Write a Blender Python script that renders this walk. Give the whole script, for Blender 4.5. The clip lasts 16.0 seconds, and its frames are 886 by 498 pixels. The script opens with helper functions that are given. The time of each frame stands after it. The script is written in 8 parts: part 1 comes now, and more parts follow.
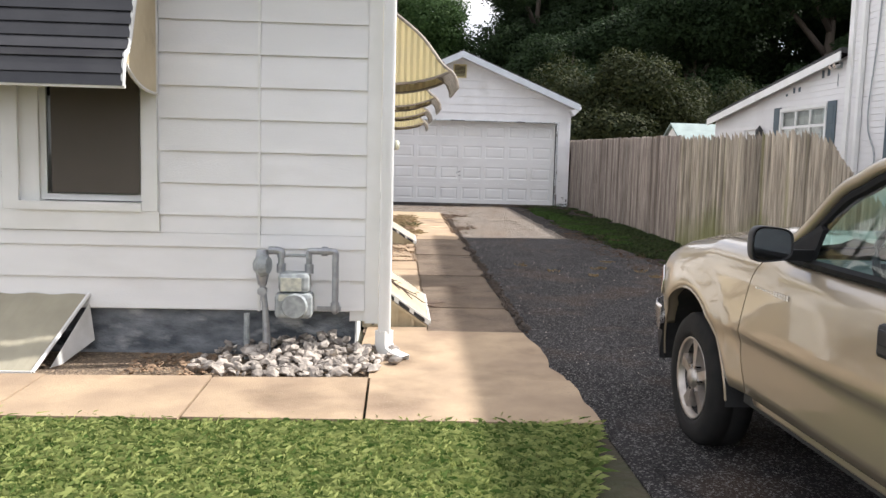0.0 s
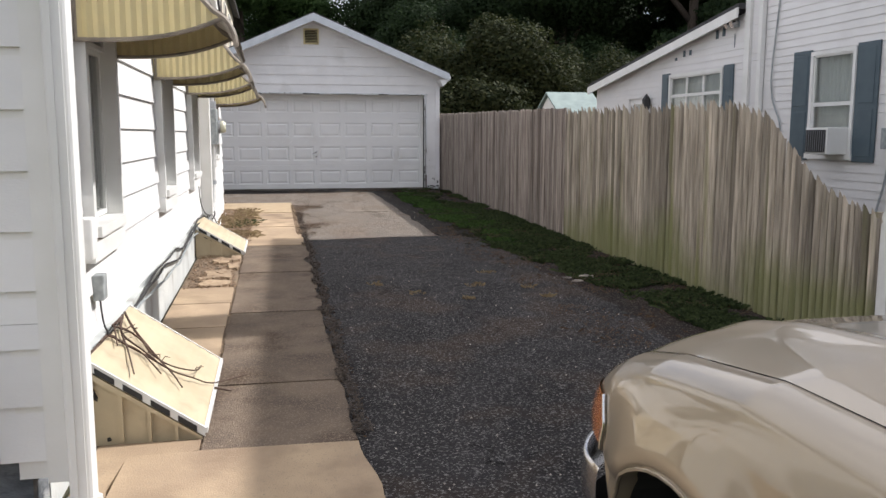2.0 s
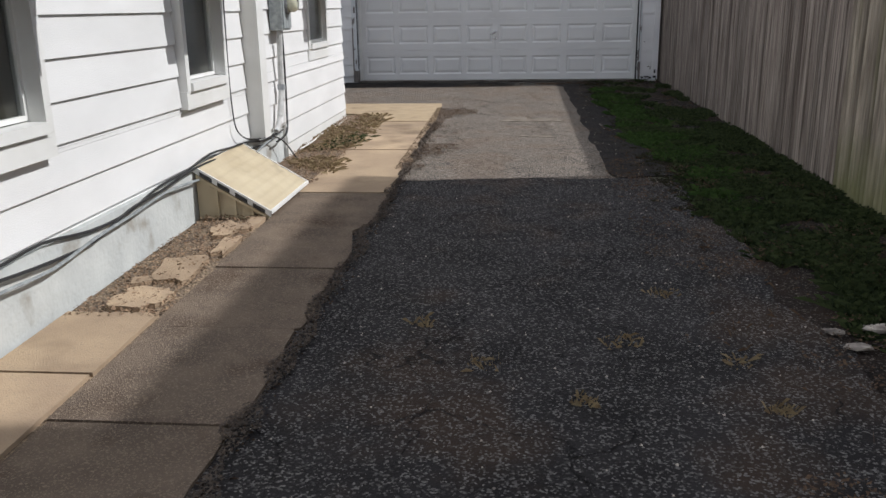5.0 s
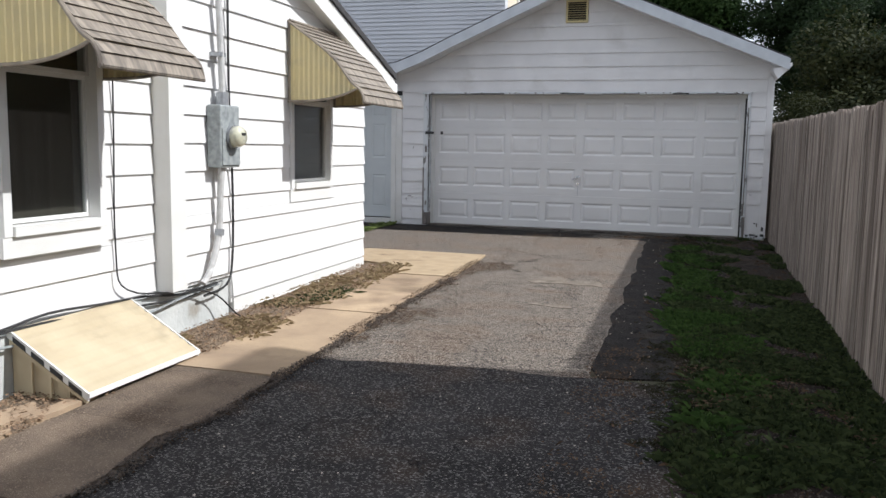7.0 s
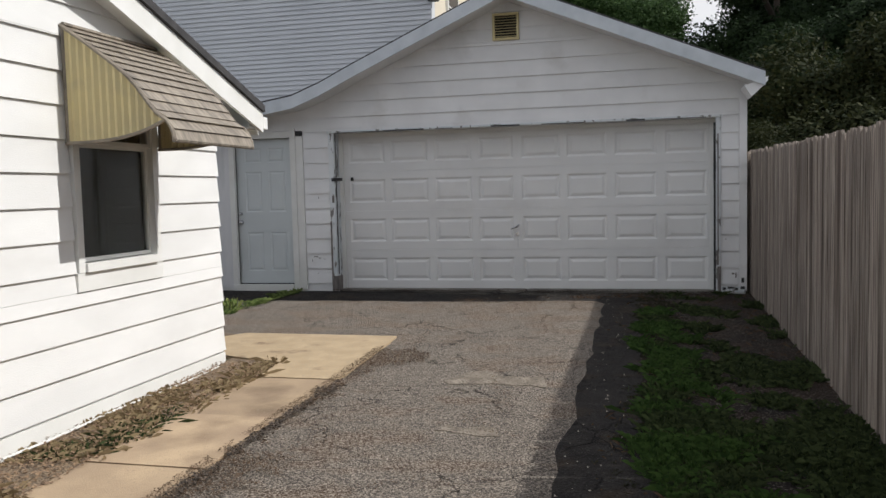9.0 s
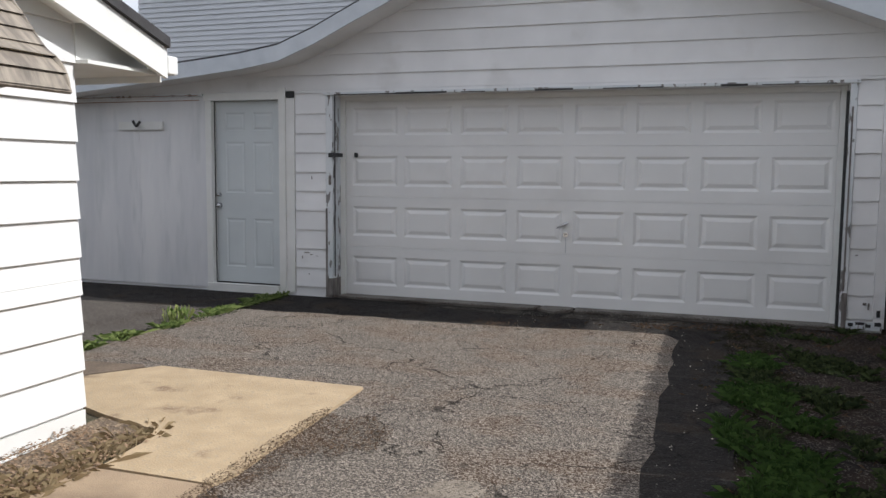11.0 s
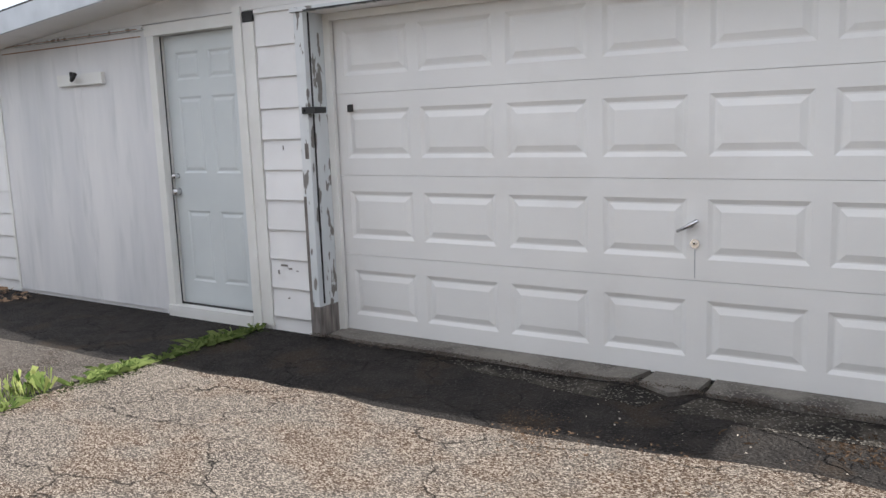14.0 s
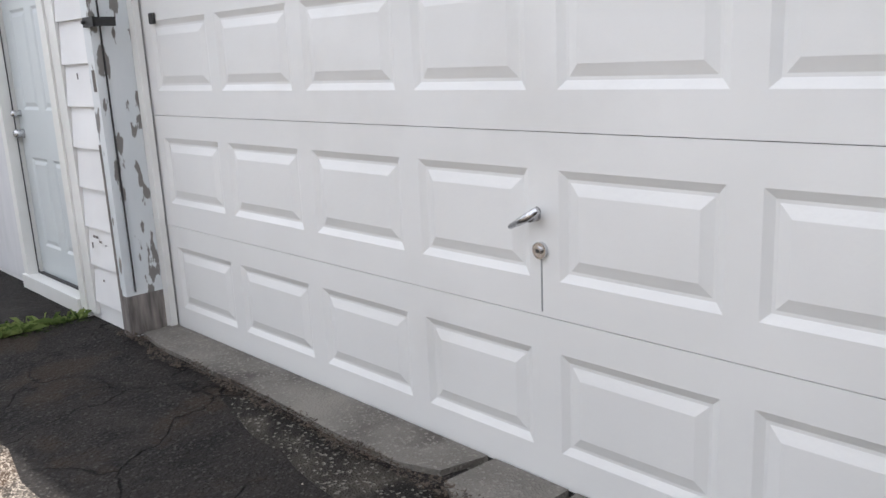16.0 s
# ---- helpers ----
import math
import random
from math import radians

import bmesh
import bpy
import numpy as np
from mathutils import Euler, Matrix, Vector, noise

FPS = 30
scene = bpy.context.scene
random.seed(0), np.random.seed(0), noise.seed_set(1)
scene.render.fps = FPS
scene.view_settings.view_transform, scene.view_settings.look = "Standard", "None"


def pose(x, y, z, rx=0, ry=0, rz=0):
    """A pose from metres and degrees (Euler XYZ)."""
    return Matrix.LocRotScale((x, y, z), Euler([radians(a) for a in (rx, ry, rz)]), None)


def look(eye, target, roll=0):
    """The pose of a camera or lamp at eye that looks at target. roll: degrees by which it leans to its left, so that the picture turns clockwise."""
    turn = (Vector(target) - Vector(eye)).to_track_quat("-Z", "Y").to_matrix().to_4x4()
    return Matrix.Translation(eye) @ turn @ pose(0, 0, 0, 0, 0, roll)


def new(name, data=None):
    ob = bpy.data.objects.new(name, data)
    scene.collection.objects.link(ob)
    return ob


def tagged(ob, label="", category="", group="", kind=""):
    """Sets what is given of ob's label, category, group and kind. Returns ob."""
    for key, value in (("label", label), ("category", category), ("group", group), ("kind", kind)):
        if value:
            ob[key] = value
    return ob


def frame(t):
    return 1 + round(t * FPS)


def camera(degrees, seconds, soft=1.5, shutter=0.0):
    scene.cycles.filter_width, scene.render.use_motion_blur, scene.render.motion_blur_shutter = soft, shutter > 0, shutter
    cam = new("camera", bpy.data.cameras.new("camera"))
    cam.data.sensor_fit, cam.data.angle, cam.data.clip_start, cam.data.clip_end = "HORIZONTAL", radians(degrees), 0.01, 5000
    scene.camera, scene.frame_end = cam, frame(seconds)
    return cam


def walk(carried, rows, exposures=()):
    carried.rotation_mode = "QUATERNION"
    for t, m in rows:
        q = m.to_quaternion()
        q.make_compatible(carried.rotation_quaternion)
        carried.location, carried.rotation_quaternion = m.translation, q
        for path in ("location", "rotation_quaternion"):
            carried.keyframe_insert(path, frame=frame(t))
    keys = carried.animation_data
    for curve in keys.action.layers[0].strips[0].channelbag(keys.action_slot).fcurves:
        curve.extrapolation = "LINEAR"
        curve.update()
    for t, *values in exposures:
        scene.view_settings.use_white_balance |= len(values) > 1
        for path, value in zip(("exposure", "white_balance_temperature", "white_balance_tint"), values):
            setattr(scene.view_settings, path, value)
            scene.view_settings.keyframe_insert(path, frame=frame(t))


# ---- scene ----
cam = camera(56.1, 16.0)
METRES, EYE, TILT, LEAN, TURN = 21.1, 1.5, 0.0, 0.0, -2.7
PATH = [
    (0, (-0.052, 0.249, 1.484), (0.058, 2.235, 1.275), 1.5),
    (0.5, (0.111, 0.808, 1.447), (0.465, 2.754, 1.151), 0.9),
    (1, (0.27, 1.406, 1.541), (0.716, 3.333, 1.244), -0.4),
    (1.5, (0.455, 2.034, 1.602), (0.899, 3.967, 1.34), 0.0),
    (2, (0.563, 2.682, 1.639), (0.958, 4.623, 1.367), 0.1),
    (2.5, (0.73, 3.318, 1.658), (1.059, 5.267, 1.352), -1.4),
    (3, (0.878, 4.06, 1.671), (1.247, 5.97, 1.206), -0.3),
    (5.3, (2.15, 7.059, 1.687), (1.929, 8.96, 1.108), -1.5),
    (5.5, (2.303, 7.26, 1.721), (2.069, 9.156, 1.129), -1.9),
    (6, (2.771, 7.592, 1.721), (2.47, 9.522, 1.292), -0.3),
    (6.5, (3.116, 8.112, 1.677), (2.686, 10.037, 1.347), 2.0),
    (7, (3.309, 8.632, 1.69), (2.741, 10.534, 1.446), 1.0),
    (7.5, (3.312, 9.208, 1.739), (2.698, 11.111, 1.707), 0.4),
    (8, (3.303, 9.828, 1.74), (2.738, 11.746, 1.803), -0.3),
    (8.5, (3.25, 10.477, 1.734), (2.753, 12.414, 1.7), -1.1),
    (8.7, (3.224, 10.747, 1.734), (2.75, 12.686, 1.609), -1.4),
    (10.8, (3.075, 13.572, 1.735), (2.463, 15.467, 1.555), 0.6),
    (11, (3.065, 13.839, 1.754), (2.418, 15.722, 1.568), 0.5),
    (11.5, (3.095, 14.51, 1.765), (2.419, 16.383, 1.584), -1.2),
    (12, (3.034, 15.185, 1.76), (2.418, 17.076, 1.547), -0.4),
    (12.5, (2.998, 15.836, 1.774), (2.499, 17.759, 1.539), -0.5),
    (13, (2.848, 16.363, 1.818), (2.325, 18.28, 1.593), 0.1),
    (13.5, (2.818, 17.065, 1.859), (2.045, 18.891, 1.595), -0.4),
    (14, (2.834, 17.728, 1.837), (1.736, 19.37, 1.525), -2.1),
    (14.5, (2.831, 18.332, 1.797), (1.607, 19.865, 1.411), -2.0),
    (15, (2.881, 18.993, 1.75), (1.651, 20.509, 1.315), -3.7),
    (15.5, (2.921, 19.632, 1.716), (1.631, 21.082, 1.234), -3.6),
    (16, (3.039, 20.253, 1.697), (1.622, 21.588, 1.242), -2.7),
]
walk(cam, [(t, look(eye, target, roll)) for t, eye, target, roll in PATH],
     exposures=[(0.0, 0.82, 6380, 12), (1.0, 0.76, 6320, 11), (2.0, 0.36, 6300, 12), (3.0, -0.30, 6350, 12), (5.5, -0.20, 6050, 10), (6.0, 0.14, 6080, 10), (6.5, 0.28, 6080, 10), (7.0, 0.16, 6050, 10), (7.5, -0.14, 6050, 9), (8.0, -0.5, 6180, 9), (8.5, -0.34, 6330, 9), (11.0, 0.05, 6150, 10), (11.5, 0.02, 6050, 10), (12.0, 0.62, 6130, 11), (13.0, 0.88, 6270, 11), (14.0, 0.84, 6270, 10), (15.0, 1.04, 6170, 10), (16.0, 1.22, 6250, 10)])

# ---- sky and sun ----
SUN = Vector((1.06, 0.14, 1.0)).normalized()
world = bpy.data.worlds.new("sky")
scene.world = world
world.use_nodes = True
wn, wl = world.node_tree.nodes, world.node_tree.links
wn.clear()
sky = wn.new("ShaderNodeTexSky")
sky.sky_type, sky.sun_disc = "NISHITA", False
sky.sun_elevation, sky.sun_rotation = math.asin(SUN.z), math.atan2(SUN.x, SUN.y)
sky.dust_density, sky.air_density = 2.0, 1.0
w_co = wn.new("ShaderNodeTexCoord")
w_map = wn.new("ShaderNodeMapping")
w_map.inputs["Scale"].default_value = (1.6, 1.6, 5.0)
w_noise = wn.new("ShaderNodeTexNoise")
w_noise.inputs["Scale"].default_value, w_noise.inputs["Detail"].default_value = 1.6, 7
w_ramp = wn.new("ShaderNodeValToRGB")
w_ramp.color_ramp.elements[0].position, w_ramp.color_ramp.elements[1].position = 0.30, 0.58
w_mix = wn.new("ShaderNodeMixRGB")
w_mix.inputs["Color2"].default_value = (7.0, 6.9, 7.0, 1)
w_bg = wn.new("ShaderNodeBackground")
w_bg.inputs["Strength"].default_value = 0.138
w_out = wn.new("ShaderNodeOutputWorld")
wl.new(w_co.outputs["Generated"], w_map.inputs["Vector"])
wl.new(w_map.outputs["Vector"], w_noise.inputs["Vector"])
wl.new(w_noise.outputs["Fac"], w_ramp.inputs["Fac"])
wl.new(w_ramp.outputs["Color"], w_mix.inputs["Fac"])
wl.new(sky.outputs["Color"], w_mix.inputs["Color1"])
wl.new(w_mix.outputs["Color"], w_bg.inputs["Color"])
wl.new(w_bg.outputs["Background"], w_out.inputs["Surface"])
sun = new("sun", bpy.data.lights.new("sun", "SUN"))
sun.data.energy, sun.data.angle, sun.data.color = 4.35, radians(0.6), (1.0, 0.955, 0.90)
sun.matrix_world = look(SUN * 50, (0, 0, 0))
scene.view_settings.exposure = 0.0


# ---- materials ----
def mat(name, color, rough=0.7, metal=0.0, color2=None, scale=4.0, bump=0.0, bump_scale=40.0, stretch=(1, 1, 1),
        fleck=None, fleck_scale=150.0, fleck_at=0.62, fleck_w=0.12, stain=None, stain_scale=0.7, stain_at=(0.52, 0.7), vary=0.0,
        spec=0.5, coat=0.0, cracks=0.0, crack_scale=1.2, crack_width=0.012, trans=0.0, local=False):
    m = bpy.data.materials.new(name)
    m.use_nodes = True
    n, l = m.node_tree.nodes, m.node_tree.links
    b = n["Principled BSDF"]
    co = n.new("ShaderNodeTexCoord")
    geo = n.new("ShaderNodeNewGeometry")
    mp = n.new("ShaderNodeMapping")
    mp.inputs["Scale"].default_value = stretch
    l.new(co.outputs["Object"] if local else geo.outputs["Position"], mp.inputs["Vector"])

    def tex(kind, s, detail=5.0):
        t = n.new(kind)
        t.inputs["Scale"].default_value = s
        if kind == "ShaderNodeTexNoise":
            t.inputs["Detail"].default_value = detail
        l.new(mp.outputs["Vector"], t.inputs["Vector"])
        return t

    def ramp(src, a, c):
        r = n.new("ShaderNodeMapRange")
        r.inputs["From Min"].default_value, r.inputs["From Max"].default_value = a, c
        l.new(src, r.inputs["Value"])
        return r.outputs["Result"]

    def mix(f, a, c, blend="MIX"):
        x = n.new("ShaderNodeMixRGB")
        x.blend_type = blend
        for sock, v in zip(("Fac", "Color1", "Color2"), (f, a, c)):
            if isinstance(v, (tuple, list)):
                x.inputs[sock].default_value = (*v, 1)
            elif isinstance(v, (int, float)):
                x.inputs[sock].default_value = v
            else:
                l.new(v, x.inputs[sock])
        return x.outputs["Color"]

    c = color
    if color2:
        c = mix(ramp(tex("ShaderNodeTexNoise", scale, 6).outputs["Fac"], 0.32, 0.68), c, color2)
    if stain:
        c = mix(ramp(tex("ShaderNodeTexNoise", stain_scale, 8).outputs["Fac"], *stain_at), c, stain)
    if fleck:
        v = tex("ShaderNodeTexVoronoi", fleck_scale)
        h = n.new("ShaderNodeSeparateColor")
        l.new(v.outputs["Color"], h.inputs["Color"])
        c = mix(ramp(h.outputs["Red"], fleck_at, fleck_at + fleck_w), c, fleck)
    height = None
    if cracks:
        wob = tex("ShaderNodeTexNoise", 3.4, 8)
        add = n.new("ShaderNodeMixRGB")
        add.inputs["Fac"].default_value = 0.3
        l.new(mp.outputs["Vector"], add.inputs["Color1"])
        l.new(wob.outputs["Color"], add.inputs["Color2"])
        v = n.new("ShaderNodeTexVoronoi")
        v.feature = "DISTANCE_TO_EDGE"
        v.inputs["Scale"].default_value = crack_scale
        l.new(add.outputs["Color"], v.inputs["Vector"])
        cr = ramp(v.outputs["Distance"], 0.0, crack_width)
        gap = ramp(tex("ShaderNodeTexNoise", 1.7, 3).outputs["Fac"], 0.47, 0.58)
        top_ = n.new("ShaderNodeMath")
        top_.operation = "MAXIMUM"
        l.new(cr, top_.inputs[0])
        l.new(gap, top_.inputs[1])
        cr = top_.outputs["Value"]
        c = mix(cr, tuple(0.6 * q for q in color), c)
        height = cr
    if vary:
        oi = n.new("ShaderNodeObjectInfo")
        val = n.new("ShaderNodeMapRange")
        val.inputs["To Min"].default_value, val.inputs["To Max"].default_value = 1 - vary, 1 + vary
        l.new(oi.outputs["Random"], val.inputs["Value"])
        hsv = n.new("ShaderNodeHueSaturation")
        l.new(val.outputs["Result"], hsv.inputs["Value"])
        if isinstance(c, tuple):
            hsv.inputs["Color"].default_value = (*c, 1)
        else:
            l.new(c, hsv.inputs["Color"])
        c = hsv.outputs["Color"]
    if isinstance(c, tuple):
        b.inputs["Base Color"].default_value = (*c, 1)
    else:
        l.new(c, b.inputs["Base Color"])
    b.inputs["Roughness"].default_value, b.inputs["Metallic"].default_value = rough, metal
    b.inputs["Specular IOR Level"].default_value = spec
    b.inputs["Coat Weight"].default_value = coat
    b.inputs["Coat Roughness"].default_value = 0.04
    b.inputs["Transmission Weight"].default_value = trans
    if bump:
        bp = n.new("ShaderNodeBump")
        bp.inputs["Strength"].default_value, bp.inputs["Distance"].default_value = 1.0, bump
        t = tex("ShaderNodeTexNoise", bump_scale, 4)
        src = t.outputs["Fac"]
        if fleck:
            src = mix(0.6, src, v.outputs["Distance"]) if not cracks else src
        l.new(src, bp.inputs["Height"])
        if height is not None:
            bp2 = n.new("ShaderNodeBump")
            bp2.inputs["Distance"].default_value = 0.02
            l.new(height, bp2.inputs["Height"])
            l.new(bp.outputs["Normal"], bp2.inputs["Normal"])
            bp = bp2
        l.new(bp.outputs["Normal"], b.inputs["Normal"])
    return m


M_SIDING = mat("white_painted_siding", (0.78, 0.78, 0.77), 0.55, color2=(0.70, 0.70, 0.69), scale=1.3, bump=0.0012, bump_scale=60,
               stretch=(1, 1, 2.5), stain=(0.62, 0.61, 0.59), stain_scale=0.9, stain_at=(0.58, 0.85), vary=0.02)
M_RAKE = mat("blue_grey_rake_paint", (0.62, 0.66, 0.70), 0.55, color2=(0.52, 0.56, 0.60), scale=5, bump=0.001, bump_scale=50)
M_GARAGE = mat("grey_white_shingle_paint", (0.80, 0.80, 0.80), 0.6, color2=(0.72, 0.72, 0.72), scale=2.2, bump=0.001, bump_scale=50,
               stain=(0.5, 0.49, 0.46), stain_scale=1.7, stain_at=(0.6, 0.9), vary=0.03)
M_TRIM = mat("white_trim_paint", (0.78, 0.78, 0.76), 0.45, color2=(0.7, 0.7, 0.67), scale=3, bump=0.0006, bump_scale=80)
M_PEEL = mat("peeling_trim_paint", (0.7, 0.72, 0.73), 0.65, color2=(0.56, 0.6, 0.62), scale=3, bump=0.002, bump_scale=40, stretch=(1, 1, 0.35),
             stain=(0.20, 0.19, 0.18), stain_scale=17, stain_at=(0.565, 0.59))
M_PLY = mat("stained_white_plywood", (0.76, 0.755, 0.755), 0.6, color2=(0.57, 0.58, 0.60), scale=2.6, bump=0.001, bump_scale=40, stretch=(1, 1, 0.16),
            stain=(0.55, 0.565, 0.57), stain_scale=9, stain_at=(0.52, 0.8))
M_GDOOR = mat("garage_door_enamel", (0.76, 0.76, 0.75), 0.4, color2=(0.71, 0.71, 0.70), scale=1.5, bump=0.0005, bump_scale=60,
              stain=(0.6, 0.59, 0.57), stain_scale=1.2, stain_at=(0.6, 0.9))
M_MDOOR = mat("pale_blue_door_paint", (0.63, 0.67, 0.675), 0.4, color2=(0.57, 0.61, 0.62), scale=2, bump=0.0005, bump_scale=60)
M_FOUND = mat("grey_parged_foundation", (0.22, 0.235, 0.25), 0.9, color2=(0.075, 0.085, 0.095), scale=5.0, bump=0.012, bump_scale=26, stretch=(1, 1, 2.2),
               stain=(0.36, 0.37, 0.37), stain_scale=3.4, stain_at=(0.54, 0.66), spec=0.2)
M_FOUNDL = mat("pale_painted_foundation", (0.58, 0.60, 0.58), 0.8, color2=(0.46, 0.48, 0.47), scale=3, bump=0.006, bump_scale=25,
               stain=(0.28, 0.25, 0.2), stain_scale=3, stain_at=(0.6, 0.72))
M_CONC = mat("old_concrete", (0.44, 0.33, 0.215), 0.9, color2=(0.30, 0.22, 0.15), scale=2.6, bump=0.003, bump_scale=70, spec=0.3,
             fleck=(0.30, 0.235, 0.165), fleck_scale=150, fleck_at=0.88, stain=(0.19, 0.135, 0.09), stain_scale=2.1, stain_at=(0.52, 0.74), vary=0.10)
M_CONCR = mat("worn_exposed_aggregate_concrete", (0.20, 0.153, 0.114), 0.95, color2=(0.115, 0.089, 0.069), scale=3.4, bump=0.008, bump_scale=90,
              fleck=(0.27, 0.215, 0.16), fleck_scale=170, fleck_at=0.72, fleck_w=0.28, stain=(0.085, 0.058, 0.04), stain_scale=2.2, stain_at=(0.52, 0.7), vary=0.08, spec=0.2)
M_PATCH = mat("yellowish_patch_concrete", (0.45, 0.345, 0.22), 0.9, spec=0.3, color2=(0.37, 0.28, 0.175), scale=5.5, bump=0.003, bump_scale=60,
              fleck=(0.36, 0.29, 0.2), fleck_scale=90, fleck_at=0.8, stain=(0.22, 0.155, 0.10), stain_scale=3.4, stain_at=(0.57, 0.68))
M_ASPH = mat("dark_worn_asphalt", (0.037, 0.034, 0.034), 0.95, color2=(0.017, 0.0155, 0.0155), scale=2.6, bump=0.02, bump_scale=70,
             fleck=(0.20, 0.19, 0.18), fleck_scale=115, fleck_at=0.72, fleck_w=0.28, stain=(0.05, 0.035, 0.026), stain_scale=1.5, stain_at=(0.50, 0.64), spec=0.25, cracks=1, crack_scale=2.2, crack_width=0.008)
# Darker copy of the asphalt: fence and garage shade put into the colour.
M_ASPH_SHADE = mat("shaded_dirty_asphalt", (0.016, 0.0145, 0.014), 0.95, color2=(0.034, 0.03, 0.027), scale=6.0, bump=0.03, bump_scale=55,
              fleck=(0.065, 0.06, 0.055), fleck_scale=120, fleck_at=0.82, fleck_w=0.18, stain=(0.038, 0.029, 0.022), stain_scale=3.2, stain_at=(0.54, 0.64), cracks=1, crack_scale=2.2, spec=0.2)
M_ASPHM = mat("grey_worn_asphalt", (0.055, 0.048, 0.042), 0.95, color2=(0.085, 0.074, 0.064), scale=2.4, bump=0.016, bump_scale=90,
               fleck=(0.2, 0.175, 0.15), fleck_scale=125, fleck_at=0.5, fleck_w=0.5, stain=(0.04, 0.03, 0.024), stain_scale=1.9, stain_at=(0.53, 0.63), spec=0.25)
M_ASPHL = mat("pale_weathered_asphalt", (0.060, 0.051, 0.044), 0.95, color2=(0.095, 0.082, 0.069), scale=2.2, bump=0.018, bump_scale=90,
               fleck=(0.40, 0.345, 0.285), fleck_scale=125, fleck_at=0.42, fleck_w=0.5, stain=(0.070, 0.044, 0.028), stain_scale=1.9, stain_at=(0.49, 0.60), cracks=1, crack_scale=1.1, crack_width=0.006, stretch=(1, 1.5, 1), spec=0.25)
M_SOIL = mat("leaf_littered_soil", (0.12, 0.085, 0.06), 0.95, color2=(0.2, 0.15, 0.1), scale=9, bump=0.02, bump_scale=30,
             fleck=(0.3, 0.22, 0.14), fleck_scale=60, fleck_at=0.72)
M_SOILD = mat("dark_bare_soil", (0.020, 0.0175, 0.016), 0.95, color2=(0.04, 0.027, 0.02), scale=4, spec=0.2, bump=0.02, bump_scale=30,
              fleck=(0.15, 0.13, 0.11), fleck_scale=110, fleck_at=0.82)
M_SKIM = mat("pale_cement_skim", (0.30, 0.26, 0.21), 0.95, color2=(0.15, 0.125, 0.10), scale=9, bump=0.008, bump_scale=60, fleck=(0.10, 0.085, 0.07), fleck_scale=90, fleck_at=0.68, spec=0.2)
M_SILLD = mat("crumbled_dirty_concrete", (0.085, 0.075, 0.062), 0.95, color2=(0.028, 0.025, 0.022), scale=6, bump=0.02, bump_scale=34, fleck=(0.2, 0.185, 0.16), fleck_scale=100, fleck_at=0.82,
              stain=(0.02, 0.018, 0.016), stain_scale=3.2, stain_at=(0.5, 0.6), spec=0.2)
M_SILL = mat("stained_grey_concrete", (0.21, 0.195, 0.17), 0.85, color2=(0.115, 0.105, 0.092), scale=3, bump=0.006, bump_scale=40,
             fleck=(0.22, 0.205, 0.18), fleck_scale=110, fleck_at=0.8, stain=(0.06, 0.052, 0.045), stain_scale=2.5, stain_at=(0.52, 0.66))
M_RUST = mat("rust_stain", (0.22, 0.10, 0.05), 0.9, color2=(0.36, 0.25, 0.18), scale=14)
M_BARE = mat("bare_rotted_wood", (0.27, 0.245, 0.225), 0.9, color2=(0.10, 0.09, 0.085), scale=12, bump=0.003, bump_scale=40, stretch=(3, 3, 0.4))
M_GROUND = mat("grassy_soil", (0.05, 0.055, 0.025), 0.95, color2=(0.06, 0.045, 0.03), scale=3, bump=0.03, bump_scale=18,
               stain=(0.11, 0.085, 0.055), stain_scale=1.2, stain_at=(0.55, 0.7))
M_FENCE = mat("weathered_cedar", (0.48, 0.42, 0.34), 0.9, color2=(0.21, 0.18, 0.145), scale=6, bump=0.005, bump_scale=30, stretch=(6, 6, 0.35),
              stain=(0.20, 0.195, 0.09), stain_scale=0.9, stain_at=(0.56, 0.72), vary=0.42, spec=0.2)
def algae(m, color, low, high, scale):
    """Patchy green growth over a material between two heights, broken up by noise."""
    n, l = m.node_tree.nodes, m.node_tree.links
    b = n["Principled BSDF"]
    old = b.inputs["Base Color"].links[0].from_socket
    geo, sep, ns, mr, ad, mx = (n.new("ShaderNodeNewGeometry"), n.new("ShaderNodeSeparateXYZ"), n.new("ShaderNodeTexNoise"), n.new("ShaderNodeMapRange"), n.new("ShaderNodeMath"), n.new("ShaderNodeMixRGB"))
    l.new(geo.outputs["Position"], sep.inputs["Vector"])
    l.new(geo.outputs["Position"], ns.inputs["Vector"])
    ns.inputs["Scale"].default_value, ns.inputs["Detail"].default_value = scale, 6
    ad.operation = "MULTIPLY_ADD"
    ad.inputs[1].default_value = -1.6
    l.new(ns.outputs["Fac"], ad.inputs[0])
    l.new(sep.outputs["Z"], ad.inputs[2])
    mr.inputs["From Min"].default_value, mr.inputs["From Max"].default_value = high - 0.8, low - 0.8
    mr.inputs["To Max"].default_value = 0.75
    l.new(ad.outputs["Value"], mr.inputs["Value"])
    mx.inputs["Color2"].default_value = (*color, 1)
    l.new(mr.outputs["Result"], mx.inputs["Fac"])
    l.new(old, mx.inputs["Color1"])
    l.new(mx.outputs["Color"], b.inputs["Base Color"])


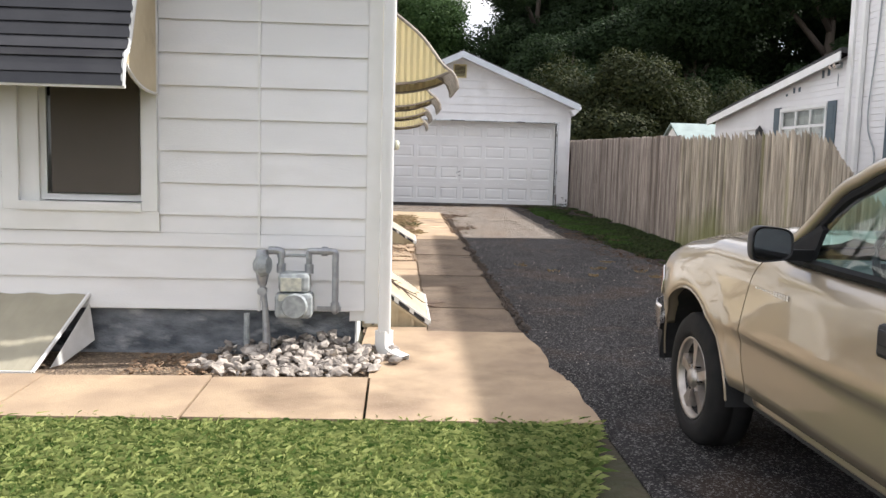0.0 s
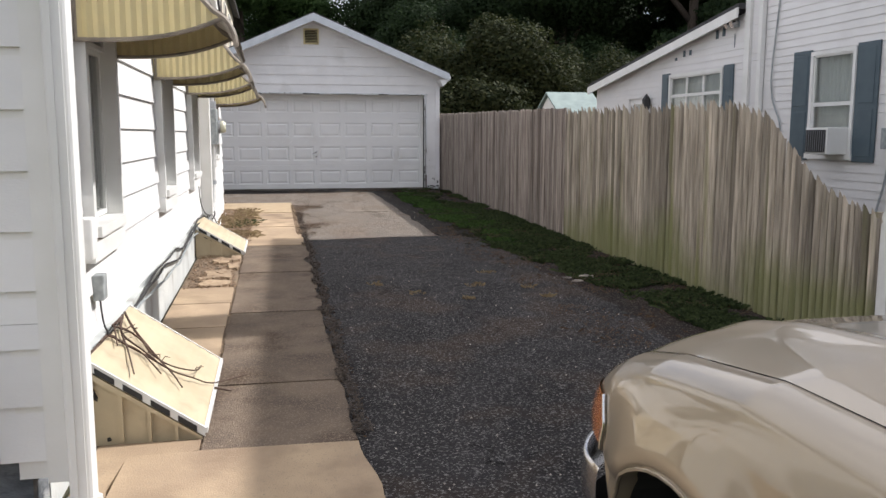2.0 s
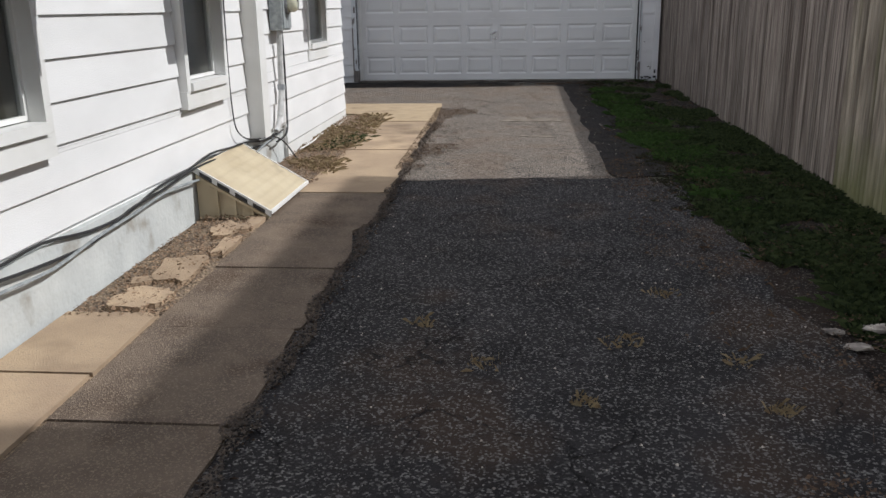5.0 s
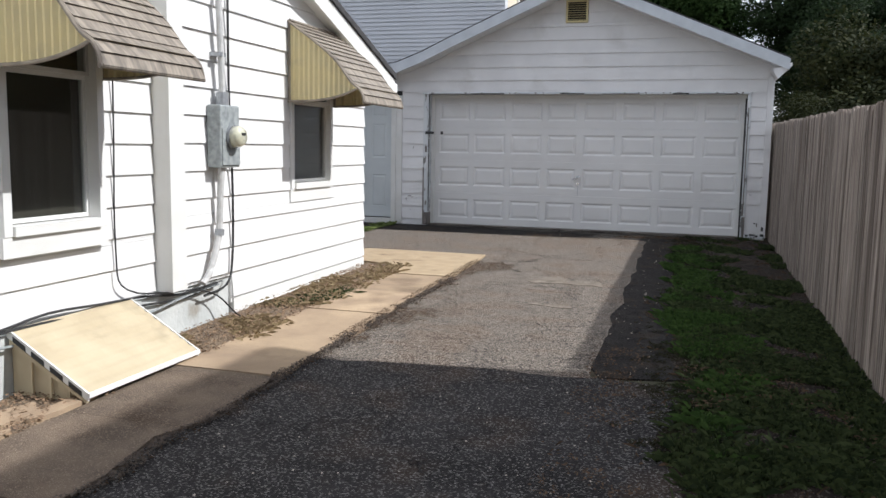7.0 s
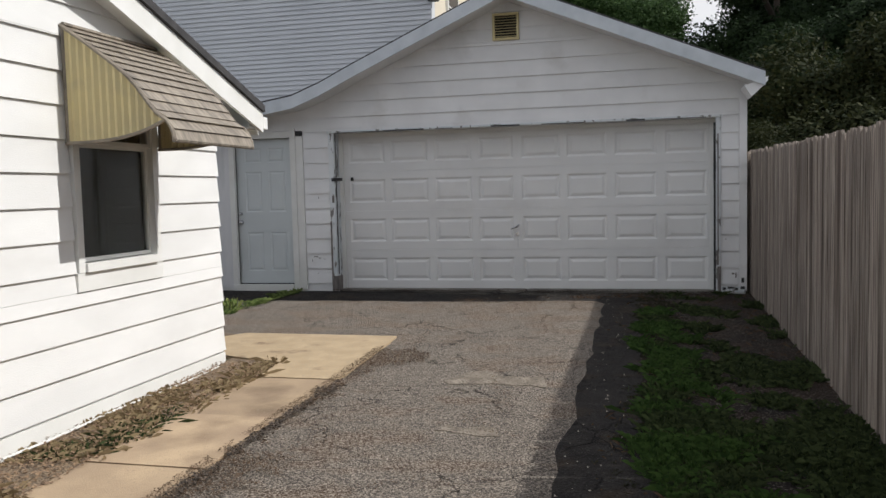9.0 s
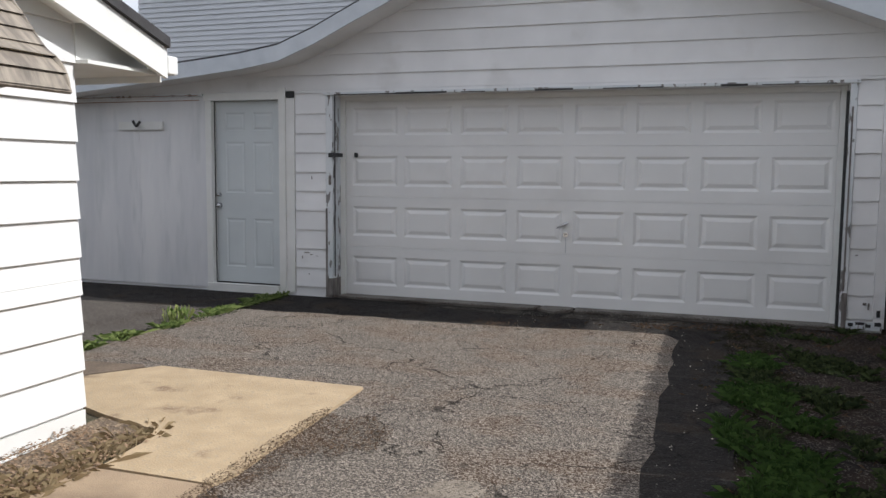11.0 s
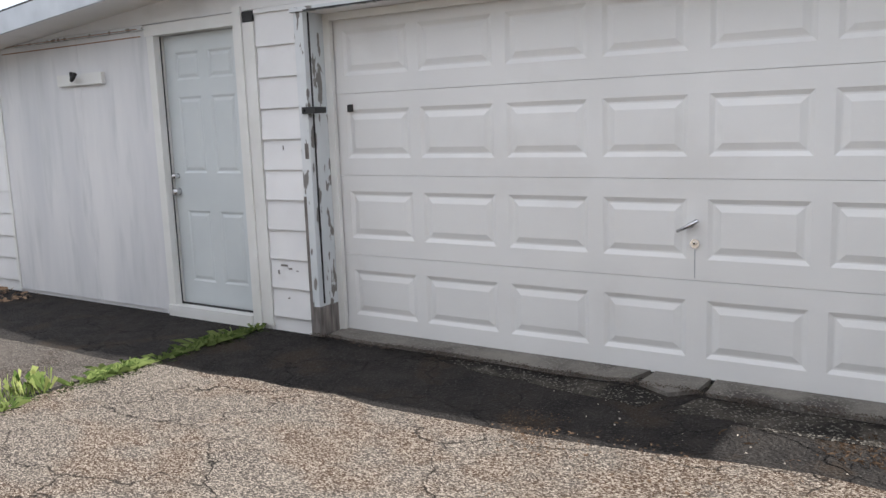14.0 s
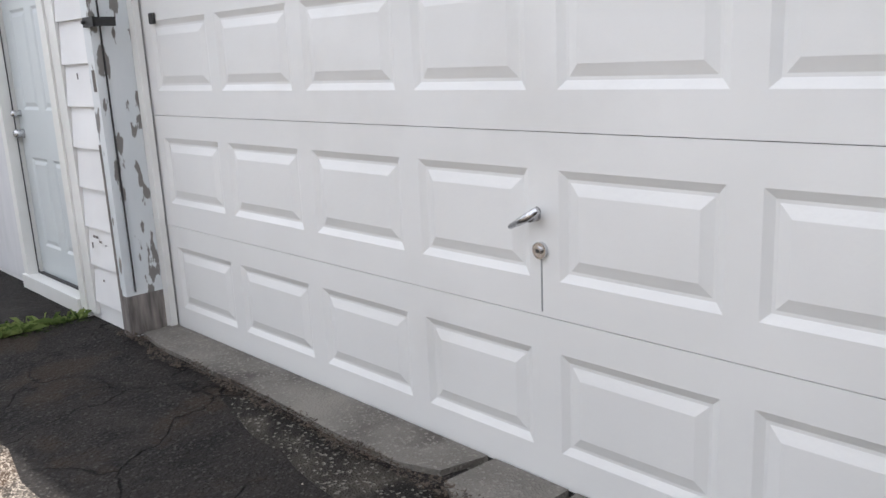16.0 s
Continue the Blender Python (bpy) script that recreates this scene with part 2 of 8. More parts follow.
algae(M_FENCE, (0.20, 0.21, 0.085), 0.30, 0.85, 1.3)
M_BOARD = mat("weathered_grey_brown_board", (0.38, 0.33, 0.285), 0.9, color2=(0.12, 0.095, 0.08), scale=9, bump=0.004, bump_scale=30, stretch=(5, 5, 0.22),
              stain=(0.11, 0.085, 0.07), stain_scale=1.4, stain_at=(0.56, 0.66), vary=0.25, spec=0.2)
M_PICKET = mat("white_picket_paint", (0.72, 0.72, 0.70), 0.6, color2=(0.6, 0.6, 0.57), scale=5, bump=0.001, bump_scale=40)
M_AWN_Y = mat("cream_yellow_aluminium", (0.66, 0.56, 0.29), 0.5, color2=(0.58, 0.5, 0.28), scale=4, bump=0.0006, bump_scale=50, stain=(0.42, 0.37, 0.24), stain_scale=3, stain_at=(0.56, 0.8))
M_AWN_B = mat("mildewed_tan_aluminium", (0.33, 0.285, 0.225), 0.6, color2=(0.17, 0.145, 0.12), scale=9, bump=0.001, bump_scale=40, stretch=(1, 4, 1),
              stain=(0.1, 0.085, 0.07), stain_scale=4, stain_at=(0.5, 0.75))
M_AWN_K = mat("black_glossy_aluminium", (0.022, 0.022, 0.026), 0.32, color2=(0.035, 0.035, 0.038), scale=6, bump=0.0015, bump_scale=25)
M_AWN_W = mat("white_awning_edge", (0.74, 0.74, 0.72), 0.45, color2=(0.55, 0.54, 0.5), scale=5)
M_HATCH = mat("faded_cream_steel", (0.55, 0.47, 0.32), 0.5, color2=(0.46, 0.38, 0.25), scale=4, bump=0.001, bump_scale=40, stain=(0.33, 0.27, 0.18), stain_scale=3.5, stain_at=(0.58, 0.8))
M_HATCHG = mat("greenish_cream_steel", (0.38, 0.35, 0.26), 0.5, color2=(0.30, 0.275, 0.205), scale=4, bump=0.001, bump_scale=40)
# Near-black for rooms and vent hollow: their unlit depth is in the colour.
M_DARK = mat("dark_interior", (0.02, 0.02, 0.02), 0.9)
M_ROOF = mat("dark_asphalt_shingles", (0.06, 0.058, 0.06), 0.9, color2=(0.035, 0.034, 0.036), scale=8, bump=0.004, bump_scale=60)
M_METAL = mat("galvanised_pipe", (0.42, 0.44, 0.46), 0.45, 0.6, color2=(0.3, 0.31, 0.33), scale=20, bump=0.0006, bump_scale=80)
M_GREY = mat("grey_meter_paint", (0.38, 0.41, 0.41), 0.5, 0.1, color2=(0.22, 0.24, 0.245), scale=22, bump=0.0008, bump_scale=60)
M_DIAL = mat("pale_meter_glass", (0.62, 0.61, 0.46), 0.12, color2=(0.5, 0.5, 0.4), scale=40, coat=1.0)
M_GREYL = mat("pale_grey_conduit", (0.56, 0.56, 0.55), 0.5, color2=(0.45, 0.45, 0.44), scale=14)
M_LABEL = mat("yellowed_label", (0.60, 0.60, 0.50), 0.5, color2=(0.36, 0.37, 0.33), scale=30)
M_BLACK = mat("black_rubber_iron_and_shade", (0.018, 0.018, 0.019), 0.6, color2=(0.03, 0.03, 0.03), scale=20)
M_CHROME = mat("chrome", (0.62, 0.62, 0.63), 0.22, 1.0, color2=(0.6, 0.6, 0.62), scale=10)
M_ALLOY = mat("cast_alloy", (0.50, 0.46, 0.42), 0.4, 0.8, color2=(0.34, 0.30, 0.27), scale=12)
M_TYRE = mat("tyre_rubber", (0.013, 0.013, 0.013), 0.85, spec=0.25, color2=(0.022, 0.020, 0.019), scale=12, bump=0.001, bump_scale=90)
M_PAINT = mat("gold_metallic_car_paint", (0.41, 0.335, 0.24), 0.36, 0.5, color2=(0.385, 0.315, 0.225), scale=2, coat=1.0)
M_TRIMB = mat("matte_black_rubber_trim", (0.010, 0.010, 0.011), 0.7, color2=(0.016, 0.016, 0.016), scale=20, spec=0.15)
M_PLASTIC = mat("black_plastic", (0.013, 0.013, 0.015), 0.42, spec=0.3, color2=(0.03, 0.03, 0.032), scale=20)
M_AMBER = mat("amber_lens", (0.75, 0.2, 0.03), 0.15, color2=(0.8, 0.27, 0.05), scale=20, coat=1.0)
M_LENS = mat("clear_lens", (0.65, 0.66, 0.68), 0.12, color2=(0.5, 0.5, 0.52), scale=20, coat=1.0)
M_SEAT = mat("grey_upholstery", (0.14, 0.15, 0.16), 0.9, color2=(0.1, 0.1, 0.11), scale=15)
M_ROCK = mat("white_grey_stone", (0.46, 0.41, 0.35), 0.85, color2=(0.15, 0.13, 0.115), scale=22, bump=0.004, bump_scale=40, vary=0.35)
M_SHUT = mat("slate_blue_shutter_paint", (0.075, 0.11, 0.13), 0.5, color2=(0.06, 0.09, 0.11), scale=6)
M_VINYL = mat("white_vinyl_siding", (0.74, 0.73, 0.72), 0.5, color2=(0.68, 0.67, 0.66), scale=1.5, stain=(0.6, 0.58, 0.55), stain_scale=1.5, stain_at=(0.6, 0.9), vary=0.02)
M_VINYLG = mat("grey_vinyl_siding", (0.60, 0.62, 0.65), 0.55, color2=(0.54, 0.56, 0.59), scale=0.8)
M_CREAM = mat("cream_wall", (0.70, 0.64, 0.52), 0.7, color2=(0.60, 0.54, 0.43), scale=0.8)
M_SHED = mat("pale_green_shed_roof", (0.26, 0.32, 0.30), 0.8, color2=(0.2, 0.25, 0.24), scale=3)
M_WRAP = mat("blue_print_housewrap", (0.6, 0.63, 0.64), 0.6, color2=(0.12, 0.3, 0.42), scale=1.6)
M_MIRROR = mat("dim_mirror", (0.30, 0.31, 0.32), 0.06, 1.0, color2=(0.27, 0.28, 0.29), scale=10)
M_CURT = mat("sheer_curtain", (0.72, 0.73, 0.71), 0.8, color2=(0.58, 0.59, 0.58), scale=20, stretch=(1, 5, 0.2))
M_SCREEN = mat("brown_insect_screen", (0.085, 0.073, 0.06), 0.8, color2=(0.08, 0.07, 0.057), scale=5)
M_BARK = mat("bark", (0.11, 0.085, 0.065), 0.95, color2=(0.06, 0.048, 0.04), scale=6, bump=0.02, bump_scale=12, stretch=(3, 3, 0.5))
M_TWIG = mat("dry_vine_stem", (0.09, 0.052, 0.035), 0.85, color2=(0.05, 0.03, 0.022), scale=20)
M_VINE = mat("grey_dry_vine", (0.24, 0.19, 0.15), 0.9, color2=(0.13, 0.1, 0.08), scale=14, bump=0.003, bump_scale=40)
M_CRUMB = mat("brown_leaf_crumbs", (0.15, 0.10, 0.065), 0.95, color2=(0.07, 0.048, 0.034), scale=30, spec=0.1)
M_DRY = mat("dry_leaves", (0.3, 0.2, 0.12), 0.9, color2=(0.17, 0.11, 0.07), scale=20)
M_BRICK = mat("red_brown_brick", (0.25, 0.1, 0.07), 0.85, color2=(0.18, 0.08, 0.06), scale=8, bump=0.003, bump_scale=40)
M_WIRE = mat("black_cable", (0.02, 0.02, 0.02), 0.5)


def leafy(name, a, b, rough=0.7, spec=0.15):
    m = bpy.data.materials.new(name)
    m.use_nodes = True
    n, l = m.node_tree.nodes, m.node_tree.links
    p = n["Principled BSDF"]
    geo = n.new("ShaderNodeNewGeometry")
    mx = n.new("ShaderNodeMixRGB")
    mx.inputs["Color1"].default_value, mx.inputs["Color2"].default_value = (*a, 1), (*b, 1)
    l.new(geo.outputs["Random Per Island"], mx.inputs["Fac"])
    l.new(mx.outputs["Color"], p.inputs["Base Color"])
    p.inputs["Roughness"].default_value = rough
    p.inputs["Specular IOR Level"].default_value = spec
    tr = n.new("ShaderNodeBsdfTranslucent")
    l.new(mx.outputs["Color"], tr.inputs["Color"])
    ms = n.new("ShaderNodeMixShader")
    ms.inputs["Fac"].default_value = 0.3
    out = n["Material Output"]
    l.new(p.outputs["BSDF"], ms.inputs[1])
    l.new(tr.outputs["BSDF"], ms.inputs[2])
    l.new(ms.outputs["Shader"], out.inputs["Surface"])
    return m


M_GRASS = leafy("lawn_grass", (0.06, 0.12, 0.025), (0.42, 0.46, 0.17))
# Verge greens set darker than the lawn to carry the fence's shade.
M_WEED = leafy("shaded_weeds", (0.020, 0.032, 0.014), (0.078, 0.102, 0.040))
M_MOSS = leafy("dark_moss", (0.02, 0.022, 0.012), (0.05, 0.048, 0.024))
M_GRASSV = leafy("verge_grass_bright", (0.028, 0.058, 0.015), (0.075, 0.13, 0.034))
M_JOINT = leafy("joint_grass", (0.05, 0.09, 0.022), (0.26, 0.32, 0.11))
M_STRAW = leafy("dry_grass", (0.22, 0.16, 0.09), (0.34, 0.27, 0.16))
# Wood leaves are coloured darker as shaded, open trees lighter as sunlit.
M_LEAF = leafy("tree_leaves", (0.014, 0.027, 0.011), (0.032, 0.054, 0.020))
M_LEAF_LIT = leafy("sunlit_tree_leaves", (0.03, 0.062, 0.020), (0.066, 0.115, 0.036))
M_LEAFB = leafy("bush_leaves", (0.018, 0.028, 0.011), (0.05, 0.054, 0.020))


def glass_mat(name, tint, mirror=0.12):
    m = bpy.data.materials.new(name)
    m.use_nodes = True
    n, l = m.node_tree.nodes, m.node_tree.links
    n.remove(n["Principled BSDF"])
    tr, gl, ms, fr = (n.new("ShaderNodeBsdfTransparent"), n.new("ShaderNodeBsdfGlossy"), n.new("ShaderNodeMixShader"), n.new("ShaderNodeLayerWeight"))
    tr.inputs["Color"].default_value = (*tint, 1)
    gl.inputs["Roughness"].default_value = 0.02
    fr.inputs["Blend"].default_value = 0.5
    pw, ml = n.new("ShaderNodeMath"), n.new("ShaderNodeMath")
    pw.operation, ml.operation = "POWER", "MULTIPLY_ADD"
    pw.inputs[1].default_value, ml.inputs[1].default_value, ml.inputs[2].default_value = 4.0, 0.7, 0.4 * mirror
    l.new(fr.outputs["Facing"], pw.inputs[0])
    l.new(pw.outputs["Value"], ml.inputs[0])
    l.new(ml.outputs["Value"], ms.inputs["Fac"])
    l.new(tr.outputs["BSDF"], ms.inputs[1])
    l.new(gl.outputs["BSDF"], ms.inputs[2])
    l.new(ms.outputs["Shader"], n["Material Output"].inputs["Surface"])
    return m


M_GLASS = glass_mat("window_glass", (0.85, 0.87, 0.86))
M_CARGLASS = glass_mat("tinted_car_glass", (0.70, 0.88, 0.84), 0.18)


# ---- builders ----
def g(y):
    """Height of the ground, which rises gently towards the garage."""
    return 0.065 + 0.0142 * max(-12.0, min(30.0, y))


def finish(name, bm, material, smooth=False):
    me = bpy.data.meshes.new(name)
    bmesh.ops.recalc_face_normals(bm, faces=bm.faces)
    bm.to_mesh(me)
    bm.free()
    me.materials.append(material)
    if smooth:
        me.polygons.foreach_set("use_smooth", [True] * len(me.polygons))
    return me


def part(name, bm, material, parent=None, label="", kind="", smooth=False):
    ob = new(name, finish(name, bm, material, smooth))
    if parent is not None:
        ob.parent = parent
        ob.matrix_parent_inverse = parent.matrix_basis.inverted()
    return tagged(ob, label, kind=kind)


def piece(name, verts, faces, material, parent=None, kind=""):
    me = bpy.data.meshes.new(name)
    me.from_pydata(verts, [], faces)
    me.materials.append(material)
    me.update()
    ob = new(name, me)
    if parent is not None:
        ob.parent = parent
        ob.matrix_parent_inverse = parent.matrix_basis.inverted()
    return tagged(ob, kind=kind)


def thing(name, label, category, at=(0, 0, 0), group="", kind=""):
    ob = new(name)
    ob.matrix_basis = Matrix.Translation(at)
    ob.empty_display_size = 0.1
    return tagged(ob, label, category, group, kind)


def box(bm, x0, x1, y0, y1, z0, z1, bevel=0.0):
    m = Matrix.LocRotScale(((x0 + x1) / 2, (y0 + y1) / 2, (z0 + z1) / 2), None, (abs(x1 - x0), abs(y1 - y0), abs(z1 - z0)))
    r = bmesh.ops.create_cube(bm, size=1, matrix=m)
    if bevel:
        vs = set(r["verts"])
        es = [e for e in bm.edges if e.verts[0] in vs and e.verts[1] in vs]
        bmesh.ops.bevel(bm, geom=es, offset=bevel, segments=2, affect="EDGES", profile=0.5)
    return bm


def boxes(*rows, bevel=0.0):
    bm = bmesh.new()
    for r in rows:
        box(bm, *r, bevel=bevel)
    return bm


def prism(bm, pts, lo, hi, axis="x"):
    """Extrudes a closed outline along an axis. The outline's pairs are the other two coordinates in order."""
    def at(p, v):
        return {"x": (v, p[0], p[1]), "y": (p[0], v, p[1]), "z": (p[0], p[1], v)}[axis]
    a = [bm.verts.new(at(p, lo)) for p in pts]
    b = [bm.verts.new(at(p, hi)) for p in pts]
    bm.faces.new(a)
    bm.faces.new(b[::-1])
    for i in range(len(pts)):
        j = (i + 1) % len(pts)
        bm.faces.new((a[i], b[i], b[j], a[j]))
    return bm


def tube(bm, pts, r, n=8, cap=True):
    """A round tube along a line of points; r is one radius or one for each point."""
    pts = [Vector(p) for p in pts]
    rs = [r] * len(pts) if isinstance(r, (int, float)) else r
    rings = []
    for i, p in enumerate(pts):
        d = (pts[min(i + 1, len(pts) - 1)] - pts[max(i - 1, 0)]).normalized()
        a = d.cross(Vector((0.31, 0.17, 0.93)) if abs(d.z) < 0.85 else Vector((0.93, 0.21, 0.1))).normalized()
        c = d.cross(a)
        rings.append([bm.verts.new(p + (a * math.cos(k * math.tau / n) + c * math.sin(k * math.tau / n)) * rs[i]) for k in range(n)])
    for u, v in zip(rings, rings[1:]):
        for k in range(n):
            bm.faces.new((u[k], u[(k + 1) % n], v[(k + 1) % n], v[k]))
    if cap:
        bm.faces.new(rings[0][::-1])
        bm.faces.new(rings[-1])
    return bm


def smooth_line(pts, k=4):
    """A soft curve through the points."""
    pts = [Vector(p) for p in pts]
    out = []
    for i in range(len(pts) - 1):
        p0, p1, p2, p3 = pts[max(i - 1, 0)], pts[i], pts[i + 1], pts[min(i + 2, len(pts) - 1)]
        for s in range(k):
            t = s / k
            out.append(0.5 * ((2 * p1) + (p2 - p0) * t + (2 * p0 - 5 * p1 + 4 * p2 - p3) * t * t + (3 * p1 - p0 - 3 * p2 + p3) * t ** 3))
    return out + [pts[-1]]


def grid(bm, fn, nu, nv):
    vs = [[bm.verts.new(fn(i / nu, j / nv)) for j in range(nv + 1)] for i in range(nu + 1)]
    for i in range(nu):
        for j in range(nv):
            bm.faces.new((vs[i][j], vs[i + 1][j], vs[i + 1][j + 1], vs[i][j + 1]))
    return bm


def place(axis, face, sgn, u, d, z):
    """A point on a wall: u along it, d out of it."""
    return (face + sgn * d, u, z) if axis == "x" else (u, face + sgn * d, z)


def siding(parent, axis, face, sgn, lim, lines, openings, material, name="siding_board", lip=0.02, top=0.003, gap=0.002):
    """Lapped boards between the heights in lines, cut round openings (u0, u1, z0, z1); lim gives the wall's ends at a height."""
    for z0, z1 in zip(lines, lines[1:]):
        cuts = sorted({z0, z1, *(z for o in openings for z in o[2:] if z0 < z < z1)})
        for a, b in zip(cuts, cuts[1:]):
            if b - a < 0.004:
                continue
            mid = (a + b) / 2
            edges, spans = lim(mid), []
            holes = sorted((o[0], o[1]) for o in openings if o[2] < mid < o[3])
            u = edges[0]
            for h in holes:
                if h[0] > u:
                    spans.append((u, min(h[0], edges[1])))
                u = max(u, h[1])
            if u < edges[1]:
                spans.append((u, edges[1]))
            for s0, s1 in spans:
                if s1 - s0 < 0.01:
                    continue
                low = gap if b == z1 else 0.002
                la, lb = lim(a), lim(b - low)
                e0 = (la[0], lb[0]) if s0 == edges[0] else (s0, s0)
                e1 = (la[1], lb[1]) if s1 == edges[1] else (s1, s1)
                da, db = (lip + (top - lip) * (q - z0) / (z1 - z0) for q in (a, b))
                P = lambda u_, d_, z_: place(axis, face, sgn, u_, d_, z_)
                v = [P(e0[0], 0, a), P(e1[0], 0, a), P(e1[0], da, a), P(e0[0], da, a), P(e0[1], 0, b - low), P(e1[1], 0, b - low), P(e1[1], db, b - low), P(e0[1], db, b - low)]
                piece(name, v, [(0, 1, 2, 3), (4, 7, 6, 5), (3, 2, 6, 7), (0, 4, 5, 1), (0, 3, 7, 4), (1, 5, 6, 2)], material, parent)


def wall_core(name, axis, face, sgn, thick, u0, u1, z0, top, openings, material, parent=None, label="", steps=1):
    """A wall with real openings, its outside at face, its inside at face - sgn*thick. top is a height or a list of (u, z)."""
    bm = bmesh.new()
    tops = top if isinstance(top, list) else [(u0, top), (u1, top)]

    def zt(u):
        for (a, za), (b, zb) in zip(tops, tops[1:]):
            if a - 1e-6 <= u <= b + 1e-6:
                return za + (zb - za) * (u - a) / max(b - a, 1e-6)
        return tops[-1][1]
    us = sorted({u0, u1, *(o[0] for o in openings), *(o[1] for o in openings), *(p[0] for p in tops)})
    for a, b in zip(us, us[1:]):
        mid = (a + b) / 2
        z = z0
        segs = []
        for o in sorted((o for o in openings if o[0] < mid < o[1]), key=lambda o: o[2]):
            if o[2] > z:
                segs.append((z, z, o[2], o[2]))
            z = o[3]
        segs.append((z, z, zt(a), zt(b)))
        for la, lb, ha, hb in segs:
            v = [place(axis, face, sgn, u, d, q) for d in (0, -thick) for u, q in ((a, la), (b, lb), (b, hb), (a, ha))]
            vs = [bm.verts.new(p) for p in v]
            for f in ((0, 1, 2, 3), (7, 6, 5, 4), (0, 4, 5, 1), (1, 5, 6, 2), (2, 6, 7, 3), (3, 7, 4, 0)):
                bm.faces.new([vs[i] for i in f])
    return part(name, bm, material, parent, label, kind="structure")


# ---- ground, driveway and walks ----
def sheet(name, outline, lift, thick, material, parent=None, label="", kind="structure", cell=0.5, rough=0.0):
    """A slab that follows the ground, with an uneven outline."""
    bm = bmesh.new()
    vs = [bm.verts.new((x, y, 0)) for x, y in outline]
    f = bm.faces.new(vs)
    y0, y1 = min(p[1] for p in outline), max(p[1] for p in outline)
    y = y0 + cell
    while y < y1 - 0.01:
        bmesh.ops.bisect_plane(bm, geom=bm.verts[:] + bm.edges[:] + bm.faces[:], plane_co=(0, y, 0), plane_no=(0, 1, 0))
        y += cell
    r = bmesh.ops.extrude_face_region(bm, geom=bm.faces[:])
    for v in r["geom"]:
        if isinstance(v, bmesh.types.BMVert):
            v.co.z = 1
    for v in bm.verts:
        z = g(v.co.y) + lift
        v.co.z = (z + rough * noise.noise((v.co.x * 2, v.co.y * 2, 0))) if v.co.z > 0.5 else z - thick
    return part(name, bm, material, parent, label, kind=kind)


def ragged(x0, y0, x1, y1, step, amp, seed):
    n = max(2, int(math.hypot(x1 - x0, y1 - y0) / step))
    dx, dy = (y1 - y0), -(x1 - x0)
    L = math.hypot(dx, dy)
    return [(x0 + (x1 - x0) * i / n + dx / L * amp * (noise.noise((i * 0.33, seed, 0.3)) + 0.35 * noise.noise((i * 0.8, seed, 7.3))) * (0 < i < n),
             y0 + (y1 - y0) * i / n + dy / L * amp * (noise.noise((i * 0.33, seed, 0.3)) + 0.35 * noise.noise((i * 0.8, seed, 7.3))) * (0 < i < n)) for i in range(n + 1)]


def ground():
    ys = [-400, -60, -12, 0, 10, 20, 30, 60, 120, 400]
    xs = [-400, -100, -30, -10, 0, 5, 10, 30, 100, 400]
    verts = [(x, y, g(y)) for y in ys for x in xs]
    n = len(xs)
    faces = [(j * n + i, j * n + i + 1, (j + 1) * n + i + 1, (j + 1) * n + i) for j in range(len(ys) - 1) for i in range(n - 1)]
    ob = piece("ground", verts, faces, M_GROUND, kind="structure")
    tagged(ob, "patchy grass and soil ground rising gently to the garage")


ground()
edge_r = ragged(3.1, 2.0, 3.35, 9.0, 0.25, 0.10, 1) + ragged(3.4, 9.2, 3.2, 14.5, 0.2, 0.14, 2) + ragged(3.2, 14.7, 3.1, 21.6, 0.2, 0.08, 3)
edge_r = [(4.3, -11.5), (4.3, 1.8)] + edge_r
seam = ragged(3.0, 13.75, 0.32, 13.6, 0.2, 0.10, 61)
near = [(1.12, -11.5)] + [p for p in edge_r if p[1] < 13.7] + seam + [(0.3, 13.5), (0.6, 5.6), (0.9, 4.4), (1.02, 4.35)]
# Pale asphalt stops where fence and garage shade begin; a dark copy takes over.
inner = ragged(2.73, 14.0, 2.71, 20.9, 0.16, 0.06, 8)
foot = ragged(2.6, 21.1, -1.6, 20.92, 0.3, 0.16, 13)
joint = ragged(-1.57, 20.9, -1.74, 18.4, 0.3, 0.03, 14)
far = [seam[-1]] + seam[::-1][1:-1] + [(2.75, 13.77)] + inner + foot + joint + [(-1.75, 17.9), (-0.4, 17.9), (0.3, 17.9)]
# Outline of the sheet whose dark colour stands in for shade.
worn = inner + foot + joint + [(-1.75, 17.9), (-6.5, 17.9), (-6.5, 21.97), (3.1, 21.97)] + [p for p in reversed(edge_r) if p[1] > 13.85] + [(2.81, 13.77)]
sheet("road_driveway", near, 0.012, 0.05, M_ASPH, label="dark worn asphalt driveway with pale stone chips", cell=1.0)
sheet("road_driveway", far, 0.013, 0.05, M_ASPHL, label="pale weathered cracked asphalt before the garage", cell=1.0)
sheet("road_driveway", worn, 0.012, 0.05, M_ASPH_SHADE, label="asphalt darkened to paint in the shade along verge and garage foot", cell=1.0)
sheet("road_driveway", [(-6.5, 17.9)] + [(x_ - 0.05, y_) for x_, y_ in joint[::-1]] + ragged(-1.66, 20.85, -6.5, 20.75, 0.3, 0.14, 81), 0.0145, 0.05, M_ASPHM, label="grey worn asphalt beyond the grassy joint", cell=1.0)
sheet("soil_verge", [(edge_r[0][0] - 0.02, -11.5), (4.6, -11.5), (4.6, 21.85), (2.6, 21.85)] + [(x - 0.06, y) for x, y in reversed(edge_r)], 0.004, 0.03, M_SOILD, label="dark bare soil between driveway and fence", cell=1.0)
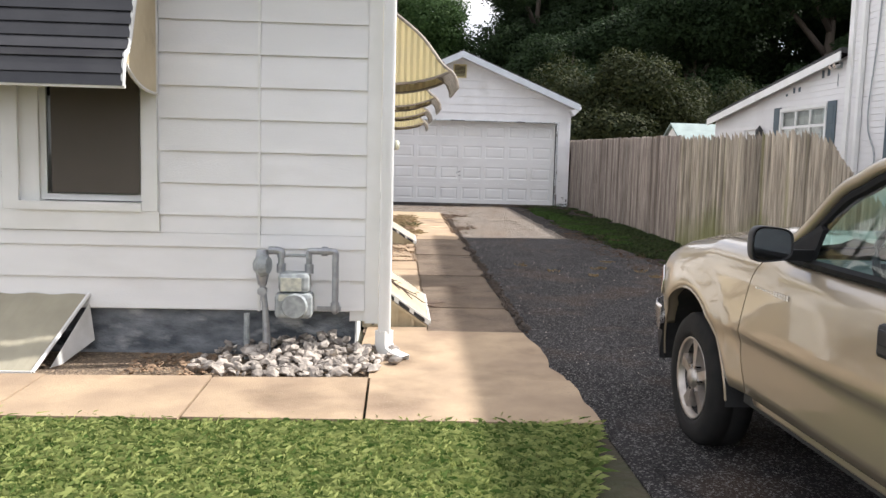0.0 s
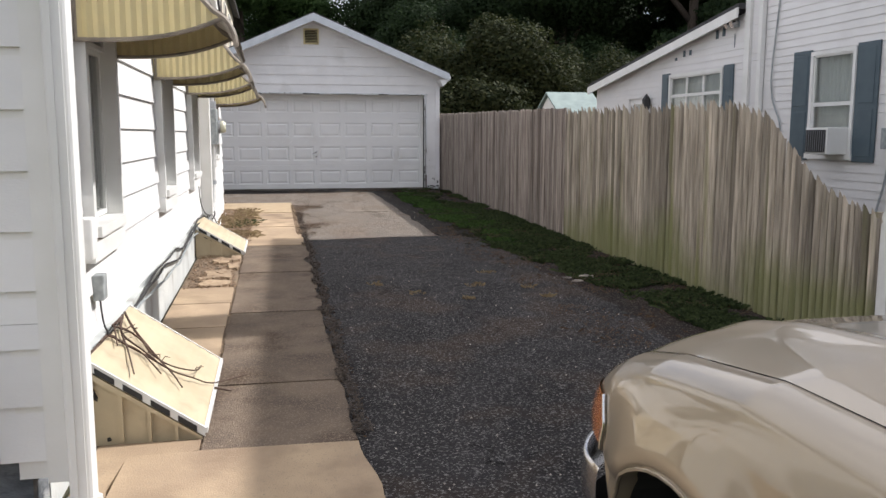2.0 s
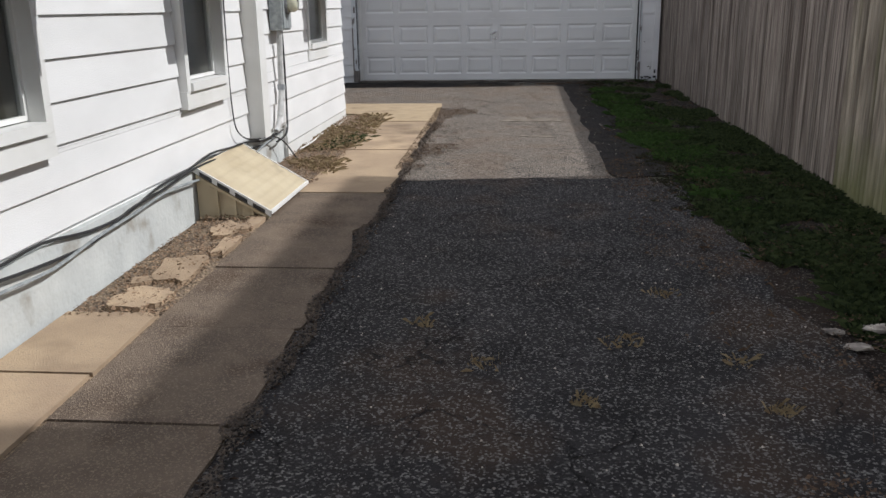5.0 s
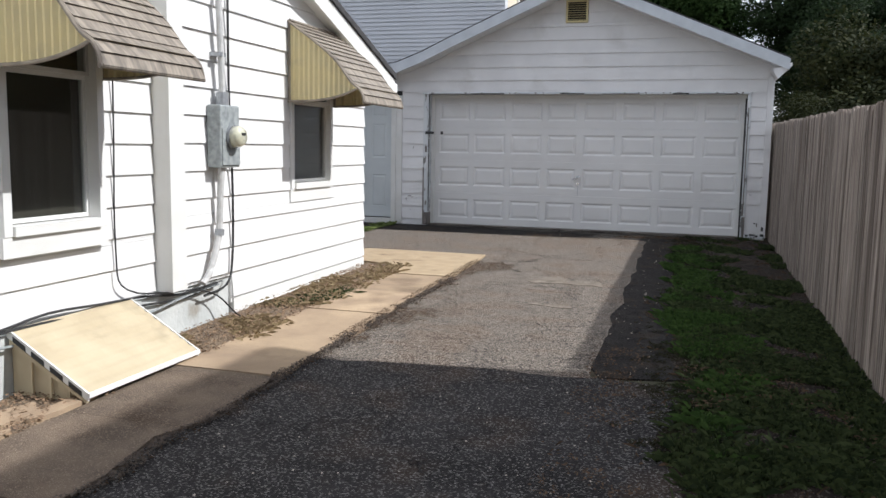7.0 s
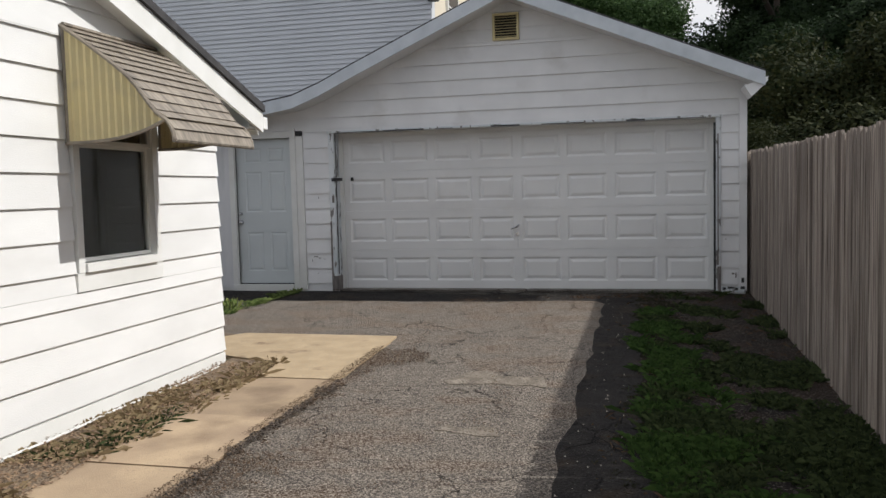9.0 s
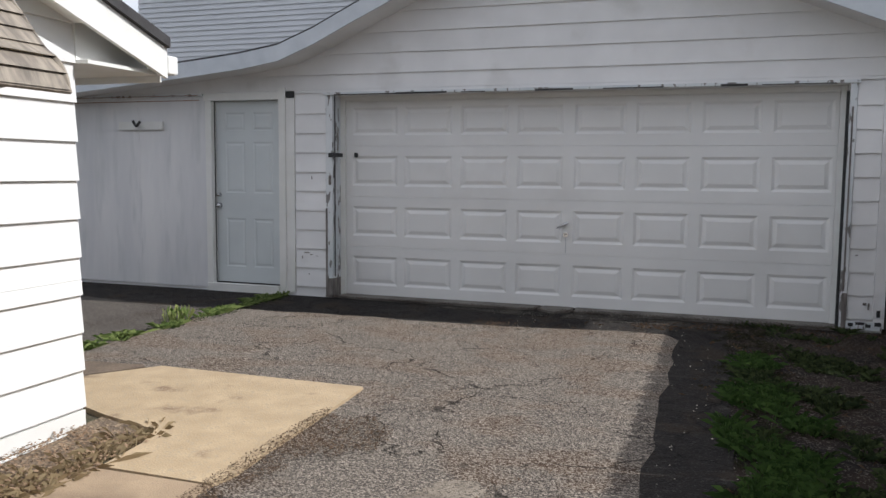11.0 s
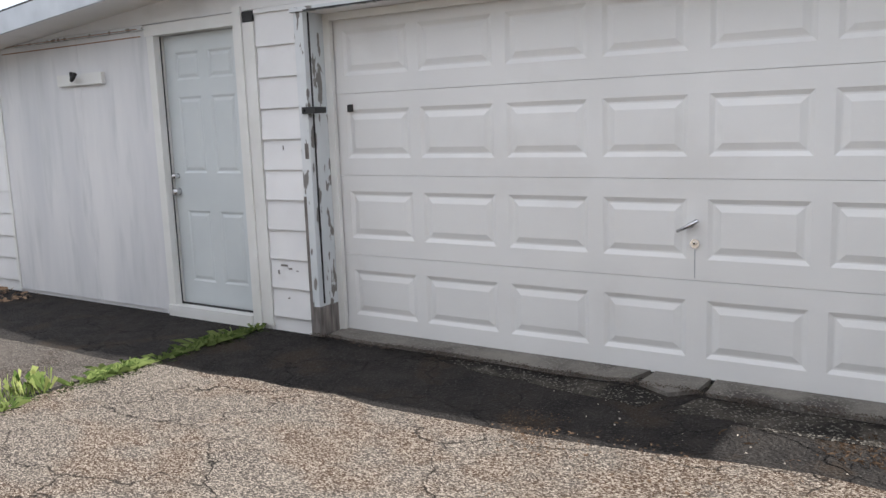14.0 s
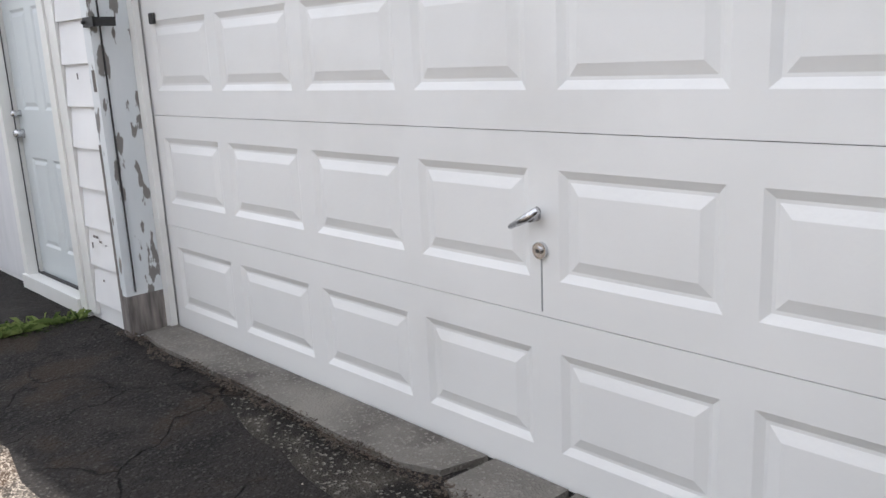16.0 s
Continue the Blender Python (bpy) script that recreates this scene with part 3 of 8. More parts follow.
sheet("soil_strip", [(-0.3, 6.5), (0.24, 6.5), (0.24, 13.4)] + ragged(0.3, 13.5, 0.45, 16.9, 0.2, 0.12, 5) + [(0.2, 17.0), (-0.1, 17.9), (-0.3, 17.9)], 0.016, 0.04, M_SOIL,
      label="bare soil strip covered in dead leaves beside the foundation")
sheet("soil_front", [(-9, 5.1), (-0.22, 5.1), (-0.22, 5.9), (-9, 5.9)], 0.008, 0.04, M_SOIL, label="bare soil bed along the front foundation")

front_walk = tagged(new("pavement_front"), "sunlit tan concrete front walk of square slabs", kind="structure")
xs_w = [-5.0, -4.05, -3.1, -2.1, -1.13, -0.205, 1.03]
for i in range(6):
    a, b = xs_w[i] + 0.008, xs_w[i + 1] - 0.008
    o = [(a, 4.39)] + ([(b, 4.37)] if i < 5 else ragged(a + 0.2, 4.38, b, 4.36, 0.3, 0.02, 7)) + ragged(b, 4.39, b - (0.01 if i == 5 else 0), 5.155, 0.1, 0.05 if i == 5 else 0.004, i) + [(a, 5.16 - 0.03 * (i < 5))]
    sheet("slab", o, 0.04 if i == 5 else 0.045, 0.08, M_CONC, front_walk, "", "", cell=5)
side_walk = tagged(new("pavement_side"), "worn brown concrete side walk between house and driveway", kind="structure")
sheet("slab", [(-0.21, 5.175), (1.0, 5.18)] + ragged(1.0, 5.28, 0.93, 6.50, 0.1, 0.06, 9) + [(0.25, 6.515), (-0.12, 6.50), (-0.14, 5.9), (-0.21, 5.6)], 0.034, 0.08, M_CONC, side_walk, "", "", cell=5)
sheet("slab", [(-0.29, 6.02), (-0.15, 6.0)] + ragged(-0.14, 6.1, -0.12, 6.50, 0.08, 0.03, 95) + [(0.19, 6.525), (0.19, 6.66)] + ragged(0.1, 6.665, -0.27, 6.66, 0.08, 0.03, 96), 0.030, 0.05, M_CONC, side_walk, "broken pale concrete scraps by the downspout", "", cell=5)
ys_w = [6.52, 7.5, 8.45, 9.38, 10.3, 11.2, 12.15, 13.1, 14.05, 15.0, 15.95, 16.95]
for i, (a, b) in enumerate(zip(ys_w, ys_w[1:])):
    sheet("slab", [(0.2, a + 0.006), (0.9, a + 0.006)] + ragged(0.93, a + 0.02, 0.91, b - 0.02, 0.15, 0.07, 20 + i) + [(0.88, b - 0.006), (0.21, b - 0.006)], 0.026 + 0.004 * (i % 2), 0.07,
          M_CONCR if i < 7 else M_CONC, side_walk, "", "", cell=5)
inner_walk = tagged(new("pavement_inner"), "pale concrete slabs and broken pieces against the foundation", kind="structure")
for a, b in ((7.98, 8.9), (8.92, 9.75), (9.77, 10.45)):
    sheet("slab", [(-0.29, a), (0.185, a), (0.18, b), (-0.29, b)], 0.036, 0.07, M_CONC, inner_walk, "", "", cell=5)
for cx, cy, rx, ry, s in ((0.0, 10.66, 0.17, 0.17, 1), (0.02, 11.15, 0.15, 0.27, 2), (0.13, 11.62, 0.06, 0.22, 3), (0.0, 12.0, 0.10, 0.21, 4), (0.13, 12.25, 0.06, 0.3, 6), (-0.12, 10.93, 0.06, 0.08, 5)):
    pts = []
    for k in range(18):
        a, q = k * math.tau / 18, 0.85 + 0.5 * noise.noise((k * 0.7, s * 3.1, 0))
        c, d = math.cos(a), math.sin(a)
        pts.append((cx + rx * q * math.copysign(abs(c) ** 0.6, c), cy + ry * q * math.copysign(abs(d) ** 0.6, d)))
    sheet("slab", pts, 0.043, 0.06, M_CONC, inner_walk, "", "", cell=5)
sheet("pavement_old_slab", [(-1.56, 17.95), (-1.02, 17.95), (-1.03, 18.32), (-0.80, 18.62)] + ragged(-0.86, 18.68, -1.5, 18.60, 0.15, 0.03, 91), 0.029, 0.05, M_CONCR, label="old grey slab between the house corner and the patch")
sheet("pavement_patch", [(0.27, 16.96), (0.9, 16.95)] + ragged(0.93, 17.1, 0.87, 18.66, 0.3, 0.03, 40) + [(-0.7, 18.68), (-1.0, 18.3), (-1.0, 17.9), (-0.28, 17.62), (0.16, 17.5), (0.24, 17.3)],
      0.032, 0.06, M_PATCH, label="bright yellowish concrete patch by the house corner")
for pts_ in (ragged(1.72, 17.06, 2.50, 16.95, 0.07, 0.13, 71) + ragged(2.46, 17.16, 1.85, 17.36, 0.07, 0.16, 72), ragged(1.95, 15.87, 2.35, 15.82, 0.06, 0.07, 73) + ragged(2.3, 15.95, 2.0, 16.0, 0.06, 0.07, 74)):
    sheet("cement_skim", pts_, 0.0165, 0.02, M_SKIM, label="thin pale cement skim worn into the asphalt", cell=5)
apron = tagged(new("pavement_apron"), "cracked grey concrete sill in front of the garage door", kind="structure")
for o in ([(-0.90, 21.875)] + ragged(-0.6, 21.84, 1.1, 21.83, 0.2, 0.03, 51) + [(1.25, 21.88), (1.3, 22.05), (-0.9, 22.05)], [(1.31, 21.84), (1.5, 21.74), (1.62, 21.85), (1.63, 22.05), (1.33, 22.05)],
          [(1.67, 21.83)] + ragged(1.7, 21.82, 4.0, 21.82, 0.25, 0.03, 52) + [(4.05, 22.05), (1.66, 22.05)]):
    sheet("slab", o, 0.034, 0.08, M_SILL, apron, "", "", cell=5)
sheet("slab", [(0.1, 21.74)] + ragged(0.35, 21.68, 1.42, 21.53, 0.12, 0.08, 50) + [(1.5, 21.7), (1.3, 21.80), (0.2, 21.80)], 0.015, 0.05, M_SILLD, apron, "", "", cell=5)
sheet("slab", ragged(1.56, 21.52, 2.9, 21.45, 0.14, 0.09, 53) + [(3.2, 21.7), (2.4, 21.79), (1.65, 21.79)], 0.015, 0.05, M_SILLD, apron, "", "", cell=5)

# ---- our house ----
W, FY, BY, X_W = -0.30, 5.80, 17.48, -9.0
COURSE = 0.2092
lines_h = [round(0.42 + COURSE * i, 4) for i in range(0, 21)]
WIN = [(6.98, 7.82, 1.13, 2.66), (9.76, 10.58, 1.13, 2.72), (12.29, 13.13, 1.15, 2.74), (15.66, 16.58, 1.27, 2.74)]
RIDGE_Y, RIDGE_Z, EAVE_Z = 11.65, 4.52, 2.60


def rake(y):
    return RIDGE_Z - (y - RIDGE_Y) * (RIDGE_Z - EAVE_Z) / (BY - RIDGE_Y) if y > RIDGE_Y else RIDGE_Z - (RIDGE_Y - y) * (RIDGE_Z - 3.0) / (RIDGE_Y - FY)


WN, JOG = -0.365, 13.78
house_wall = wall_core("wall_house_east", "x", WN - 0.002, 1, 0.2, FY + 0.06, JOG, 0.38, [(FY + 0.06, rake(FY + 0.06)), (RIDGE_Y, RIDGE_Z), (JOG, rake(JOG))], WIN[:3], M_SIDING,
                       label="white lapped shingle siding of the bungalow in full sun")
rear_wall = wall_core("wall_house_east_rear", "x", W - 0.002, 1, 0.2, JOG + 0.002, BY, 0.38, [(JOG + 0.002, rake(JOG)), (BY, rake(BY))], WIN[3:] + [(JOG + 0.002, 14.62, 0.38, 0.61)], M_SIDING,
                      label="white lapped shingle siding of the sunlit rear wing")
wall_core("wall_house_east_foundation", "x", W - 0.025, 1, 0.2, FY + 0.234, 14.62, -0.1, 0.60, [], M_FOUNDL, label="pale blue-grey painted foundation with scuffs")
wall_core("wall_house_east_skirt", "x", W + 0.014, 1, 0.2, 14.64, BY, 0.1, 0.415, [], M_TRIM, label="low white painted skirting board at the rear wing")
part("wall_house_corner", boxes((-0.569, -0.3675, FY - 0.0015, FY + 0.058, 0.462, 2.98)), M_SIDING, kind="structure")
FWIN = [(-2.60, -1.62, 1.11, 2.50)]
front_wall = wall_core("wall_house_front", "y", FY - 0.002, -1, 0.2, X_W, WN - 0.205, 0.462, 2.98, FWIN, M_SIDING, label="shaded white shingle siding of the front wall")
wall_core("wall_house_front_foundation", "y", FY + 0.03, -1, 0.2, X_W, W - 0.03, -0.1, 0.5, [], M_FOUND, label="dark grey stained foundation of the front wall")
wall_core("wall_house_north", "y", BY, 1, 0.2, X_W, W - 0.21, 0.1, 2.58, [], M_SIDING)
wall_core("wall_house_west", "x", X_W, -1, 0.2, FY, BY, 0, 2.5, [], M_SIDING)
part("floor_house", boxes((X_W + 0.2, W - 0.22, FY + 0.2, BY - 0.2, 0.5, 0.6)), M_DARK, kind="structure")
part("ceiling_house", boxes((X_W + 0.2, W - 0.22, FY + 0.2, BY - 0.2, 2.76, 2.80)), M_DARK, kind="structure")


def house_roof():
    roof = thing("roof_house", "low dark shingled roof with white rake boards", "roof", kind="structure")
    for s, y_out in ((-1, FY - 0.35), (1, BY + 0.60)):
        zo = rake(y_out)
        bm = prism(bmesh.new(), [(RIDGE_Y, RIDGE_Z + 0.07), (y_out, zo + 0.07), (y_out, zo + 0.13), (RIDGE_Y, RIDGE_Z + 0.13)], X_W - 0.2, W + 0.18)
        part("roof_slope", bm, M_ROOF, roof)
        bm = prism(bmesh.new(), [(RIDGE_Y, RIDGE_Z - 0.11 * (s > 0) - 0.05 * (s < 0)), (y_out, zo - 0.11 * (s > 0) - 0.05 * (s < 0)), (y_out, zo + 0.066), (RIDGE_Y, RIDGE_Z + 0.066)], W + 0.13, W + 0.155)
        part("rake_board", bm, M_TRIM, roof)
        bm = prism(bmesh.new(), [(RIDGE_Y, RIDGE_Z - 0.075), (BY, rake(BY) - 0.075), (BY, rake(BY) + 0.06), (RIDGE_Y, RIDGE_Z + 0.06)] if s > 0 else [(RIDGE_Y, RIDGE_Z - 0.075), (FY, rake(FY) - 0.075), (FY, rake(FY) + 0.06), (RIDGE_Y, RIDGE_Z + 0.06)], WN + 0.03, W + 0.129)
        part("frieze_board", bm, M_TRIM, roof)
        part("fascia", boxes((X_W, W + 0.1, y_out - 0.012 * (s < 0), y_out + 0.012 * (s > 0), zo - 0.13, zo + 0.02)), M_TRIM, roof)
        y_in = FY if s < 0 else BY
        if s > 0:
            part("eave_return", prism(bmesh.new(), [(BY + 0.004, zo - 0.07), (y_out - 0.01, zo - 0.07), (y_out - 0.01, zo + 0.06), (BY + 0.004, rake(BY) + 0.06)], W - 0.02, W + 0.02), M_TRIM, roof)
        part("soffit", boxes((X_W, W + 0.1, min(y_in, y_out) + 0.003, max(y_in, y_out) - 0.003, zo - 0.09, zo - 0.07)), M_TRIM, roof)
        part("gutter", boxes((X_W, W + 0.15, y_out + 0.014 * s, y_out + 0.11 * s, zo - 0.08, zo + 0.03), bevel=0.01), M_TRIM, roof, "white metal gutter end at the eave")
    return roof


house_roof()

# ---- garage ----
GF, GD = 21.86, 22.06
APEX = (1.5, 4.16)
R_OUT = (4.53, 2.91)
L_K1, L_K2, L_OUT = (-1.35, 2.92), (-2.3, 2.80), (-5.75, 2.49)
roof_line = [L_OUT, (-3.9, 2.66), L_K2, (-1.8, 2.85), L_K1, (-0.95, 3.07), (-0.5, 3.28), APEX, R_OUT]
GDO = (-0.93, 4.02, 0.36, 2.54)
MDO = (-2.50, -1.52, 0.44, 2.58)


def roof_at(x):
    for (a, za), (b, zb) in zip(roof_line, roof_line[1:]):
        if a <= x <= b:
            return za + (zb - za) * (x - a) / (b - a)
    return 2.4


top = [(-5.6, roof_at(-5.6) - 0.02)] + [(p[0], p[1] - 0.02) for p in roof_line if -5.6 < p[0] < 4.36] + [(4.36, roof_at(4.36) - 0.02)]
g_wall = wall_core("wall_garage_front", "y", GF, -1, 0.22, -5.6, 4.36, 0.30, top, [GDO, MDO], M_GARAGE, label="shaded white garage front with peeling trim")
wall_core("wall_garage_right", "x", 4.36, 1, 0.15, GF + 0.225, 27.6, 0.2, 2.8, [], M_GARAGE)
wall_core("wall_garage_left", "x", -5.6, -1, 0.15, GF + 0.225, 27.6, 0.2, 2.3, [], M_GARAGE)
wall_core("wall_garage_back", "y", 27.6, 1, 0.15, -5.6, 4.36, 0.2, 2.4, [], M_GARAGE)
part("floor_garage", boxes((-5.4, 4.2, 22.1, 27.4, 0.36, 0.40)), M_FOUND, kind="structure")


def garage_roof():
    roof = thing("roof_garage", "gabled garage roof with a bent lean-to side and grey-white rake", "roof", kind="structure")
    ridge = [(p[0], p[1]) for p in roof_line]
    bm = prism(bmesh.new(), [(p[0], p[1] + 0.03) for p in ridge] + [(p[0], p[1] + 0.125) for p in reversed(ridge)], GF - 0.40, 27.8, "y")
    part("roof_slope", bm, M_ROOF, roof, "black shingle slopes")
    bm = prism(bmesh.new(), [(p[0], p[1] - 0.06) for p in ridge] + [(p[0], p[1] + 0.10) for p in reversed(ridge)], GF - 0.425, GF - 0.402, "y")
    part("rake_board", bm, M_RAKE, roof, "thin blue-grey painted rake board")
    for a, b in zip(ridge, ridge[1:]):
        part("soffit", prism(bmesh.new(), [(a[0], a[1] - 0.045), (b[0], b[1] - 0.045), (b[0], b[1] - 0.022), (a[0], a[1] - 0.022)], GF - 0.400, GF - 0.001, "y"), M_GARAGE, roof)
    part("eave_return", prism(bmesh.new(), [(4.30, 2.86), (4.385, 2.73), (4.56, 2.905), (4.56, 2.955)], GF - 0.40, GF - 0.002, "y"), M_GARAGE, roof, "pointed boxed eave return")
    part("eave_box", prism(bmesh.new(), [(4.364, 2.74), (4.385, 2.74), (4.55, 2.89), (4.364, 2.94)], GF + 0.001, 27.7, "y"), M_GARAGE, roof)


garage_roof()


def casing():
    """The weathered boards round the openings of the garage."""
    c = thing("trim_garage", "weathered white casing boards with paint peeling to grey wood", "door trim", kind="structure")
    x0, x1, z0, z1 = GDO
    y = GF - 0.018
    m_x = x0 - 0.03
    part("casing_left", boxes((x0 - 0.075, x0 + 0.004, y - 0.014, GF + 0.17, 0.40, z1 + 0.0)), M_PEEL, c)
    part("casing_right", boxes((x1 - 0.004, x1 + 0.05, y - 0.014, GF + 0.17, 0.40, z1)), M_PEEL, c)
    part("bare_foot", boxes((x0 - 0.078, x0 + 0.007, y - 0.017, GF + 0.165, 0.395, 0.60)), M_BARE, c, "bare rotted wood at the foot of the casing")
    part("bare_streak", boxes((x0 - 0.0785, x0 - 0.055, y - 0.0165, y - 0.0145, 0.60, 1.35)), M_BARE, c)
    part("bare_foot", boxes((x1 + 0.012, x1 + 0.052, y - 0.017, y - 0.001, 0.40, 0.72)), M_BARE, c)
    part("bare_patch", boxes((m_x - 0.012, m_x + 0.02, y - 0.0165, y - 0.0145, 1.60, 1.70)), M_BARE, c)
    part("drip_cap", boxes((x0 - 0.09, x1 + 0.07, y - 0.035, GF + 0.17, z1 + 0.001, z1 + 0.028)), M_PEEL, c)
    part("gap", boxes((x0 + 0.0045, x0 + 0.016, GD - 0.19, GD - 0.185, 0.62, z1 - 0.002)), M_BLACK, c, "dark open joint")
    part("gap", boxes((x1 - 0.030, x1 - 0.0045, GD - 0.19, GD - 0.185, 0.40, z1 - 0.06)), M_BLACK, c, "dark open joint")
    for a_, b_, h_ in ((-0.90, -0.2, 0.012), (-0.2, 0.35, 0.02), (0.5, 0.75, 0.010), (1.25, 1.62, 0.020), (1.9, 2.45, 0.011), (2.95, 3.18, 0.022), (3.3, 3.9, 0.009)):
        part("gap", boxes((a_, b_, y - 0.0365, y - 0.0352, z1 + 0.001 - 0.3 * h_, z1 + 0.7 * h_)), M_BLACK, c, "broken black gap under the drip cap")
    part("bare_strip", boxes((x1 + 0.012, x1 + 0.026, y - 0.0165, y - 0.0145, 0.74, z1 - 0.2)), M_BARE, c)
    part("stop", boxes((x0 + 0.006, x0 + 0.06, GD - 0.045, GD - 0.012, 0.38, z1 - 0.002)), M_TRIM, c)
    part("stop", boxes((x1 - 0.06, x1 - 0.006, GD - 0.045, GD - 0.012, 0.38, z1 - 0.002)), M_TRIM, c)
    part("stop", boxes((x0 + 0.062, x1 - 0.062, GD - 0.045, GD - 0.012, z1 - 0.05, z1 - 0.002)), M_TRIM, c)
    m0, m1, n0, n1 = MDO
    part("jamb", boxes((m0, m0 + 0.075, y - 0.01, GF + 0.12, n0, n1 - 0.07)), M_TRIM, c)
    part("jamb", boxes((m1 - 0.05, m1 + 0.03, y - 0.016, GF + 0.12, n0 - 0.06, n1 + 0.05)), M_TRIM, c)
    part("head", boxes((m0 - 0.02, m1 - 0.052, y - 0.012, GF + 0.12, n1 - 0.068, n1 + 0.01)), M_TRIM, c)
    part("gap", boxes((m0 + 0.0755, m0 + 0.086, GF + 0.030, GF + 0.034, n0 + 0.036, n1 - 0.07)), M_BLACK, c, "dark joint beside the door leaf")
    part("gap", boxes((m0 + 0.087, m1 - 0.053, GF + 0.030, GF + 0.034, n0 + 0.036, n0 + 0.052)), M_BLACK, c, "dark joint under the door leaf")
    part("rust_streak", boxes((-5.5, -2.58, GF - 0.0462, GF - 0.0452, 2.568, 2.575)), M_RUST, c, "thin rusty flashing line")
    part("rust_streak", boxes((-4.5, -2.58, GF - 0.018, GF - 0.0165, 2.515, 2.524)), M_RUST, c, "thin rusty flashing line")
    part("door_sill", boxes((m0 + 0.01, m1 - 0.055, y - 0.03, GF + 0.12, n0 - 0.05, n0 + 0.035)), M_TRIM, c)
    part("rotted_gap", boxes((m1 + 0.033, m1 + 0.13, y - 0.002, GF - 0.004, n1 - 0.055, n1 + 0.012)), M_BLACK, c, "dark hole where the board has rotted")
    part("post_board", boxes((m1 + 0.032, m1 + 0.135, y - 0.004, GF - 0.002, 0.42, n1 - 0.06)), M_TRIM, c)
    part("board", boxes((4.285, 4.375, GF - 0.024, GF - 0.001, 0.42, 2.74)), M_GARAGE, c)
    part("board_foot", boxes((4.07, 4.36, GF - 0.034, GF - 0.026, 0.40, 0.47)), M_PEEL, c, "rotted dark board end")
    for a_, b_, p_, q_ in ((4.09, 4.13, 0.43, 0.46), (4.15, 4.22, 0.445, 0.47), (4.23, 4.27, 0.425, 0.455), (4.30, 4.35, 0.44, 0.475), (4.31, 4.34, 0.52, 0.58)):
        part("rot_hole", boxes((a_, b_, GF - 0.0365, GF - 0.0342, p_, q_), bevel=0.0), M_BLACK, c, "black rotted hole")


casing()


def raised(bm, x0, x1, z0, z1, y, d=0.012, w=0.045):
    """A pressed panel: a bevelled channel round a raised field."""
    rings = []
    for k, dy in ((0, 0), (w * 0.45, d), (w * 0.62, d), (w * 1.25, 0.001)):
        rings.append([bm.verts.new((a, y + dy, b)) for a, b in ((x0 + k, z0 + k), (x1 - k, z0 + k), (x1 - k, z1 - k), (x0 + k, z1 - k))])
    for r, s in zip(rings, rings[1:]):
        for i in range(4):
            bm.faces.new((r[i], r[(i + 1) % 4], s[(i + 1) % 4], s[i]))
    bm.faces.new(rings[-1])


def panel_face(bm, X, Z, y, cells, d, w):
    """A flat skin with holes for the panels given by index (i, j) of the spans in X and Z."""
    for i in range(len(X) - 1):
        for j in range(len(Z) - 1):
            if (i, j) in cells:
                raised(bm, X[i], X[i + 1], Z[j], Z[j + 1], y, d, w)
            else:
                bm.faces.new([bm.verts.new((a, y, b)) for a, b in ((X[i], Z[j]), (X[i + 1], Z[j]), (X[i + 1], Z[j + 1]), (X[i], Z[j + 1]))])
    bmesh.ops.remove_doubles(bm, verts=bm.verts[:], dist=0.0004)


def garage_door():
    d = thing("garage_door", "closed white sectional garage door with raised panels and a streak under the lock", "garage door", (1.54, GD, 0.4))
    x0, x1 = GDO[0] + 0.012, GDO[1] - 0.012
    cols = [-0.80, -0.28, -0.20, 0.33, 0.42, 0.93, 1.02, 1.49, 1.60, 2.10, 2.19, 2.70, 2.80, 3.32, 3.42, 3.93]
    zs = [0.40, 0.935, 1.475, 2.015, 2.53]
    for k, (a, b) in enumerate(zip(zs, zs[1:])):
        bm = bmesh.new()
        X = [x0] + cols + [x1]
        zlo, zhi = a + 0.115, b - 0.105
        panel_face(bm, X, [a + 0.0012, zlo, zhi, b - 0.0012], GD, {(i, 1) for i in range(1, 17, 2)}, 0.0115, 0.054)
        r = bmesh.ops.extrude_edge_only(bm, edges=[e for e in bm.edges if e.is_boundary])
        for v in r["geom"]:
            if isinstance(v, bmesh.types.BMVert):
                v.co.y = GD + 0.045
        part("door_section", bm, M_GDOOR, d)
    # Black strip added as the shadow beneath the door's lower edge.
    part("seal", boxes((x0, x1, GD + 0.005, GD + 0.035, 0.375, 0.402)), M_BLACK, d, "black strip painting the shadow gap under the door")
    bm = tube(bmesh.new(), [(1.52, GD, 1.235), (1.52, GD - 0.035, 1.235)], 0.016)
    tube(bm, [(1.45, GD - 0.04, 1.20), (1.52, GD - 0.045, 1.235), (1.56, GD - 0.042, 1.262)], [0.007, 0.014, 0.012])
    part("handle", bm, M_CHROME, d, "tilted chrome turn handle", smooth=True)
    bm = tube(bmesh.new(), [(1.535, GD, 1.135), (1.535, GD - 0.012, 1.135)], 0.025, 16)
    tube(bm, [(1.535, GD - 0.012, 1.135), (1.535, GD - 0.018, 1.135)], 0.012, 12)
    part("lock", bm, M_CHROME, d, "round chrome lock cylinder")
    part("keyhole", tube(bmesh.new(), [(1.535, GD - 0.0182, 1.135), (1.535, GD - 0.0195, 1.135)], 0.006, 10), M_BLACK, d)
    part("drip_stain", boxes((1.532, 1.537, GD - 0.0015, GD + 0.002, 0.95, 1.11)), M_METAL, d, "rusty grey drip streak")
    part("strike_plate", boxes((-0.775, -0.735, GD - 0.018, GD, 1.895, 1.945), bevel=0.004), M_BLACK, d)
    return d


garage_door()
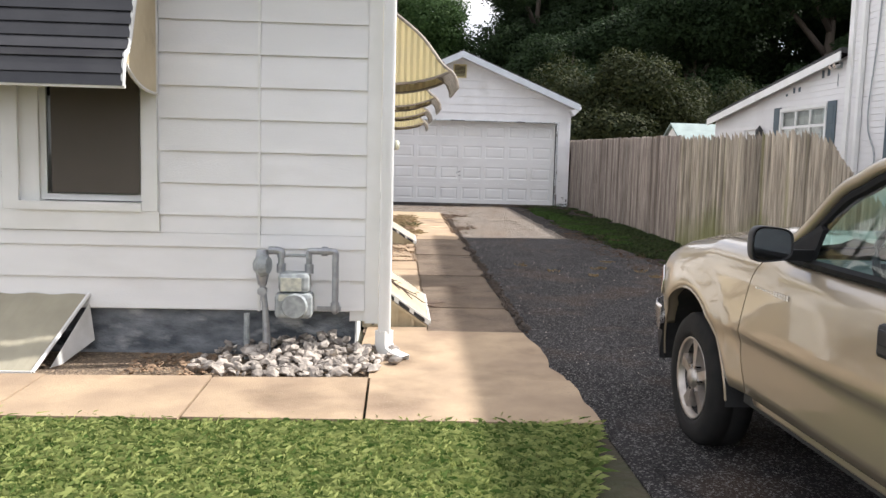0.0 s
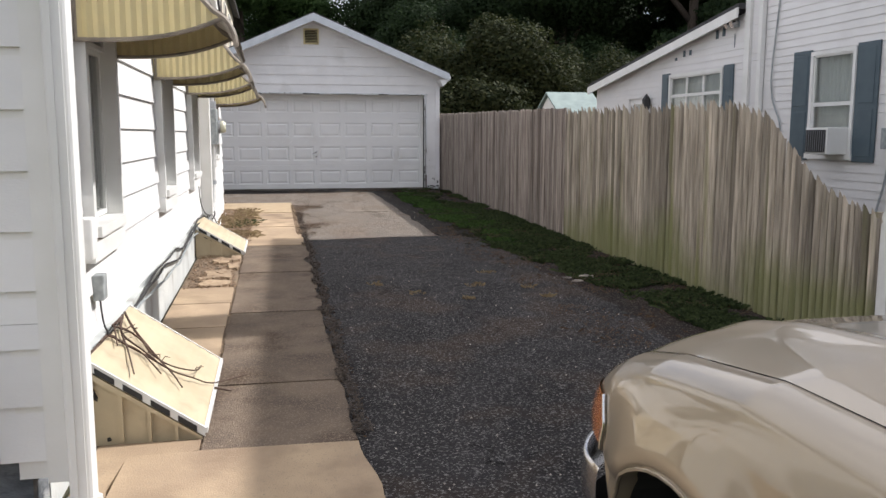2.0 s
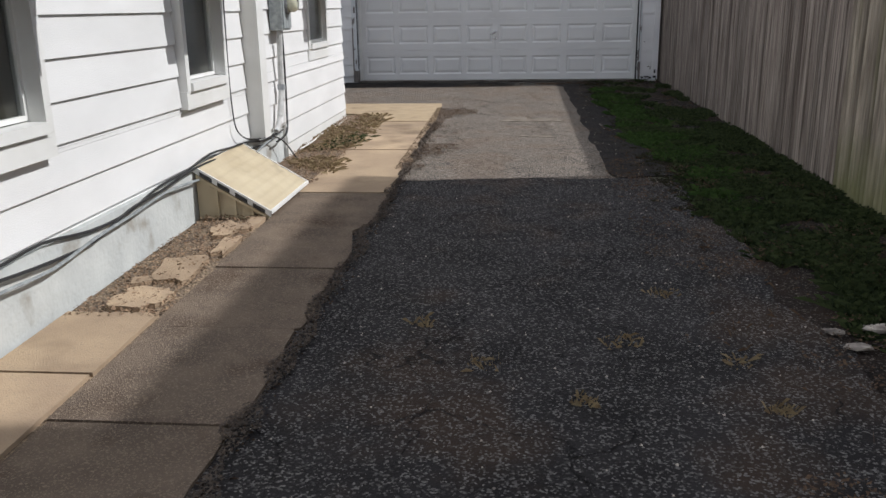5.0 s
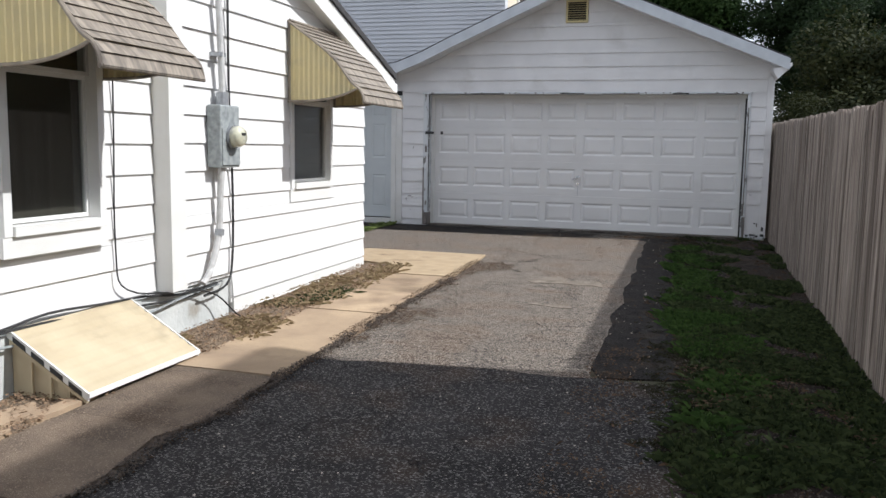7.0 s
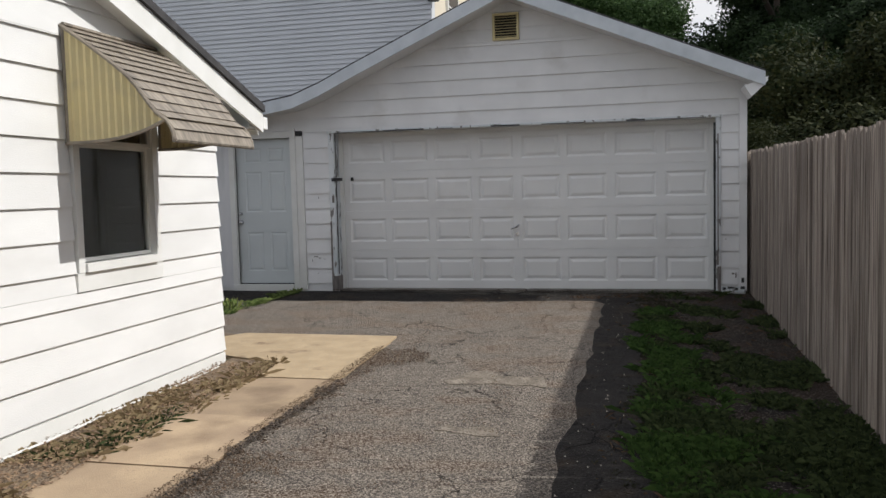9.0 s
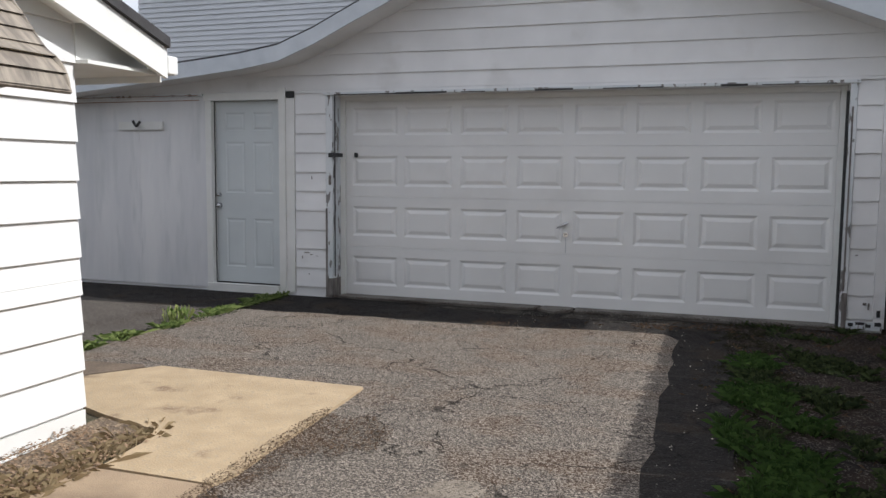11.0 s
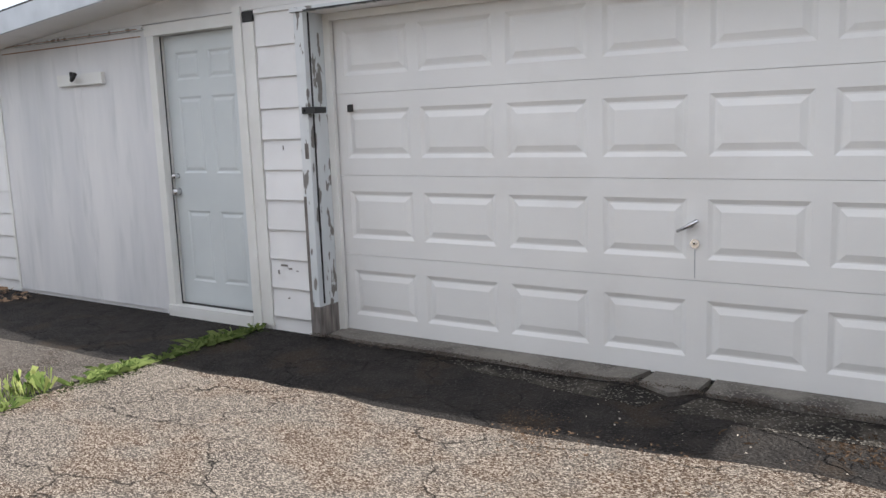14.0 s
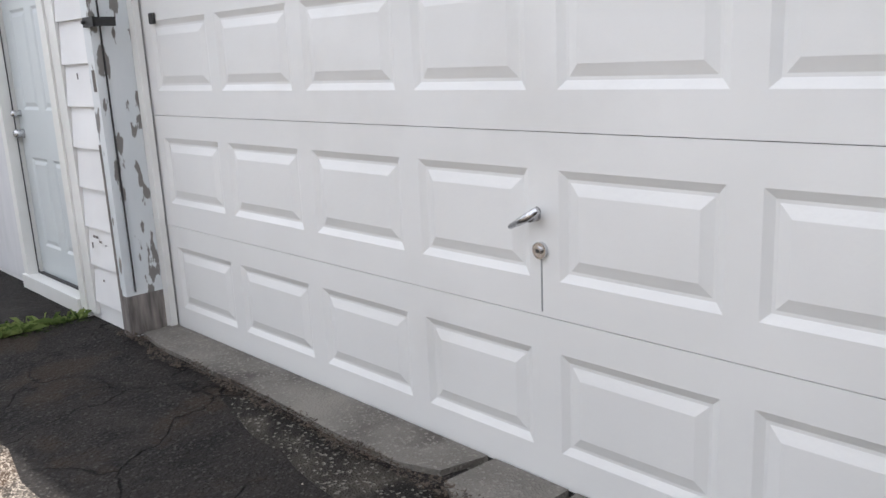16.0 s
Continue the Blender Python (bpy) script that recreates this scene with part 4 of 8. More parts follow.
bm = boxes((-0.968, -0.85, GF - 0.046, GF - 0.033, 1.893, 1.937), (-0.87, -0.85, GF - 0.046, GF + 0.06, 1.895, 1.935))
hasp = thing("hasp", "black iron hasp bolted on the peeling door casing", "hasp", (-0.95, GF, 1.9))
part("plate", bm, M_BLACK, hasp)
part("staple", tube(bmesh.new(), [(-0.945, GF - 0.046, 1.915), (-0.945, GF - 0.06, 1.915)], 0.008), M_BLACK, hasp)


def man_door():
    m0, m1, n0, n1 = MDO
    x0, x1, z0, z1 = m0 + 0.08, m1 - 0.055, n0 + 0.04, n1 - 0.075
    d = thing("side_door", "closed pale blue six-panel steel door", "door", ((x0 + x1) / 2, GF + 0.08, z0))
    w, h = x1 - x0, z1 - z0
    X = [x0, x0 + 0.14 * w, x0 + 0.44 * w, x0 + 0.56 * w, x0 + 0.86 * w, x1]
    Z = [z0, z0 + 0.09 * h, z0 + 0.36 * h, z0 + 0.50 * h, z0 + 0.78 * h, z0 + 0.84 * h, z0 + 0.94 * h, z1]
    bm = bmesh.new()
    panel_face(bm, X, Z, GF + 0.06, {(i, j) for i in (1, 3) for j in (1, 3, 5)}, 0.007, 0.034)
    r = bmesh.ops.extrude_edge_only(bm, edges=[e for e in bm.edges if e.is_boundary])
    for v in r["geom"]:
        if isinstance(v, bmesh.types.BMVert):
            v.co.y = GF + 0.10
    part("leaf", bm, M_MDOOR, d)
    for z, r in ((1.47, 0.022), (1.35, 0.03)):
        bm = tube(bmesh.new(), [(x0 + 0.04, GF + 0.06, z), (x0 + 0.04, GF + 0.045, z), (x0 + 0.04, GF + 0.02, z), (x0 + 0.04, GF + 0.005, z)], [r, r * 0.7, r, r * 0.6], 14)
        part("deadbolt" if r < 0.025 else "knob", bm, M_CHROME, d, "worn brass and chrome lock", smooth=True)
    part("sweep", boxes((x0, x1, GF + 0.05, GF + 0.1, z0 - 0.018, z0 - 0.001)), M_BLACK, d)


man_door()
ply = thing("plywood_wall_panel", "stained white plywood sheet fixed over the lean-to wall", "wall panel", (-3.5, GF, 0.4), kind="structure")
part("panel", boxes((-4.60, -3.40, GF - 0.016, GF - 0.002, 0.42, 2.56)), M_PLY, ply)
part("panel", boxes((-3.397, -2.505, GF - 0.016, GF - 0.002, 0.42, 2.56)), M_PLY, ply)
part("batten", boxes((-4.64, -4.602, GF - 0.026, GF - 0.002, 0.42, 2.58)), M_TRIM, ply)
part("ledge", boxes((-5.6, -2.53, GF - 0.045, GF - 0.017, 2.563, 2.585)), M_PEEL, ply)
hb = thing("hook_board", "small white board with a black iron hook on the plywood", "hook", (-3.36, GF - 0.02, 2.25))
part("board", boxes((-3.66, -3.06, GF - 0.050, GF - 0.017, 2.20, 2.29)), M_TRIM, hb)
part("hook", tube(bmesh.new(), smooth_line([(-3.46, GF - 0.046, 2.30), (-3.42, GF - 0.07, 2.26), (-3.36, GF - 0.11, 2.24), (-3.32, GF - 0.10, 2.29)]), 0.016), M_BLACK, hb, smooth=True)


def gable_vent():
    v = thing("gable_vent", "cream louvred gable vent near the garage peak", "vent", (1.46, GF, 3.8))
    x0, x1, z0, z1 = 1.29, 1.63, 3.63, 3.97
    bm = boxes((x0, x0 + 0.03, GF - 0.045, GF - 0.001, z0, z1), (x1 - 0.03, x1, GF - 0.045, GF - 0.001, z0, z1), (x0 + 0.031, x1 - 0.031, GF - 0.045, GF - 0.001, z1 - 0.03, z1), (x0 + 0.031, x1 - 0.031, GF - 0.045, GF - 0.001, z0, z0 + 0.03))
    part("frame", bm, M_AWN_Y, v)
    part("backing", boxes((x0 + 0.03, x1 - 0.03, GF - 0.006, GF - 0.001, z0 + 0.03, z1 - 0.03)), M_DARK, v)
    for i in range(8):
        z = z0 + 0.04 + i * 0.034
        part("slat", prism(bmesh.new(), [(GF - 0.04, z), (GF - 0.036, z), (GF - 0.016, z + 0.014), (GF - 0.020, z + 0.014)], x0 + 0.031, x1 - 0.031), M_AWN_Y, v)


gable_vent()

# ---- neighbour's house ----
NX = 7.7


def shutter(parent, y0, y1, z0, z1):
    bm = boxes((NX - 0.035, NX - 0.014, y0, y1, z0, z1))
    zm = z0 + (z1 - z0) * 0.47
    for a, b in ((z0 + 0.07, zm - 0.04), (zm + 0.04, z1 - 0.07)):
        box(bm, NX - 0.042, NX - 0.034, y0 + 0.06, y1 - 0.06, a, b, 0.004)
    part("shutter", bm, M_SHUT, parent, "slate blue panelled shutter")


def nb_window(y0, y1, z0, z1, cols=1, rows=2, curtain=True):
    w = thing("window_neighbour", "white double-hung window with sheer curtains and slate shutters", "window", (NX, (y0 + y1) / 2, z0), kind="structure")
    t = 0.055
    bm = boxes((NX - 0.05, NX - 0.012, y0, y0 + t, z0, z1), (NX - 0.05, NX - 0.012, y1 - t, y1, z0, z1), (NX - 0.05, NX - 0.012, y0 + t, y1 - t, z1 - t, z1), (NX - 0.06, NX - 0.012, y0 - 0.02, y1 + 0.02, z0 - 0.02, z0 + t))
    part("window_frame", bm, M_TRIM, w)
    cw = (y1 - y0 - 2 * t) / cols
    for i in range(cols):
        a, b = y0 + t + i * cw, y0 + t + (i + 1) * cw
        rh = (z1 - z0 - 2 * t) / rows
        for j in range(rows):
            c, d = z0 + t + j * rh, z0 + t + (j + 1) * rh
            q = 0.025
            part("sash", boxes((NX - 0.03, NX + 0.01, a + 0.002, a + q, c, d), (NX - 0.03, NX + 0.01, b - q, b - 0.002, c, d), (NX - 0.03, NX + 0.01, a + q, b - q, c, c + q), (NX - 0.03, NX + 0.01, a + q, b - q, d - q, d)), M_TRIM, w)
            part("pane", boxes((NX - 0.008, NX - 0.004, a + q, b - q, c + q, d - q)), M_GLASS, w)
    if curtain:
        bm = grid(bmesh.new(), lambda u, v: (NX + 0.05 + 0.014 * math.sin(u * 60), y0 + t + u * (y1 - y0 - 2 * t), z0 + v * (z1 - z0)), 60, 1)
        part("curtain", bm, M_CURT, w, "pale sheer curtain", smooth=True)
    return w


n_lines = [round(0.55 + 0.105 * i, 4) for i in range(0, 62)]
NW1, NW2 = (11.95, 12.84, 1.35, 2.74), (15.1, 16.95, 1.95, 2.72)
nb_wall = wall_core("wall_neighbour_main", "x", NX, -1, 0.2, -7.0, 14.5, 0.5, 6.95, [NW1], M_VINYL, label="tall white vinyl-sided side wall of the neighbouring house")
wall_core("wall_neighbour_foundation", "x", NX + 0.02, -1, 0.2, -7.0, 14.48, -0.1, 0.5, [], M_BRICK)


def n_top(y):
    return 3.51 - (y - 14.5) * (3.51 - 2.66) / 6.0


nb_wing = wall_core("wall_neighbour_wing", "x", NX, -1, 0.2, 14.502, 20.5, 0.1, [(14.502, n_top(14.5)), (20.5, n_top(20.5))], [NW2, (18.1, 18.75, 0.5, 2.35)], M_VINYL, label="white vinyl side of the low rear wing with missing siding pieces")
part("wall_neighbour_rear", boxes((NX + 0.21, 15.5, 14.3, 14.5, 0.1, 6.95), (NX + 0.21, 15.5, 20.3, 20.5, 0.1, 2.6)), M_VINYL, kind="structure")
part("wall_neighbour_far", boxes((15.5, 15.7, -7, 14.5, 0.1, 6.95), (15.5, 15.7, 14.51, 20.5, 0.1, 2.6), (NX + 0.21, 15.5, -7, -6.8, 0.1, 6.95)), M_VINYL, kind="structure")
part("ceiling_neighbour", boxes((NX + 0.21, 15.4, -6.7, 14.2, 2.95, 3.0)), M_DARK, kind="structure")
part("floor_neighbour", boxes((NX + 0.21, 15.4, -6.7, 20.2, 0.5, 0.55)), M_DARK, kind="structure")
n_roof = thing("roof_neighbour", "dark shingled roofs of the neighbouring house", "roof", kind="structure")
part("roof_slope", prism(bmesh.new(), [(7.66, 6.93), (11.6, 8.6), (15.8, 6.9), (15.8, 7.0), (11.6, 8.72), (7.66, 7.03)], -7.3, 14.65, "y"), M_ROOF, n_roof)
part("gable_wall", prism(bmesh.new(), [(7.75, 6.94), (15.65, 6.9), (11.6, 8.55)], 14.32, 14.48, "y"), M_VINYL, n_roof)
part("chimney", boxes((8.2, 8.8, 9.72, 10.4, 7.0, 8.65)), M_BRICK, n_roof, "red brick chimney")
part("wing_roof", prism(bmesh.new(), [(14.51, n_top(14.5) + 0.03), (20.62, n_top(20.62) + 0.03), (20.62, n_top(20.62) + 0.12), (14.51, n_top(14.5) + 0.12)], NX - 0.16, 15.7), M_ROOF, n_roof)
part("rake_board", prism(bmesh.new(), [(14.51, n_top(14.5) - 0.1), (20.62, n_top(20.62) - 0.1), (20.62, n_top(20.62) + 0.05), (14.51, n_top(14.5) + 0.05)], NX - 0.19, NX - 0.162), M_TRIM, n_roof)
nb_window(*NW1)
nb_window(*NW2, cols=3)
for w_, (a, b, c, d) in (("main", NW1), ("wing", NW2)):
    sh = thing("shutters", "pair of slate blue panelled shutters beside the window", "shutters", (NX, (a + b) / 2, c), group="neighbour shutters")
    k = 0.40 if w_ == "main" else 0.30
    shutter(sh, a - k, a - 0.01, c - 0.04, d + 0.03)
    shutter(sh, b + 0.01, b + k, c - 0.04, d + 0.03)
ac = thing("window_air_conditioner", "white window air conditioner with black grille under the sash", "air conditioner", (NX - 0.2, 12.39, 1.4))
part("body", boxes((NX - 0.33, NX - 0.02, 12.02, 12.46, 1.40, 1.74), bevel=0.012), M_TRIM, ac)
part("rear_grille", boxes((NX - 0.345, NX - 0.332, 12.05, 12.43, 1.43, 1.71)), M_BLACK, ac)
for i in range(9):
    part("fin", boxes((NX - 0.352, NX - 0.346, 12.06 + i * 0.043, 12.064 + i * 0.043, 1.44, 1.70)), M_METAL, ac)
for y_, z_, h_ in ((15.12, 3.21, 0.16), (15.32, 3.19, 0.14), (16.2, 3.01, 0.09), (16.42, 3.00, 0.11), (16.72, 2.96, 0.05), (14.82, 3.0, 0.22)):
    part("missing_siding", boxes((NX - 0.016, NX - 0.0135, y_, y_ + (0.09 if h_ < 0.2 else 0.02), z_, z_ + h_)), M_SHUT, nb_wing, "gap of missing siding")
part("corner_post", boxes((NX - 0.05, NX - 0.001, 14.36, 14.50, 0.5, 6.9)), M_TRIM, nb_wall)
sp = thing("service_conduit", "grey electric box and conduit on the neighbour's siding", "electric box", (NX, 11.25, 1.7))
part("box", boxes((NX - 0.12, NX - 0.018, 11.15, 11.34, 1.48, 1.73), bevel=0.01), M_GREY, sp)
part("conduit", tube(bmesh.new(), smooth_line([(NX - 0.05, 11.25, 1.48), (NX - 0.05, 11.3, 1.1), (NX - 0.05, 11.42, 0.7), (NX - 0.05, 11.4, 0.5)]), 0.014), M_GREY, sp)
part("conduit", tube(bmesh.new(), [(NX - 0.05, 11.22, 1.73), (NX - 0.05, 11.2, 6.6)], 0.02), M_WIRE, sp)
ds = thing("neighbour_downspout", "white downspout at the corner of the neighbour's house", "downspout", (NX, 14.2, 0.5))
part("pipe", boxes((NX - 0.09, NX - 0.018, 13.98, 14.07, 1.2, 6.85), bevel=0.008), M_TRIM, ds)
part("wire", tube(bmesh.new(), smooth_line([(NX - 0.03, 13.6, 6.8), (NX - 0.03, 13.62, 4), (NX - 0.04, 13.75, 2.4), (NX - 0.03, 13.5, 1.8), (NX - 0.03, 13.5, 1.35)]), 0.012), M_GREY, ds)
fl = thing("flood_lamp", "small twin flood lamp at the wing corner", "flood lamp", (NX - 0.1, 14.75, 3.4))
part("base", boxes((NX - 0.05, NX - 0.018, 14.7, 14.82, 3.3, 3.4)), M_GREY, fl)
for y in (14.7, 14.86):
    part("lamp_head", tube(bmesh.new(), [(NX - 0.05, y, 3.36), (NX - 0.1, y, 3.36), (NX - 0.17, y, 3.33)], [0.02, 0.035, 0.05], 12), M_CHROME, fl)
wl_ = thing("wall_lantern", "black wall lantern by the wing door", "lantern", (NX - 0.1, 17.75, 2.2))
part("cage", tube(bmesh.new(), [(NX - 0.1, 17.75, 2.1), (NX - 0.1, 17.75, 2.2), (NX - 0.1, 17.75, 2.32), (NX - 0.1, 17.75, 2.42)], [0.04, 0.08, 0.08, 0.01], 6), M_BLACK, wl_)
part("arm", boxes((NX - 0.1, NX - 0.018, 17.74, 17.76, 2.3, 2.32)), M_BLACK, wl_)
nd = thing("door_neighbour", "white rear-wing door with a dark upper pane", "door", (NX, 18.4, 0.5), kind="structure")
part("leaf", boxes((NX + 0.03, NX + 0.07, 18.1, 18.75, 0.5, 1.7), (NX + 0.03, NX + 0.07, 18.1, 18.2, 1.7, 2.35), (NX + 0.03, NX + 0.07, 18.65, 18.75, 1.7, 2.35), (NX + 0.03, NX + 0.07, 18.2, 18.65, 2.25, 2.35)), M_TRIM, nd)
part("pane", boxes((NX + 0.045, NX + 0.05, 18.2, 18.65, 1.7, 2.25)), M_GLASS, nd)
shed = thing("garden_shed", "small white shed with a pale green-grey roof behind the fence", "shed", (10.75, 30.5, 0.4))
part("wall", boxes((10.0, 11.5, 29.5, 31.9, 0.4, 2.3)), M_VINYL, shed)
part("gable", prism(bmesh.new(), [(29.5, 2.3), (31.9, 2.3), (30.7, 3.0)], 10.0, 11.5), M_VINYL, shed)
part("roof", prism(bmesh.new(), [(29.3, 2.27), (30.7, 3.05), (32.1, 2.27), (32.1, 2.33), (30.7, 3.12), (29.3, 2.33)], 9.9, 11.6), M_SHED, shed, "pale green-grey roof")

# ---- tall house behind ----
BYY = 28.2


def back_house():
    h = thing("back_house", "tall grey-sided house with a torn gable and cream sunlit side", "house", (-7, 36, 0.5))
    k = (BYY - 9.8) / (34 - 9.8)
    ex = lambda x: 3.3 + (x - 3.3) * k
    ez = lambda z: 1.74 + (z - 1.74) * k
    xl, xr, xa = ex(-12.2), ex(-2.52), ex(-7.2)
    zl, za = ez(8.9), ez(10.75)
    part("wall", prism(bmesh.new(), [(xl, 0.4), (xr, 0.4), (xr, zl), (xa, za), (xl, zl)], BYY + 0.02, BYY + 0.3, "y"), M_VINYLG, h)
    part("side_wall", boxes((xr - 0.25, xr, BYY + 0.31, BYY + 16, 0.4, zl)), M_CREAM, h, "cream stucco side in the sun")
    part("side_wall", boxes((xl, xl + 0.25, BYY + 0.31, BYY + 16, 0.4, zl)), M_VINYLG, h)
    part("rear_wall", boxes((xl + 0.26, xr - 0.26, BYY + 15.7, BYY + 16, 0.4, zl)), M_VINYLG, h)
    n = int((zl - 1.4) / 0.2)
    bm = bmesh.new()
    for i in range(96):
        z = 1.0 + i * 0.1
        if z + 0.2 < za - 0.4:
            f = max(0.0, (z + 0.2 - zl) / (za - zl))
            a, b = xl + (xa - xl) * f, xr + (xa - xr) * f
            vs = [bm.verts.new(p) for p in ((a, BYY - 0.012, z), (b, BYY - 0.012, z), (b, BYY + 0.012, z + 0.1), (a, BYY + 0.012, z + 0.1), (a, BYY + 0.018, z), (b, BYY + 0.018, z))]
            bm.faces.new(vs[:4])
            bm.faces.new((vs[0], vs[4], vs[5], vs[1]))
    part("lap_siding", bm, M_VINYLG, h, kind="stuff")
    for (u, w, z, q) in ((-6.43, 0.18, 7.95, 0.16), (-5.97, 0.4, 7.98, 0.26), (-5.17, 0.3, 8.0, 0.34), (-4.85, 0.34, 7.96, 0.38), (-4.28, 0.3, 7.86, 0.16), (-3.95, 0.35, 7.72, 0.16), (-3.6, 0.3, 7.58, 0.16), (-3.25, 0.5, 7.2, 0.17), (-2.4, 0.42, 7.17, 0.16)):
        part("bare_patch", boxes((u, u + w, BYY - 0.021, BYY - 0.017, z, z + q)), M_WRAP, h, "torn siding showing blue printed wrap")
    for s, xe in ((-1, xl - 0.25), (1, xr + 0.3)):
        ze = zl - 0.25 * (za - zl) / (xr - xa)
        part("roof", prism(bmesh.new(), [(xa, za), (xe, ze), (xe, ze + 0.12), (xa, za + 0.12)], BYY - 0.3, BYY + 16.2, "y"), M_ROOF, h)
        part("rake", prism(bmesh.new(), [(xa, za - 0.22), (xe, ze - 0.22), (xe, ze + 0.05), (xa, za + 0.05)], BYY - 0.34, BYY - 0.302, "y"), M_RAKE, h)
    part("vent_pipe", tube(bmesh.new(), [(ex(-3.1), BYY + 1.0, zl), (ex(-3.1), BYY + 1.0, zl + 1.0)], 0.07), M_BLACK, h)
    for i in range(4):
        y = BYY + 1.3 + i * 3.2
        w = new("window")
        w.parent = h
        w.matrix_parent_inverse = h.matrix_basis.inverted()
        part("frame", boxes((xr - 0.0, xr + 0.06, y, y + 1.1, zl - 2.1, zl - 0.6)), M_TRIM, w)
        part("pane", boxes((xr + 0.062, xr + 0.07, y + 0.1, y + 1.0, zl - 2.0, zl - 1.38)), M_SCREEN, w)
        part("pane", boxes((xr + 0.062, xr + 0.07, y + 0.1, y + 1.0, zl - 1.32, zl - 0.7)), M_SCREEN, w)
    part("insulator", boxes((xr - 0.05, xr + 0.15, BYY - 0.1, BYY + 0.1, ez(6.9), ez(7.2))), M_BLACK, h)
    return xr, ez


bx, bez = back_house()
cab = thing("overhead_cables", "sagging black service cables crossing to the tall house", "cable")
for i, dz in enumerate((0.0, 0.13, 0.33)):
    pts = [(-9 + (bx + 9.1) * t, 15 + (BYY - 0.1 - 15) * t, 7.2 + dz - 1.0 * math.sin(math.pi * t) + (bez(7.0) - 7.2) * t) for t in (k / 12 for k in range(13))]
    part("cable", tube(bmesh.new(), pts, 0.018, 5), M_WIRE, cab)

# ---- fence ----
FX, JOINT_Y = 4.44, 13.4


def picket_mesh(w, h):
    """A half-round picket with a blunt point."""
    pr = [(-w / 2, 0.014), (-w / 2, -0.008), (-w * 0.32, -0.022), (0, -0.031), (w * 0.32, -0.022), (w / 2, -0.008), (w / 2, 0.014)]
    tips = [0.075, 0.07, 0.03, 0.0, 0.03, 0.07, 0.075]
    verts = [(x, y, 0) for y, x in pr] + [(x, y, h - q) for (y, x), q in zip(pr, tips)]
    n = len(pr)
    faces = [(i, (i + 1) % n, (i + 1) % n + n, i + n) for i in range(n)] + [tuple(range(n))[::-1], tuple(range(n, 2 * n))]
    return verts, faces


def mesh_of(name, verts, faces, material):
    me = bpy.data.meshes.new(name)
    me.from_pydata(verts, [], faces)
    me.materials.append(material)
    return me


def stockade():
    f = thing("stockade_fence", "weathered grey-brown stockade fence of narrow pointed pickets with a swept-down end", "fence", (FX, 14, g(14)))
    rnd = random.Random(4)
    sizes = [(w, h) for w in (0.056, 0.066, 0.076) for h in (1.74, 1.77)]
    meshes = [mesh_of("picket", *picket_mesh(w, h), M_FENCE) for w, h in sizes]
    y = 7.42
    sweep = [(7.3, 0.74), (7.45, 0.72), (7.67, 0.68), (7.9, 0.61), (8.1, 0.51), (8.31, 0.37), (8.42, 0.29), (8.58, 0.15), (8.75, 0.07), (9.0, 0.02), (9.2, 0.0), (30, 0.0)]
    while y < JOINT_Y:
        w = rnd.choice((0.056, 0.066, 0.076))
        drop = next(q + (q2 - q) * (y - p) / (p2 - p) for (p, q), (p2, q2) in zip(sweep, sweep[1:]) if p <= y < p2)
        if drop > 0:
            ob = piece("picket", *picket_mesh(w, 1.75 - drop + rnd.uniform(-0.01, 0.01)), M_FENCE, f)
            ob.location = (FX + rnd.uniform(-0.003, 0.003), y + w / 2, g(y) - 0.02)
        else:
            ob = new("picket", meshes[sizes.index((w, rnd.choice((1.74, 1.77))))])
            ob.parent, ob.matrix_parent_inverse = f, f.matrix_basis.inverted()
            ob.location = (FX + rnd.uniform(-0.004, 0.004), y + w / 2, g(y) - 0.02 + rnd.uniform(-0.012, 0.012))
        ob.rotation_euler = (rnd.uniform(-0.008, 0.008), rnd.uniform(-0.006, 0.004), rnd.uniform(-0.12, 0.12))
        y += w + rnd.choice((0.004, 0.007, 0.010, 0.015, 0.024))
    for h in (0.3, 1.0, 1.5):
        y0 = 7.4 if h < 0.9 else (8.2 if h < 1.2 else 9.1)
        bm = prism(bmesh.new(), [(y0, g(y0) + h), (JOINT_Y, g(JOINT_Y) + h), (JOINT_Y, g(JOINT_Y) + h + 0.07), (y0, g(y0) + h + 0.07)], FX + 0.019, FX + 0.055)
        part("rail", bm, M_FENCE, f)
    for y in (9.5, 11.92):
        part("post", boxes((FX + 0.046, FX + 0.13, y, y + 0.09, g(y) - 0.1, g(y) + 1.62)), M_FENCE, f)
    part("post", boxes((FX + 0.046, FX + 0.13, 7.44, 7.53, g(y) - 0.1, g(y) + 0.9)), M_FENCE, f)
    return f



def board_mesh(w, h, rnd):
    """A flat sawn board with clipped top corners and slightly worn edges."""
    q = rnd.uniform(0.022, 0.032)
    c = rnd.uniform(0.028, 0.045)
    out = [(-w / 2, 0), (-w / 2, h * 0.5), (-w / 2 + rnd.uniform(0, 0.002), h - c), (-w / 2 + q, h), (w / 2 - q, h + rnd.uniform(-0.006, 0.004)), (w / 2, h - c), (w / 2 - rnd.uniform(0, 0.002), h * 0.5), (w / 2, 0)]
    n = len(out)
    verts = [(-0.020, a, b) for a, b in out] + [(0.0, a, b) for a, b in out]
    return verts, [tuple(range(n)), tuple(range(n, 2 * n))[::-1]] + [(i, i + n, (i + 1) % n + n, (i + 1) % n) for i in range(n)]


